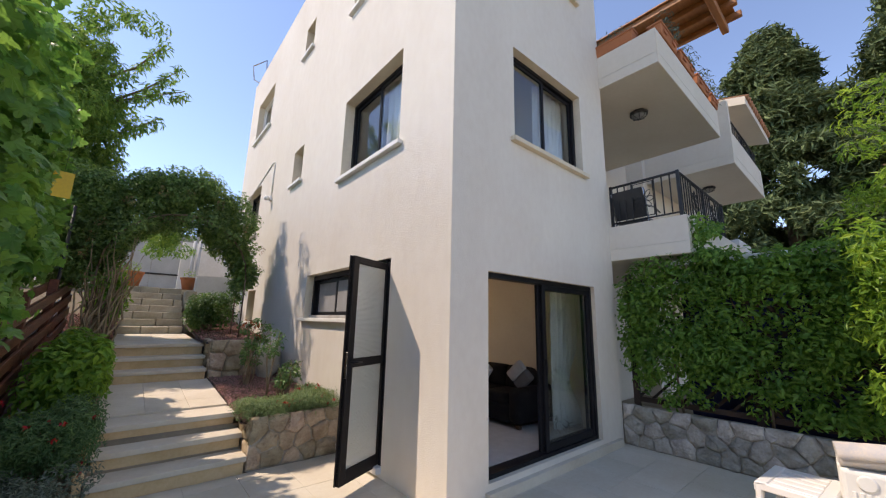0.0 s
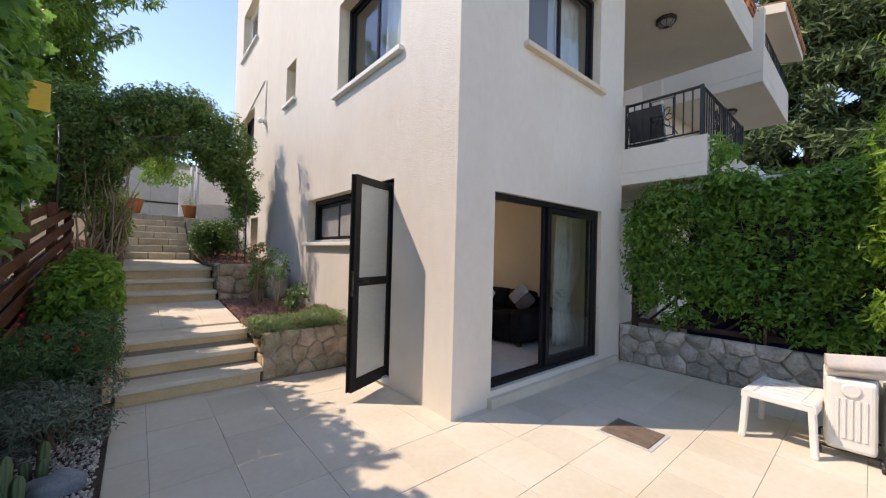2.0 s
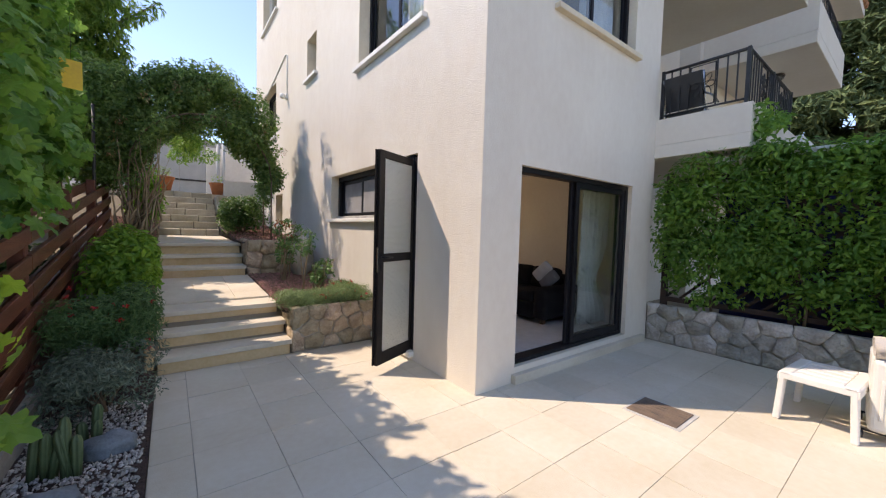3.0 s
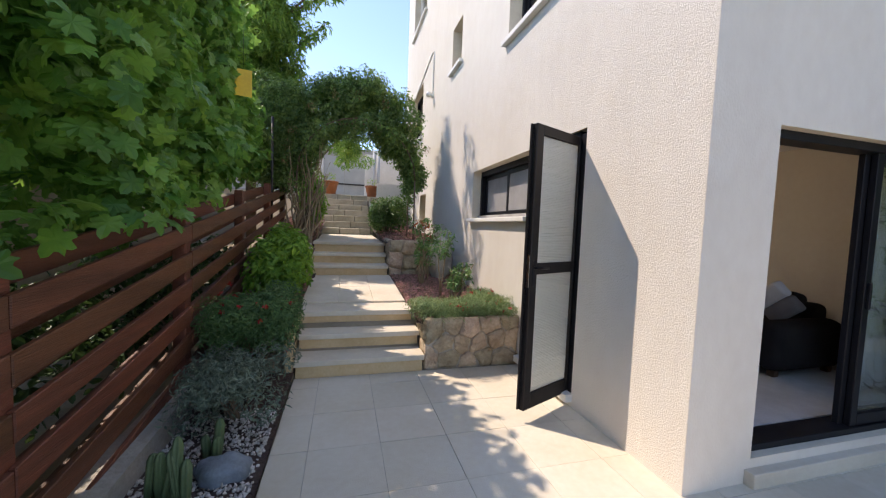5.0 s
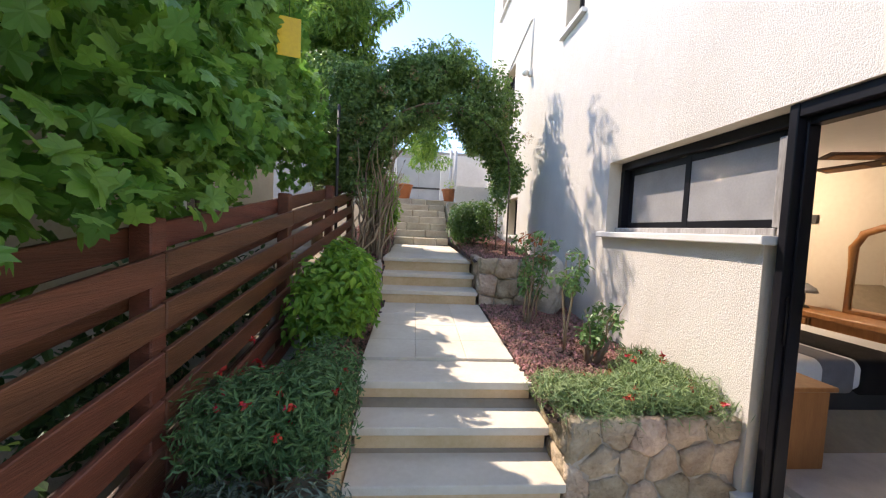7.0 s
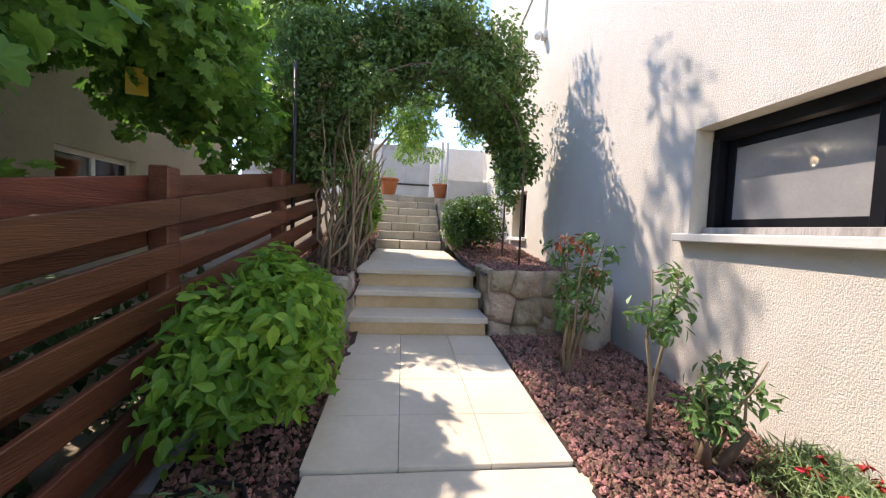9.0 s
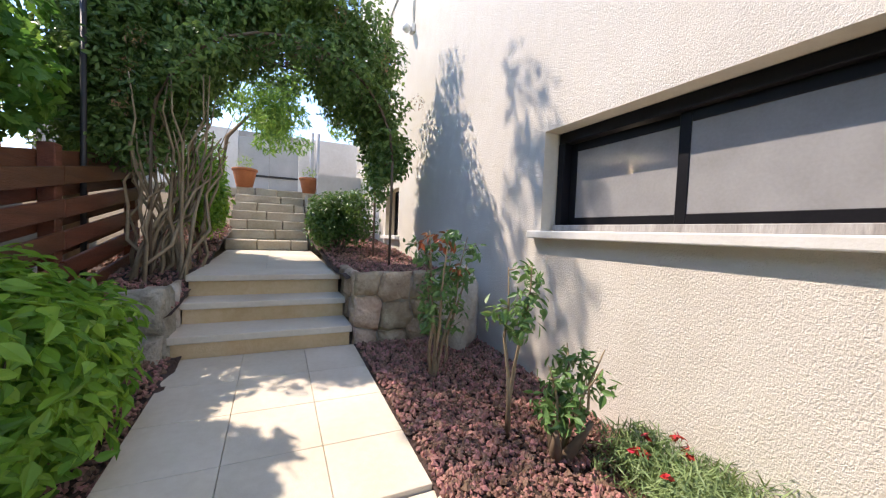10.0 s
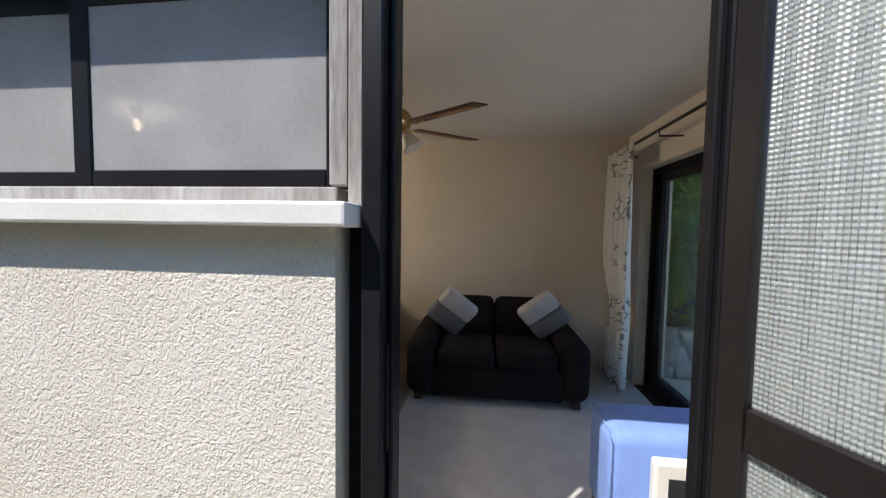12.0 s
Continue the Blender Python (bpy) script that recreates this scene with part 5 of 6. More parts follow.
for k in range(120):
    y = R.uniform(2.1, 5.9)
    z = fence_top(y) + R.uniform(-0.1, 1.9)
    blobs.append((R.uniform(-0.3, 0.12), y, z, R.uniform(0.14, 0.26), R.uniform(0.16, 0.3), R.uniform(0.14, 0.26)))
for k in range(30):
    blobs.append((R.uniform(-0.7, 0.15), R.uniform(5.6, 7.8), R.uniform(2.55, 3.7), R.uniform(0.16, 0.28), R.uniform(0.18, 0.3), R.uniform(0.16, 0.28)))
blobs += [(R.uniform(-2.1, -0.75), R.uniform(6.0, 8.8), R.uniform(2.9, 3.75), R.uniform(0.25, 0.4), R.uniform(0.25, 0.42), R.uniform(0.14, 0.28)) for _ in range(40)]
blobs += [(R.uniform(-0.7, -0.25), R.uniform(6.6, 8.1), R.uniform(2.0, 3.0), 0.2, 0.22, 0.24) for _ in range(16)]
blobs += [(R.uniform(-0.4, 0.15), R.uniform(4.6, 6.5), R.uniform(3.2, 4.1), R.uniform(0.1, 0.2), R.uniform(0.12, 0.22), R.uniform(0.1, 0.18)) for _ in range(36)]
blobs += [(R.uniform(-1.7, -0.7), R.uniform(6.8, 8.6), R.uniform(2.35, 3.0), 0.2, 0.24, 0.2) for _ in range(26)]
stems = [([(-0.35, 2.9, -0.05), (-0.4, 3.0, 1.2), (-0.3, 3.4, 2.4), (-0.2, 4.2, 3.2)], [0.05, 0.045, 0.035, 0.02]),
         ([(-0.5, 5.9, 0.2), (-0.55, 5.8, 1.6), (-0.4, 5.5, 2.4), (-0.45, 4.6, 3.1)], [0.045, 0.04, 0.03, 0.018]),
         ([(-0.3, 3.4, 2.4), (-0.2, 2.6, 2.8), (0.0, 2.0, 3.1)], [0.025, 0.02, 0.01]),
         ([(-0.4, 5.5, 2.4), (-0.25, 6.3, 2.9), (-0.3, 7.2, 3.3)], [0.025, 0.02, 0.01])]
plant("grape_vine", (-0.4, 3.5, -0.05), "dense green grape vine hanging over the timber fence", "vine", blobs, 100, 0.095, "vine", G_VINE, 21, stems, 1.1, M_BARK, 290, G_VINE_P, 0.45, (1.0, -0.25, -0.1),
      limit=vine_edge)
blobs = [(0.42, 2.2, 1.2, 0.07, 0.06, 0.2), (0.34, 2.15, 1.5, 0.08, 0.06, 0.1), (0.4, 2.2, 0.86, 0.06, 0.05, 0.06)]
plant("vine_shoot", (0.05, 2.05, 1.4), "young lime-green vine shoot hanging into the path", "vine", blobs, 80, 0.085, "vine", G_LIME, 5,
      [([(0.05, 2.05, 1.4), (0.25, 2.12, 1.5), (0.4, 2.18, 1.35), (0.42, 2.2, 0.85)], [0.008, 0.006, 0.005, 0.003])], 0.8)
# Added leaf mass behind the fence; its dark colour paints the gaps' shade.
blobs = [(R.uniform(-0.95, -0.4), R.uniform(1.8, 8.4), 0.2 + R.uniform(0.1, 0.75), R.uniform(0.16, 0.25), R.uniform(0.2, 0.32), R.uniform(0.16, 0.26)) for _ in range(80)]
plant("gap_shade_leaves", (-0.65, 5.0, 0.0), "undergrowth added behind the timber fence, darkened to shade its gaps", "undergrowth", blobs, 120, 0.07, "oval", G_UNDER_SHADED, 22)
sp = thing("vine_support", (0, 0, 0), "dark steel pole holding up the vine", "pole")
bm = bmesh.new(); tube(bm, [(-0.1, 8.1, 0.7), (-0.1, 8.1, 3.05)], 0.02, 8); part("pole", bm, M_IRON, sp)
# plum tree beyond the fence
blobs = [(-0.75 + R.gauss(0, 0.42), 9.9 + R.gauss(0, 0.5), R.uniform(3.8, 7.2), R.uniform(0.22, 0.4), R.uniform(0.22, 0.4), R.uniform(0.16, 0.3)) for _ in range(70)]
blobs += [(R.uniform(-1.3, 0.1), R.uniform(9.4, 10.3), R.uniform(3.6, 5.6), R.uniform(0.25, 0.4), R.uniform(0.25, 0.4), R.uniform(0.2, 0.32)) for _ in range(26)]
limbs = [((-0.75, 9.9, 5.2), (0.2, 9.8, 5.8), (0.95, 9.7, 6.25)), ((-0.75, 9.9, 5.6), (0.1, 9.9, 6.5), (0.5, 9.9, 7.3)), ((-0.75, 9.9, 4.6), (0.1, 9.8, 5.0), (0.6, 9.7, 5.45)),
         ((-0.75, 9.9, 5.8), (-0.5, 9.9, 6.4), (-0.3, 9.9, 6.9)), ((-0.75, 9.9, 5.0), (0.3, 9.9, 6.1), (0.8, 9.9, 6.8))]
for a, b, c in limbs:
    for k in range(11):
        f = 0.1 + 0.9 * k / 10
        q = Vector(a).lerp(Vector(b), f * 2) if f < 0.5 else Vector(b).lerp(Vector(c), f * 2 - 1)
        blobs.append((q.x, q.y + R.uniform(-0.12, 0.12), q.z - 0.06, 0.1, 0.14, 0.1))
stems = [([(-0.8, 9.9, 0.3), (-0.82, 9.9, 2.4), (-0.75, 9.9, 4.4), (-0.7, 9.9, 6.6)], [0.11, 0.1, 0.07, 0.02])]
stems += [(list(l), [0.035, 0.02, 0.006]) for l in limbs]
plant("plum_tree", (-0.8, 9.9, 0.3), "leafy fruit tree with drooping narrow leaves behind the fence", "tree", blobs, 230, 0.13, "slim", G_TREE, 31, stems, 1.5)

# climber on the garden arch
arch = []
for k in range(270):
    a = R.uniform(-0.05, math.pi + 0.1)
    rad = R.uniform(0.84, 1.5) + (0.25 if a > 1.3 else 0)
    slim = 1.0
    if a < 0.7:
        rad, slim = R.uniform(0.98, 1.2), 0.7
    arch.append((1.28 + rad * math.cos(a), 8.7 + R.uniform(-0.4, 0.4), 2.1 + 1.22 * min(rad, 1.5) * math.sin(a), slim * R.uniform(0.17, 0.3), slim * R.uniform(0.18, 0.32), slim * R.uniform(0.16, 0.28)))
arch += [(R.uniform(-0.4, 0.35), 8.7 + R.uniform(-0.4, 0.4), R.uniform(2.2, 3.7), R.uniform(0.2, 0.34), R.uniform(0.2, 0.34), R.uniform(0.2, 0.3)) for _ in range(60)]
arch += [(2.28 + R.uniform(-0.1, 0.1), 8.6 + R.gauss(0, 0.2), R.uniform(1.75, 2.4), 0.09, 0.1, 0.12) for _ in range(14)]
arch += [(1.28 + 0.95 * math.cos(a), 8.6 + R.gauss(0, 0.3), 2.15 + 1.0 * math.sin(a), 0.15, 0.2, 0.13) for a in [R.uniform(0.5, 2.8) for _ in range(60)]]
arch += [(1.28 + R.uniform(1.0, 1.7) * math.cos(a), 8.8 + R.uniform(-0.3, 0.3), 2.1 + R.uniform(1.6, 2.0) * math.sin(a), 0.12, 0.12, 0.14) for a in [R.uniform(0.8, 2.6) for _ in range(40)]]
rng_ = random.Random(4)
stems = []
for k in range(34):
    x, y = 0.3 + rng_.uniform(-0.24, 0.24), 8.4 + rng_.uniform(-0.3, 0.3)
    stems.append((wander((x, y, 0.95), (0.45 + rng_.uniform(-0.4, 0.35), 8.5 + rng_.uniform(-0.4, 0.3), rng_.uniform(1.9, 2.8)), 6, 0.06, rng_), [0.018, 0.017, 0.015, 0.013, 0.011, 0.008, 0.005]))
for k in range(14):
    a0 = rng_.uniform(0.2, 1.2)
    pts = [(1.28 + 1.0 * math.cos(t) + rng_.uniform(-0.06, 0.06), 8.6 + rng_.uniform(-0.25, 0.25), 2.1 + 1.15 * math.sin(t) + rng_.uniform(-0.06, 0.06)) for t in (a0 + j * 0.3 for j in range(6))]
    stems.append((pts, 0.007))
plant("arch_climber", (0.28, 8.5, 0.95), "dense small-leaved climber over a garden arch with bare woody stems", "climber", arch, 260, 0.055, "oval", G_ARCH, 41, stems, 0.5, M_TWIG)
dry = [(1.28 + 1.2 * math.cos(a), 8.15 + R.gauss(0, 0.1), 2.35 + 1.25 * math.sin(a), 0.07, 0.06, 0.1) for a in (0.3, 0.7, 1.2, 1.6, 1.9, 2.3, 2.7, 2.9, 3.1)]
plant("withered_blossom", (1.3, 8.2, 3.4), "withered tan flower clusters on the climber", "flowers", dry, 500, 0.035, "slim", M_DRY, 42)
ar = thing("garden_arch", (0, 0, 0), "thin rusty steel garden arch under the climber", "arch")
for y in (8.25, 8.95):
    for x in (0.26, 2.3):
        bm = bmesh.new(); tube(bm, [(x, y, 1.0), (x, y, 2.2)], 0.013, 6); part("post", bm, M_BARK, ar)
    bm = bmesh.new(); tube(bm, [(1.28 + 1.02 * math.cos(math.pi * k / 12), y, 2.2 + 1.02 * math.sin(math.pi * k / 12)) for k in range(13)], 0.013, 6)
    part("hoop", bm, M_BARK, ar)
for k in range(7):
    a = math.pi * k / 6
    bm = bmesh.new(); tube(bm, [(1.28 + 1.02 * math.cos(a), 8.25, 2.2 + 1.02 * math.sin(a)), (1.28 + 1.02 * math.cos(a), 8.95, 2.2 + 1.02 * math.sin(a))], 0.008, 5)
    part("crossbar", bm, M_BARK, ar)
# tree behind the arch
blobs = [(1.2 + R.gauss(0, 0.45), 12.6 + R.gauss(0, 0.5), R.uniform(3.15, 4.7), 0.3, 0.3, 0.2) for _ in range(30)]
plant("street_tree", (0.2, 12.9, 2.16), "small light-green tree above the top step", "tree", blobs, 190, 0.13, "slim", G_TREE, 51,
      [([(0.2, 12.9, 2.16), (0.3, 12.9, 3.2), (1.0, 12.7, 4.0)], [0.05, 0.04, 0.01])], 1.2)

# shrubs along the path
def shrub(name, label, x, y, z, rx, ry, h, n, density, size, shape, mat, seed, droop=0.4, singles=0, smat=None, toward=None, skin=0.5):
    r = random.Random(seed)
    bl = [(x + r.uniform(-1, 1) * rx * 0.55, y + r.uniform(-1, 1) * ry * 0.55, z + h * r.uniform(0.32, 0.74), rx * r.uniform(0.35, 0.52), ry * r.uniform(0.35, 0.52), h * r.uniform(0.2, 0.3)) for _ in range(n)]
    st = [(wander((x + r.uniform(-0.05, 0.05), y + r.uniform(-0.05, 0.05), z - 0.02), b[:3], 3, 0.03, r), [0.012, 0.009, 0.006, 0.003]) for b in bl]
    return plant(name, (x, y, z), label, "shrub", bl, density, size, shape, mat, seed, st, droop, M_BARK, singles, smat, skin, toward)

shrub("hibiscus_bush", "bright green broad-leaved bush beside the path", 0.34, 6.22, 0.42, 0.36, 0.68, 0.98, 26, 420, 0.072, "pointed", G_BUSH, 61, 0.5, 280, G_BUSH_P, (0.6, -0.6, 0.6))
shrub("flowering_shrub", "dark fine-leaved shrub with red flowers by the steps", 0.33, 4.9, 0.12, 0.42, 0.47, 0.74, 26, 1500, 0.043, "slim", G_PINK, 62, -0.3)
shrub("lavender", "grey-green lavender cushion by the pebbles", 0.38, 4.25, 0.0, 0.4, 0.48, 0.5, 20, 1000, 0.042, "slim", G_GREY, 63, -0.2)
shrub("round_shrub", "dark green rounded shrub by the stone steps", 2.0, 9.6, 1.12, 0.5, 0.5, 0.95, 20, 500, 0.05, "oval", G_SHADE, 64)
shrub("tall_shrub", "light green leafy shrub by the stone steps", 0.36, 9.7, 1.2, 0.36, 0.7, 1.35, 20, 380, 0.06, "oval", G_BUSH, 65)
shrub("pale_shrub", "pale green herb beside the stone steps", 2.0, 10.9, 1.35, 0.35, 0.35, 0.75, 9, 400, 0.05, "slim", G_LIME, 66)
shrub("hanging_succulent", "grey-green succulent with red flowers spilling over the planter", 2.06, 5.06, 0.4, 0.42, 0.26, 0.26, 26, 1300, 0.065, "needle", G_SUCC, 67, -0.8)
shrub("hanging_succulent", "grey-green succulent with red flowers spilling over the planter", 2.5, 5.1, 0.4, 0.44, 0.3, 0.28, 28, 1300, 0.065, "needle", G_SUCC, 68, -0.8)
shrub("hanging_succulent", "grey-green succulent with red flowers at the foot of the wall", 2.6, 5.42, 0.42, 0.24, 0.3, 0.26, 18, 1300, 0.065, "needle", G_SUCC, 75, -0.8)
dryb = [(x, 4.93 + R.uniform(-0.02, 0.03), 0.45 + R.uniform(-0.05, 0.02), 0.09, 0.05, 0.05) for x in [1.85 + 0.08 * k for k in range(12)]]
plant("dry_stems", (2.3, 4.95, 0.45), "dry straw-coloured stems hanging over the planter edge", "dry stems", dryb, 1500, 0.05, "needle", M_STRAW, 69, droop=1.4)
def blossoms(label, spots, seed, size=0.03):
    r = np.random.default_rng(seed)
    fl = thing("flowers", (0, 0, 0), label, "flowers", kind="stuff")
    p = np.repeat(np.array(spots), 9, 0) + r.normal(0, 0.004, (len(spots) * 9, 3))
    n = r.normal(0, 0.6, p.shape) + np.array([0, 0, 0.8])
    ob = new("petals", leaf_mesh("petals", p, n, size, "oval", M_RED, seed, -0.3)); ob.parent = fl
blossoms("small red flowers on the succulent", [(R.uniform(1.8, 2.75), R.uniform(4.88, 5.3), R.uniform(0.55, 0.63)) for _ in range(22)] + [(R.uniform(2.4, 2.75), R.uniform(5.25, 5.6), R.uniform(0.6, 0.68)) for _ in range(8)], 1, 0.028)
blossoms("small red flowers on the dark shrub", [(0.34 + R.uniform(-0.25, 0.32), 4.9 + R.uniform(-0.4, 0.3), R.uniform(0.5, 0.72)) for _ in range(14)] + [(0.62, 4.75 + 0.1 * k, 0.3 + 0.07 * (k % 3)) for k in range(4)] + [(0.34 + R.uniform(-0.3, 0.36), 4.9 + R.uniform(-0.42, 0.32), R.uniform(0.55, 0.8)) for _ in range(12)], 2, 0.03)


def rose(x, y, z, h, seed, rust, label, canes=5, spread=0.2, lean=0.0, crown=0.55):
    """Woody canes fanning from one foot, with loose leaf clusters from crown * h upwards."""
    r = random.Random(seed)
    st, bl = [], []
    for k in range(canes):
        a = 6.28 * (k + r.uniform(-0.3, 0.3)) / canes
        reach = spread * r.uniform(0.4, 1.0)
        tip = (x + reach * math.cos(a) + lean, y + reach * math.sin(a), z + h * r.uniform(0.78, 1.0))
        foot = (x + r.uniform(-0.03, 0.03), y + r.uniform(-0.03, 0.03), z - 0.03)
        cane = wander(foot, tip, 5, 0.022, r)
        st.append((cane, [0.012, 0.011, 0.009, 0.007, 0.005, 0.003]))
        for j in range(4):
            f = crown + (1 - crown) * (j + r.random()) / 4
            q = Vector(foot).lerp(Vector(tip), f)
            b = 0.055 + 0.03 * r.random()
            bl.append((q.x + r.uniform(-0.07, 0.07), q.y + r.uniform(-0.07, 0.07), q.z, b, b, b * 0.9))
            st.append(([q, (bl[-1][0], bl[-1][1], bl[-1][2] + 0.02)], [0.004, 0.002]))
    pl = plant("rose_bush", (x, y, z), label, "rose", bl, 420, 0.048, "pointed", G_ROSE, seed, st, 0.5, M_TWIG, skin=0.9)
    if rust:
        p, n = blob_points([(x, y, z + h * 0.9, 0.15, 0.15, 0.09), (x + 0.08, y - 0.1, z + h * 0.72, 0.08, 0.08, 0.06)], 300, np.random.default_rng(seed), 0.9)
        ob = new("rusty_leaves", leaf_mesh("rusty_leaves", p - np.array((x, y, z)), n, 0.045, "pointed", G_RUST, seed)); ob.parent = pl; tagged(ob, "rust-red withering leaves")
rose(2.15, 6.65, 0.52, 0.98, 71, True, "leggy rose bush with rust-tinged top leaves", 7, 0.24, 0.02, 0.4)
rose(2.26, 5.97, 0.5, 0.82, 72, False, "thin rose bush with a single green cane", 2, 0.1, 0.0, 0.62)
rose(2.38, 5.74, 0.5, 0.5, 73, False, "low rose sprouting from an old stump", 4, 0.2, 0.08, 0.3)
bm = bmesh.new()
for q in ((2.28, 5.66, 0.64), (2.44, 5.62, 0.68), (2.36, 5.8, 0.6)):
    tube(bm, [(2.36, 5.74, 0.42), (0.5 * (2.36 + q[0]), 0.5 * (5.74 + q[1]), 0.54), q], [0.035, 0.026, 0.012], 7)
for v in bm.verts:
    v.co += Vector((noise.noise(v.co * 30), noise.noise(v.co * 30 + Vector((5, 0, 0))), 0)) * 0.012
solid("rose_stump", bm, M_BARK, "gnarled grey rose stump in the lava chips", "stump")

# cacti
M_CACTUS = material("cactus_skin", (0.06, 0.1, 0.035), (0.1, 0.14, 0.06), rough=0.6, scale=8, fine=60)
def cactus(x, y, h, seed):
    r = random.Random(seed)
    c = thing("cactus", (x, y, 0.0), "ribbed green column cactus among pebbles", "cactus", "cacti")
    for k in range(3):
        bm = bmesh.new()
        hh = h * r.uniform(0.6, 1.0)
        lathe(bm, [(0.015, 0), (0.021, hh * 0.4), (0.022, hh * 0.85), (0.015, hh * 0.96), (0.004, hh)], 24, flute=0.22, flutes=6)
        bm.transform(pose(r.uniform(-0.05, 0.05), r.uniform(-0.05, 0.05), 0, r.uniform(-10, 10), r.uniform(-12, 12), 0))
        part("column", bm, M_CACTUS, c)
cactus(0.33, 3.42, 0.36, 1); cactus(0.22, 3.52, 0.3, 2); cactus(0.4, 3.75, 0.26, 3)
bm = bmesh.new(); tube(bm, [(0.62, 5.45, 0.36), (0.5, 5.6, 0.45), (0.42, 5.75, 0.44), (0.3, 5.8, 0.43), (0.12, 5.7, 0.42)], 0.009, 6)
solid("irrigation_hose", bm, M_DARKPL_SHADE, "black irrigation hose on the bed", "hose")
M_TRAP = material("trap_yellow", (0.75, 0.5, 0.02), (0.6, 0.38, 0.02), rough=0.5)
for x, y, z, w, h in ((0.03, 5.8, 2.9, 0.078, 0.27), (-1.0, 7.31, 2.56, 0.07, 0.2), (-1.0, 7.92, 2.42, 0.05, 0.28)):
    tr_ = thing("sticky_trap", pose(x, y, z, 0, 0, 14), "yellow sticky insect trap hanging in the leaves", "trap", "insect traps")
    bm = bmesh.new(); soft_box(bm, -w, w, -0.002, 0.002, -h, 0.0, 0.001); part("card", bm, M_TRAP, tr_)
    bm = bmesh.new(); tube(bm, [(0, 0, 0), (0, 0, 0.4)], 0.0015, 4); part("wire", bm, M_DARKPL_SHADE, tr_)



# ---- hedge side ----
tl = thing("trellis", (0, 0, 0), "dark brown diagonal timber trellis on the garden wall", "trellis")
M_TREL = material("dark_trellis", (0.06, 0.03, 0.02), (0.035, 0.02, 0.014), rough=0.8, scale=6, fine=40)
for y in (2.85, 1.6, 0.35, -0.9, -2.15):
    bm = bmesh.new(); soft_box(bm, 5.98, 6.04, y - 0.035, y + 0.035, 0.46, 2.2, 0.004); part("post", bm, M_TREL, tl)
for z in (0.56, 2.1):
    bm = bmesh.new(); soft_box(bm, 5.985, 6.02, -2.15, 2.85, z - 0.03, z + 0.03, 0.004); part("rail", bm, M_TREL, tl)
lath = bmesh.new(); soft_box(lath, -0.005, 0.005, -0.016, 0.016, 0, 2.1, 0.002); lath_me = mesh_of("lath", lath, M_TREL)
for k in range(34):
    y = -3.4 + 0.165 * k
    for s, dx in ((1, 6.028), (-1, 6.04)):
        y0 = y if s > 0 else y + 1.48
        if max(y0, y0 + s * 1.48) < 2.95 and min(y0, y0 + s * 1.48) > -3.6:
            shared("lath", lath_me, tl, pose(dx, y0, 0.55, -45 * s, 0, 0))
M_BLUE = material("blue_sheet", (0.02, 0.025, 0.12), (0.015, 0.015, 0.06), rough=0.6, scale=3, fine=20)
bm = bmesh.new(); box(bm, 6.6, 6.62, -3.5, 2.4, 0.0, 2.1)
solid("blue_screen", bm, M_BLUE, "dark blue sheet screen behind the trellis", "screen", kind="structure")
bm = bmesh.new(); soft_box(bm, 6.0, 6.06, -2.6, 2.4, 2.27, 2.33, 0.006)
solid("white_rail", bm, M_SILL, "white painted rail above the hedge", "rail", kind="structure")
blobs = []
for k in range(280):
    y = R.uniform(-2.4, 2.9)
    z = R.uniform(0.95, 2.25)
    blobs.append((5.93 + R.uniform(-0.06, 0.08), y, z, R.uniform(0.1, 0.22), R.uniform(0.16, 0.3), R.uniform(0.14, 0.26)))
blobs += [(5.9, R.uniform(-2, 2.8), R.uniform(0.62, 0.95), 0.1, 0.14, 0.12) for _ in range(80)]
blobs += [(5.95 + R.uniform(-0.1, 0.4), R.uniform(-2.4, 2.2), 2.32, 0.25, 0.25, 0.12) for _ in range(40)]
blobs += [(5.98, 1.95, 2.45 + 0.12 * k, 0.12, 0.12, 0.12) for k in range(4)] + [(6.2 + 0.2 * k, 1.95, 2.7 + 0.05 * k, 0.12, 0.1, 0.12) for k in range(5)]
stems = [(wander((5.95, y, 0.47), (5.95, y + R.uniform(-0.3, 0.3), 2.1), 5, 0.05, R), [0.015, 0.013, 0.011, 0.009, 0.007, 0.005]) for y in (-1.6, -0.5, 0.6, 1.5, 2.3)]
plant("creeper_hedge", (5.95, 0.5, 0.46), "dense green creeper covering the trellis", "hedge", blobs, 330, 0.062, "pointed", G_HEDGE, 81, stems, 0.6, skin=0.6)
blobs = [(R.uniform(5.1, 5.7), R.uniform(-0.6, 0.72), R.uniform(0.95, 2.45), 0.17, 0.17, 0.17) for _ in range(70)]
plant("lime_shrub", (5.75, -0.3, 0.46), "sunlit lime-green shrub in front of the hedge", "shrub", blobs, 260, 0.08, "slim", G_LIME, 82, [([(5.9, -0.3, 0.47), (5.6, -0.2, 1.2), (5.3, 0.0, 2.2)], [0.03, 0.02, 0.008])], 0.7, skin=0.6)
blobs = [(8.6 + R.gauss(0, 0.35), R.uniform(-1.8, 0.5), R.uniform(2.6, 5.0), 0.3, 0.35, 0.16) for _ in range(44)]
plant("lime_tree", (8.7, -0.6, 0.0), "light green tree with long leaves beyond the hedge", "tree", blobs, 200, 0.11, "slim", G_LIME, 83,
      [([(8.7, -0.6, -0.07), (8.7, -0.6, 2.5), (8.6, -0.2, 4.6)], [0.1, 0.08, 0.02]), ([(8.7, -0.6, 2.3), (8.5, 0.3, 3.8)], [0.05, 0.015])], 0.9)


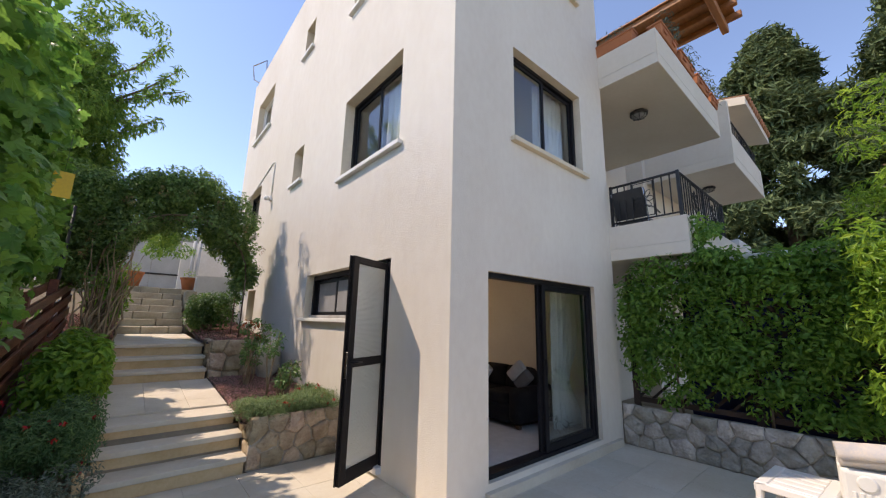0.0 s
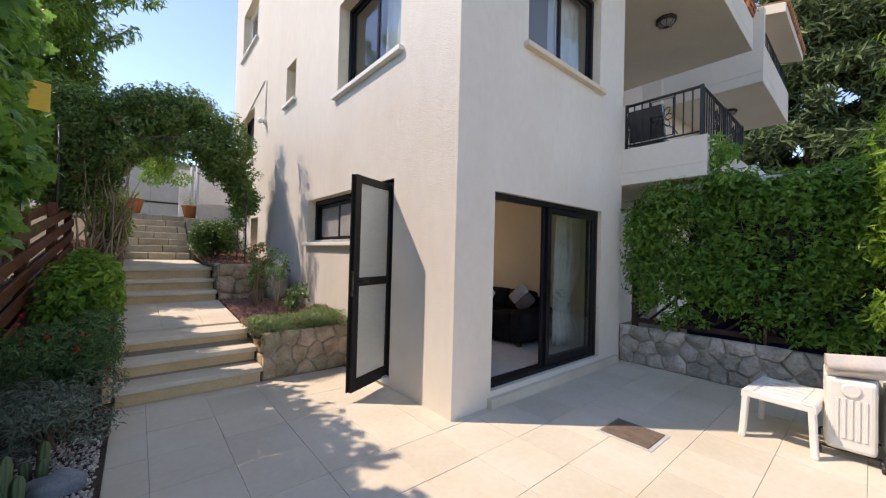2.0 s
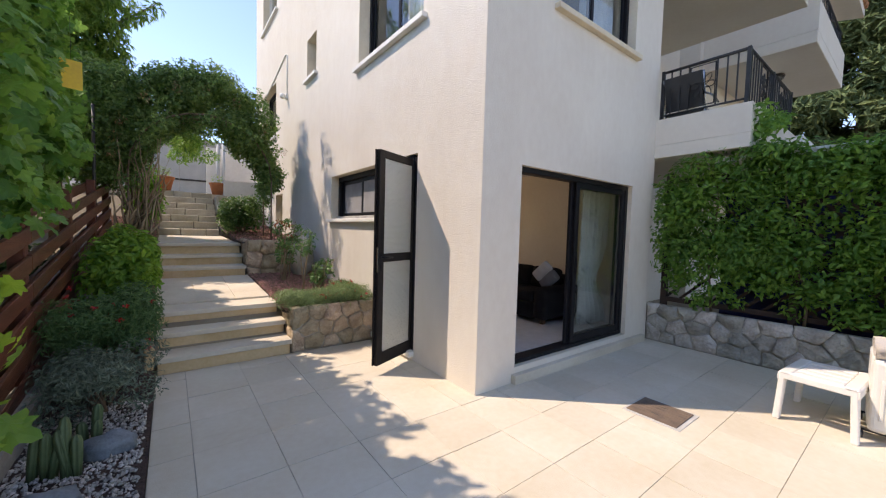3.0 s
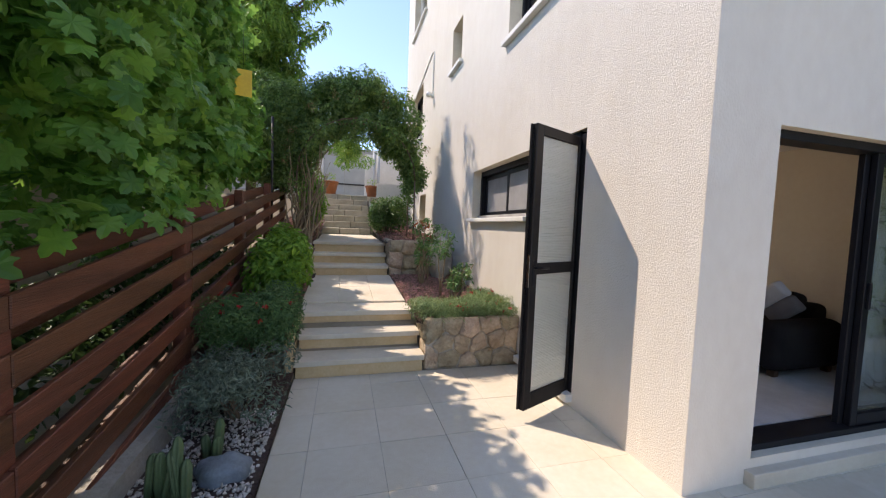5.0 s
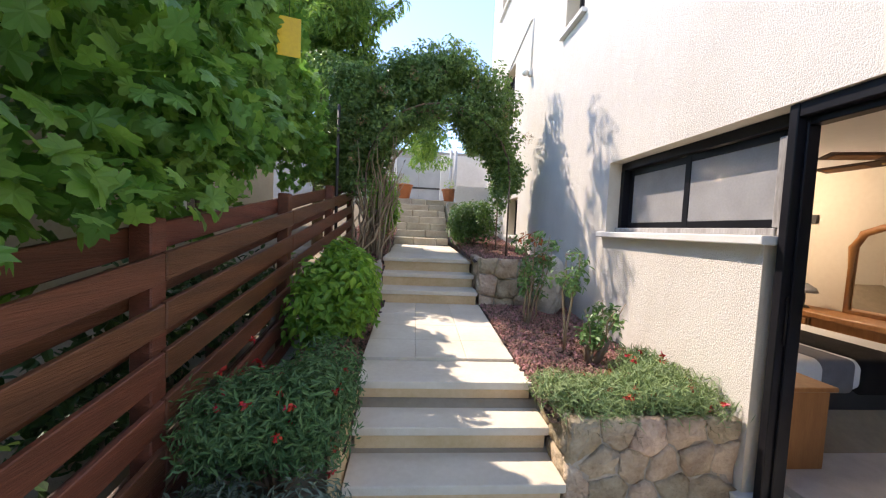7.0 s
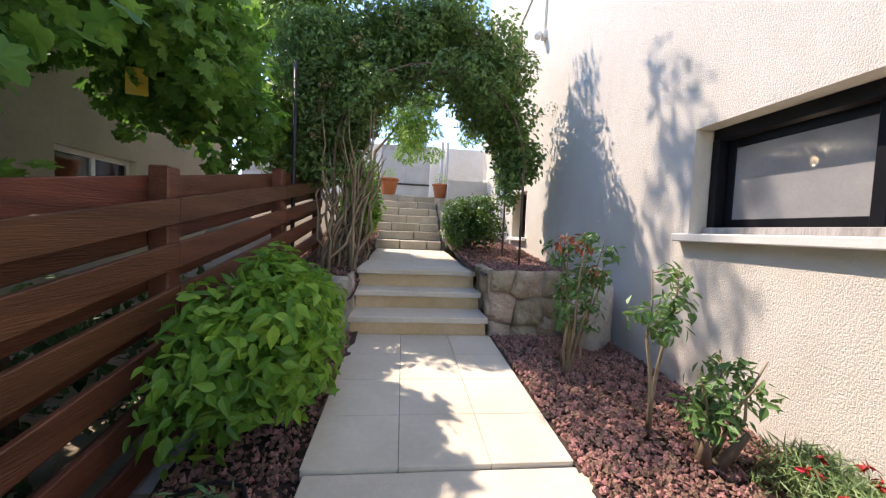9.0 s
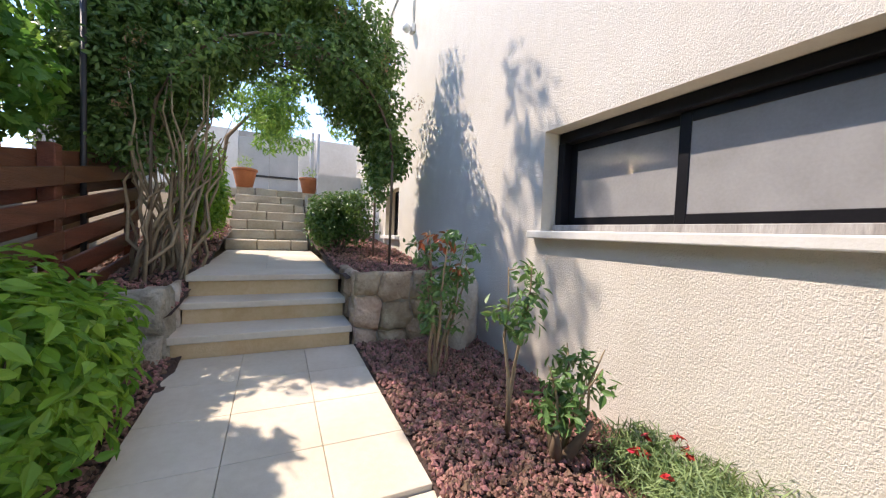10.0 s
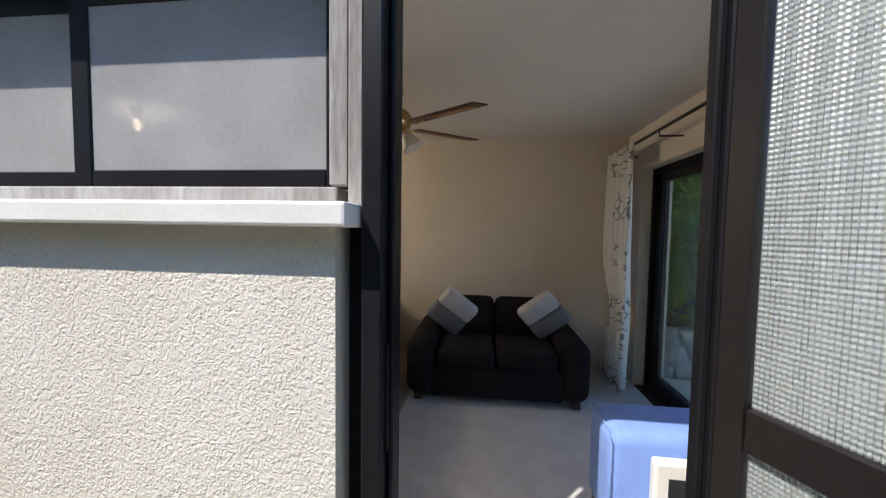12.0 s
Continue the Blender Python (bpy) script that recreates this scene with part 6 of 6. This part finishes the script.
def conifer(x, y, h, w, seed):
    r = random.Random(seed)
    bl, st = [], [([(x, y, -0.07), (x, y, h * 0.5), (x, y, h * 0.97)], [0.4, 0.25, 0.04])]
    for k in range(420):
        f = r.random() ** 0.85
        z = h * (0.04 + 0.95 * f)
        rad = w * (1 - 0.9 * f ** 1.5) * r.uniform(0.3, 1.0) ** 0.5 * (1 + 0.25 * math.sin(z * 2.1 + seed))
        a = r.uniform(0, 6.28)
        c = (x + rad * math.cos(a), y + rad * math.sin(a), z + 0.25 * rad)
        b = w * r.uniform(0.13, 0.21)
        bl.append((*c, b, b, b * 0.75))
        if k % 12 == 0:
            st.append(([(x, y, z - rad * 0.2), c], [0.03, 0.01]))
    plant("cypress_tree", (x, y, -0.07), "tall dark cypress with shaggy spreading sprays", "tree", bl, 55, 0.42, "slim", G_CONIFER, seed, st, -0.5, skin=0.9)
conifer(24.5, 2.6, 16.5, 4.0, 91)
conifer(25.5, -2.6, 17.0, 4.4, 92)
conifer(23.0, 6.5, 10.5, 2.4, 93)
conifer(27.0, -8.0, 15.0, 3.2, 94)
for b_ in BOXES:
    c_, s_ = math.cos(radians(b_[3])), math.sin(radians(b_[3]))
    bl = [(b_[0] + c_ * u, b_[1] + s_ * u - (0.08 if b_[3] == 0 else 0), b_[2] + 0.22 + R.uniform(-0.02, 0.08), 0.12, 0.12, 0.12) for u in (-0.2, 0.0, 0.2)]
    plant("trailing_plant", (b_[0], b_[1], b_[2] + 0.18), "trailing grey-green plant in a window box", "plant", bl, 260, 0.07, "slim", G_GREY, int(b_[0] * 10), droop=1.2)
for x, y, s in ((0.66, 12.35, 1.0), (1.82, 12.6, 0.9)):
    pot(x, y, 2.177, s)
    plant("pot_plant", (x, y, 2.177 + 0.36 * s), "small green plant in the terracotta pot", "plant", [(x, y, 2.177 + 0.48 * s, 0.15, 0.15, 0.12)], 300, 0.06, "slim", G_LIME, 3)


# ---- room behind the doors ----
M_SOFA = material("dark_sofa_cloth", (0.012, 0.011, 0.012), (0.02, 0.018, 0.018), rough=0.95, scale=6, fine=120, bump=0.3, bump_scale=200, spec=0.1)
M_CUSH = material("pale_grey_cushion", (0.5, 0.49, 0.5), (0.42, 0.41, 0.42), rough=0.9, scale=8, fine=120)
M_CUSHD = material("mid_grey_cushion", (0.16, 0.16, 0.18), (0.12, 0.12, 0.13), rough=0.9, scale=8, fine=120)
M_OAK = material("orange_oak", (0.42, 0.19, 0.06), (0.3, 0.12, 0.035), rough=0.45, scale=3, fine=30, stretch=(6, 6, 0.5))
M_BLADE = material("walnut_blade", (0.1, 0.045, 0.022), (0.06, 0.028, 0.015), rough=0.4, scale=3, fine=30)
M_BRASS = material("brass", (0.55, 0.4, 0.18), (0.42, 0.3, 0.13), rough=0.3, metal=1.0, scale=6, fine=60)
M_BLUECLOTH = material("pale_blue_cloth", (0.22, 0.34, 0.7), (0.17, 0.28, 0.6), rough=0.9, scale=6, fine=120, bump=0.2, bump_scale=160)
M_SHEET = material("white_bedding", (0.72, 0.72, 0.72), (0.62, 0.62, 0.63), rough=0.95, scale=3, fine=60, bump=0.2, bump_scale=30)
M_MIRROR = material("mirror", (0.85, 0.85, 0.85), (0.84, 0.84, 0.84), rough=0.02, metal=1.0)


def pad(bm, x0, x1, y0, y1, z0, z1, r, m=None):
    """A cushion with rounded edges."""
    soft_box(bm, x0, x1, y0, y1, z0, z1, r, m, 4)
    for f in bm.faces:
        f.smooth = True


sofa = thing("sofa", (0, -0.07, IN_Z), "black fabric two-seat sofa against the room wall", "sofa")
bm = bmesh.new(); pad(bm, 4.72, 5.55, 4.02, 5.0, 0.05, 0.28, 0.03); part("base", bm, M_SOFA, sofa)
bm = bmesh.new(); pad(bm, 5.33, 5.57, 3.98, 5.04, 0.2, 0.62, 0.06); part("back", bm, M_SOFA, sofa)
for a, b in ((3.83, 4.05), (4.97, 5.19)):
    bm = bmesh.new(); pad(bm, 4.69, 5.56, a, b, 0.05, 0.5, 0.09); part("arm", bm, M_SOFA, sofa)
for a, b in ((4.06, 4.51), (4.52, 4.96)):
    bm = bmesh.new(); pad(bm, 4.71, 5.36, a, b, 0.27, 0.42, 0.04); part("seat_cushion", bm, M_SOFA, sofa)
    bm = bmesh.new(); pad(bm, -0.1, 0.1, a, b, 0.0, 0.34, 0.06, pose(5.28, 0, 0.38, 0, 12, 0)); part("back_cushion", bm, M_SOFA, sofa)
for x in (4.78, 5.48):
    for y in (3.92, 5.1):
        bm = bmesh.new(); soft_box(bm, x - 0.03, x + 0.03, y - 0.03, y + 0.03, 0, 0.055, 0.004); part("foot", bm, M_BLADE, sofa)
for y, tilt in ((4.8, 40), (4.05, -40)):
    c = thing("scatter_cushion", pose(5.08, y, IN_Z + 0.62, tilt, -14, 0), "two-tone grey scatter cushion on the sofa", "cushion", "sofa cushions")
    bm = bmesh.new(); pad(bm, -0.05, 0.05, -0.16, 0.16, 0.0, 0.16, 0.03); part("pale_half", bm, M_CUSH, c)
    bm = bmesh.new(); pad(bm, -0.05, 0.05, -0.16, 0.16, -0.16, 0.001, 0.03); part("dark_half", bm, M_CUSHD, c)

fan = thing("ceiling_fan", (4.05, 5.06, 2.23), "brass ceiling fan with brown cane-inlaid blades", "ceiling fan")
bm = bmesh.new(); lathe(bm, [(0.06, 0), (0.06, -0.04), (0.02, -0.06), (0.018, -0.12), (0.09, -0.14), (0.11, -0.17), (0.1, -0.22), (0.05, -0.25)], 20); part("motor", bm, M_BRASS, fan)
for k in range(5):
    a = radians(72 * k - 53)
    m = Matrix.Rotation(a, 4, "Z") @ Matrix.Rotation(radians(10), 4, "X")
    bm = bmesh.new(); soft_box(bm, 0.16, 0.57, -0.06, 0.06, -0.212, -0.204, 0.003, m); b_ = part("blade", bm, M_BLADE, fan)
    bm = bmesh.new(); soft_box(bm, 0.28, 0.53, -0.035, 0.035, -0.2165, -0.2125, 0.001, m); part("cane_inlay", bm, M_OAK, b_)
    bm = bmesh.new(); tube(bm, [m @ Vector((0.08, 0, -0.2)), m @ Vector((0.13, 0.02, -0.215)), m @ Vector((0.2, 0, -0.212))], 0.008, 6); part("blade_iron", bm, M_BRASS, fan)
for k in range(3):
    a = radians(120 * k + 30)
    bm = bmesh.new(); lathe(bm, [(0.02, 0), (0.035, -0.03), (0.055, -0.08), (0.06, -0.1)], 12)
    bm.transform(Matrix.Rotation(a, 4, "Z") @ pose(0.07, 0, -0.25, 0, -30, 0)); part("shade", bm, M_WHITEPL, fan)
bm = bmesh.new(); tube(bm, [(0, 0, -0.02), (0, 0, 0.09)], 0.016, 8); part("down_rod", bm, M_BRASS, fan)
bm = bmesh.new(); tube(bm, [(0.02, 0.02, -0.25), (0.02, 0.02, -0.62)], 0.0025, 5); tube(bm, [(0.02, 0.02, -0.62), (0.02, 0.02, -0.65)], 0.008, 6); part("pull_chain", bm, M_BRASS, fan)

bm = bmesh.new(); tube(bm, [(3.15, 3.4, 2.14), (5.57, 3.4, 2.14)], 0.011, 8)
rod = thing("curtain_rod", (0, 0, 0), "black metal curtain rod over the sliding door", "curtain rod")
part("rod", bm, M_IRON, rod)
for x in (3.3, 4.68, 5.4):
    bm = bmesh.new(); tube(bm, [(x, 3.25, 2.1), (x, 3.4, 2.1), (x, 3.4, 2.14)], 0.007, 6); part("bracket", bm, M_IRON, rod)
MC = Matrix(((1, 0, 0, 0), (0, 1, 0, 3.44), (0, 0, 1, 0), (0, 0, 0, 1)))
curtain(4.98, 5.57, 0.2, 2.13, 0.0, MC, M_FLORAL, "white curtain with black line flowers, tied at the side", 5, 0.045, 0.78)
curtain(3.12, 3.42, 0.2, 2.13, 0.0, MC, M_FLORAL, "white curtain with black line flowers beside the door", 4, 0.045)

ac = thing("armchair", (0, 0, IN_Z), "pale blue upholstered chair with a white side frame", "armchair")
bm = bmesh.new(); pad(bm, 3.5, 3.8, 3.5, 4.04, 0.1, 0.52, 0.05)
for v in bm.verts:
    v.co.z += 0.03 * math.sin((v.co.y - 3.5) / 0.54 * math.pi) * (v.co.z > 0.3)
part("seat", bm, M_BLUECLOTH, ac)
bm = bmesh.new(); soft_box(bm, 3.452, 3.498, 3.6, 3.9, 0.04, 0.46, 0.015, None, 3); side = part("side_panel", bm, M_WHITEPL, ac, "white moulded side panel")
# Dark plate laid on the white panel paints the shade of a recess.
bm = bmesh.new(); soft_box(bm, 3.447, 3.4515, 3.65, 3.85, 0.14, 0.4, 0.002); part("recess", bm, M_DARKPL_SHADE, side)
for yy in (3.51, 4.03):
    bm = bmesh.new(); tube(bm, [(3.51, yy, 0.14), (3.51, yy, 0.48), (3.56, yy, 0.515), (3.78, yy, 0.515)], 0.005, 6); part("piping", bm, M_BLUECLOTH, ac)
for xx, yy in ((3.54, 3.54), (3.54, 4.0), (3.76, 3.54), (3.76, 4.0)):
    bm = bmesh.new(); soft_box(bm, xx - 0.02, xx + 0.02, yy - 0.02, yy + 0.02, 0, 0.105, 0.004); part("leg", bm, M_DARKPL_SHADE, ac)

bedt = thing("bed", (0, 0, IN_Z), "made bed with white cover and black runner", "bed")
bm = bmesh.new(); soft_box(bm, 3.1, 4.95, 5.35, 6.75, 0.06, 0.3, 0.01); part("base", bm, M_DARKPL_SHADE, bedt)
bm = bmesh.new(); pad(bm, 3.1, 4.97, 5.33, 6.77, 0.3, 0.52, 0.06); part("mattress", bm, M_SHEET, bedt)
bm = bmesh.new(); pad(bm, 4.1, 4.6, 5.315, 6.785, 0.27, 0.535, 0.05); part("runner", bm, M_SOFA, bedt, "black quilted runner")
bm = bmesh.new(); pad(bm, 3.8, 4.09, 5.32, 6.78, 0.28, 0.53, 0.05); part("grey_band", bm, M_CUSHD, bedt)
for y in (5.5, 6.15):
    bm = bmesh.new(); pad(bm, 3.14, 3.5, y, y + 0.5, 0.521, 0.64, 0.05); part("pillow", bm, M_SHEET, bedt)
ns = thing("nightstand", (0, 0, IN_Z), "orange oak nightstand beside the door", "nightstand")
bm = bmesh.new(); soft_box(bm, 3.1, 3.42, 4.96, 5.28, 0.0, 0.47, 0.006); part("body", bm, M_OAK, ns)
bm = bmesh.new(); soft_box(bm, 3.08, 3.45, 4.94, 5.3, 0.471, 0.5, 0.006); part("top", bm, M_OAK, ns)
for z in (0.06, 0.26):
    bm = bmesh.new(); soft_box(bm, 3.421, 3.435, 4.98, 5.26, z, z + 0.18, 0.004); d_ = part("drawer", bm, M_OAK, ns)
    bm = bmesh.new(); tube(bm, [(3.435, 5.12, z + 0.09), (3.455, 5.12, z + 0.09)], 0.012, 8); part("knob", bm, M_BRASS, d_)
dr = thing("dressing_table", (0, 0, IN_Z), "brown wooden dressing table with an arched mirror", "dressing table")
bm = bmesh.new(); soft_box(bm, 5.13, 5.58, 5.45, 6.95, 0.56, 0.62, 0.008); part("top", bm, M_OAK, dr)
for a, b in ((5.47, 5.85), (6.55, 6.93)):
    bm = bmesh.new(); soft_box(bm, 5.15, 5.57, a, b, 0.0, 0.559, 0.006); p_ = part("pedestal", bm, M_OAK, dr)
    for z in (0.05, 0.22, 0.39):
        bm = bmesh.new(); soft_box(bm, 5.135, 5.149, a + 0.02, b - 0.02, z, z + 0.15, 0.004); part("drawer", bm, M_OAK, p_)
bm = bmesh.new(); soft_box(bm, 5.17, 5.57, 5.851, 6.549, 0.43, 0.559, 0.006); part("middle_drawer", bm, M_OAK, dr)
prof = [(5.72, 0.63), (5.72, 1.32), (5.8, 1.46), (5.95, 1.52), (6.3, 1.52), (6.45, 1.46), (6.53, 1.32), (6.53, 0.63), (5.72, 0.63)]
bm = bmesh.new(); tube(bm, [(5.55, y, z) for y, z in prof], 0.035, 8); part("mirror_frame", bm, M_OAK, dr)
bm = bmesh.new(); bm.faces.new([bm.verts.new((5.56, y, z)) for y, z in prof[:-1]]); part("mirror", bm, M_MIRROR, dr)
tlamp = thing("table_lamp", (5.36, 6.8, IN_Z + 0.62), "small leaded-glass table lamp on the dressing table", "lamp")
bm = bmesh.new(); lathe(bm, [(0.06, 0), (0.05, 0.015), (0.015, 0.03), (0.02, 0.1), (0.012, 0.2)], 12); part("base", bm, M_IRON, tlamp)
bm = bmesh.new(); lathe(bm, [(0.12, 0.17), (0.1, 0.22), (0.03, 0.27)], 16); part("shade", bm, M_FROST, tlamp)
bm = bmesh.new(); soft_box(bm, 5.57, 5.6, 6.92, 7.08, 1.72, 1.82, 0.004)
solid("wall_vent", bm, M_DARKPL_SHADE, "small dark vent on the room wall", "vent")

# the lit bulb that shows through the window
pend = thing("pendant_lamp", (4.6, 7.2, 2.32), "bare warm bulb hanging from the ceiling", "lamp")
bm = bmesh.new(); tube(bm, [(0, 0, 0), (0, 0, -0.06)], 0.012, 6); part("cord", bm, M_DARKPL_SHADE, pend)
M_BULB = bpy.data.materials.new("lit_bulb"); M_BULB.use_nodes = True
_bs = M_BULB.node_tree.nodes["Principled BSDF"]
_bs.inputs["Emission Color"].default_value, _bs.inputs["Emission Strength"].default_value = (1, 0.7, 0.38, 1), 12.0
bm = bmesh.new(); lathe(bm, [(0.012, -0.06), (0.03, -0.09), (0.032, -0.12), (0.015, -0.145)], 14); part("bulb", bm, M_BULB, pend)
bl_ = new("bulb_light", bpy.data.lights.new("bulb_light", "POINT"))
bl_.data.energy, bl_.data.color, bl_.data.shadow_soft_size = 13.0, (1.0, 0.86, 0.68), 0.04
bl_.location = (4.6, 7.2, 2.1)


# ---- patio things ----
M_DRAIN = material("rusty_cover", (0.2, 0.14, 0.1), (0.12, 0.09, 0.07), rough=0.8, scale=12, fine=80, bump=0.5, bump_scale=120)
M_CEM = material("pale_cement", (0.55, 0.54, 0.5), (0.45, 0.43, 0.4), rough=0.9, scale=8, fine=60)
dc = thing("drain_cover", (3.82, 1.98, 0.0), "brown cast drain cover with a cement rim", "drain cover")
bm = bmesh.new(); soft_box(bm, -0.19, 0.19, -0.21, 0.2, 0.0, 0.005, 0.002); part("rim", bm, M_CEM, dc, "pale cement rim")
bm = bmesh.new(); soft_box(bm, -0.165, 0.165, -0.18, 0.18, 0.0051, 0.012, 0.002); part("plate", bm, M_DRAIN, dc)
for k in range(2):
    bm = bmesh.new(); tube(bm, [(-0.08 + 0.16 * k, -0.03, 0.012), (-0.08 + 0.16 * k, 0.03, 0.012)], 0.004, 6); part("grip", bm, M_DARKPL_SHADE, dc)
for i in range(7):
    bm = bmesh.new(); soft_box(bm, -0.15 + 0.045 * i, -0.128 + 0.045 * i, -0.165, 0.165, 0.0121, 0.0145, 0.001); part("rib", bm, M_DRAIN, dc)
d2 = thing("floor_drain", (1.72, 1.92, 0.0), "small brown floor drain grid", "drain cover")
bm = bmesh.new(); soft_box(bm, -0.07, 0.07, -0.07, 0.07, 0.0, 0.006, 0.002); part("plate", bm, M_DRAIN, d2)

st = thing("stool", pose(4.76, 1.2, 0, 0, 0, -4), "white plastic garden stool with a slatted top", "stool")
for k in range(5):
    bm = bmesh.new(); soft_box(bm, -0.26 + 0.104 * k + 0.018, -0.26 + 0.104 * (k + 1) - 0.004, -0.13, 0.13, 0.355, 0.375, 0.005); part("slat", bm, M_WHITEPL, st)
for s in (-1, 1):
    bm = bmesh.new(); soft_box(bm, -0.28, 0.28, s * 0.17 - 0.04, s * 0.17 + 0.04, 0.35, 0.376, 0.01); soft_box(bm, -0.28, 0.28, s * 0.207 - 0.006, s * 0.207 + 0.006, 0.31, 0.36, 0.004)
    part("edge", bm, M_WHITEPL, st)
    bm = bmesh.new(); soft_box(bm, s * 0.262 - 0.018, s * 0.262 + 0.018, -0.2, 0.2, 0.32, 0.372, 0.006); part("end", bm, M_WHITEPL, st)
for sx in (-1, 1):
    for sy in (-1, 1):
        bm = bmesh.new(); soft_box(bm, -0.035, 0.035, -0.02, 0.02, 0, 0.36, 0.008)
        for v in bm.verts:
            f = 1 - v.co.z / 0.36
            v.co.x = v.co.x * (1 - 0.35 * f) + sx * (0.245 + 0.02 * f); v.co.y = v.co.y + sy * (0.185 + 0.02 * f)
        part("leg", bm, M_WHITEPL, st)


def oil_heater(x, y, turn, h, label, panel):
    o = thing("oil_heater", pose(x, y, 0, 0, 0, turn), label, "heater", "oil heaters")
    for k in range(7):
        bm = bmesh.new()
        soft_box(bm, -0.028, 0.022, -0.13, 0.13, 0.08, h, 0.018, Matrix.Translation((0.06 * k - 0.02, 0, 0)), 3)
        part("fin", bm, M_HEATER, o)
    bm = bmesh.new(); soft_box(bm, -0.13, -0.05, -0.125, 0.125, 0.07, h - 0.005, 0.03, None, 3); body = part("front_panel", bm, M_HEATER, o)
    if panel:
        bm = bmesh.new(); soft_box(bm, -0.136, -0.128, -0.08, 0.08, h - 0.2, h - 0.08, 0.003); part("switch_panel", bm, M_DARKPL_SHADE, body)
        bm = bmesh.new(); lathe(bm, [(0.035, 0), (0.035, 0.012), (0.025, 0.02)], 20); bm.transform(pose(-0.13, 0, h - 0.27, 0, -90, 0)); part("dial", bm, M_TERRA, body, "orange-rimmed thermostat dial")
        bm = bmesh.new(); lathe(bm, [(0.02, 0.0), (0.02, 0.025), (0.01, 0.028)], 14); bm.transform(pose(-0.131, 0, h - 0.27, 0, -90, 0)); part("knob", bm, M_DARKPL_SHADE, body)
        # No slots are cut; raised dark strips give the shade inside vent slits.
        for k in range(9):
            bm = bmesh.new(); soft_box(bm, -0.134, -0.129, -0.06 + 0.013 * k, -0.054 + 0.013 * k, 0.14, 0.19, 0.001); part("vent_slot", bm, M_DARKPL_SHADE, body)
    else:
        for k in range(5):
            bm = bmesh.new(); soft_box(bm, -0.139, -0.129, -0.08 + 0.034 * k, -0.058 + 0.034 * k, 0.16, h - 0.14, 0.004); part("groove_rib", bm, M_HEATER, body)
        bm = bmesh.new(); lathe(bm, [(0.05, 0), (0.05, 0.01), (0.04, 0.014)], 20); bm.transform(pose(-0.128, 0, h - 0.08, 0, -90, 0)); part("boss", bm, M_HEATER, body)
    for sx in (-0.08, 0.32):
        bm = bmesh.new(); tube(bm, [(sx, -0.15, 0.06), (sx, 0.15, 0.06)], 0.008, 6); ax = part("axle", bm, M_DARKPL_SHADE, o)
        for sy in (-0.15, 0.15):
            bm = bmesh.new(); lathe(bm, [(0.012, -0.012), (0.028, -0.01), (0.028, 0.01), (0.012, 0.012)], 12); bm.transform(pose(sx, sy, 0.028, 90, 0, 0)); part("wheel", bm, M_DARKPL_SHADE, ax)
    return o


oil_heater(4.75, 0.86, 4, 0.58, "white oil-filled radiator standing on castors", False)
oil_heater(4.7, 0.56, 6, 0.56, "white oil-filled radiator with dark switch panel", True)
M_RUG = material("blue_grey_rug", (0.42, 0.42, 0.45), (0.6, 0.53, 0.44), rough=0.95, scale=14, fine=120, bump=0.4, bump_scale=200)
bm = bmesh.new()
pts, turns = [], 2.6
prof = [((0.03 + 0.016 * a / 6.28 * 1.6) * math.cos(a), (0.03 + 0.016 * a / 6.28 * 1.6) * math.sin(a)) for a in [k * 0.35 for k in range(int(turns * 6.28 / 0.35))]]
la = [bm.verts.new((x, -0.26, z)) for x, z in prof]; lb = [bm.verts.new((x, 0.26, z)) for x, z in prof]
for i in range(len(prof) - 1):
    bm.faces.new((la[i], la[i + 1], lb[i + 1], lb[i])).smooth = True
rug = solid("rolled_rug", bm, M_RUG, "rolled blue-grey patterned rug lying across the heaters", "rug")
rug.matrix_basis = pose(4.72, 0.72, 0.665, -6, 0, 10)
mod = rug.modifiers.new("pile", "SOLIDIFY"); mod.thickness = 0.009

# ---- patio tiles ----
patio = thing("patio", (0, 0, 0), "cream square concrete patio tiles with dark joints", "paving", kind="structure")
bm = bmesh.new(); box(bm, 0.66, 5.9, -3.6, 4.88, -0.06, -0.005)
part("joint_bed", bm, M_CONC, patio)
TS = 0.432
tile = {}
def tile_mesh(w, d):
    key = (round(w, 3), round(d, 3))
    if key not in tile:
        b = bmesh.new(); soft_box(b, 0.0012, w - 0.0012, 0.0012, d - 0.0012, -0.04, 0, 0.0014)
        tile[key] = mesh_of("tile", b, M_TILE)
    return tile[key]
cols = [0.66, 0.872] + [0.872 + TS * k for k in range(1, 12)] + [5.87]
rows = [4.87, 4.66] + [4.66 - TS * k for k in range(1, 19)]
for j in range(len(rows) - 1):
    for i in range(len(cols) - 1):
        if cols[i] >= XF - 0.05 and rows[j + 1] >= YC + 0.05:
            continue
        ob = shared("tile", tile_mesh(cols[i + 1] - cols[i], rows[j] - rows[j + 1]), patio, pose(cols[i], rows[j + 1], random.uniform(-0.0015, 0.0015), random.uniform(-0.15, 0.15), random.uniform(-0.15, 0.15), 0))
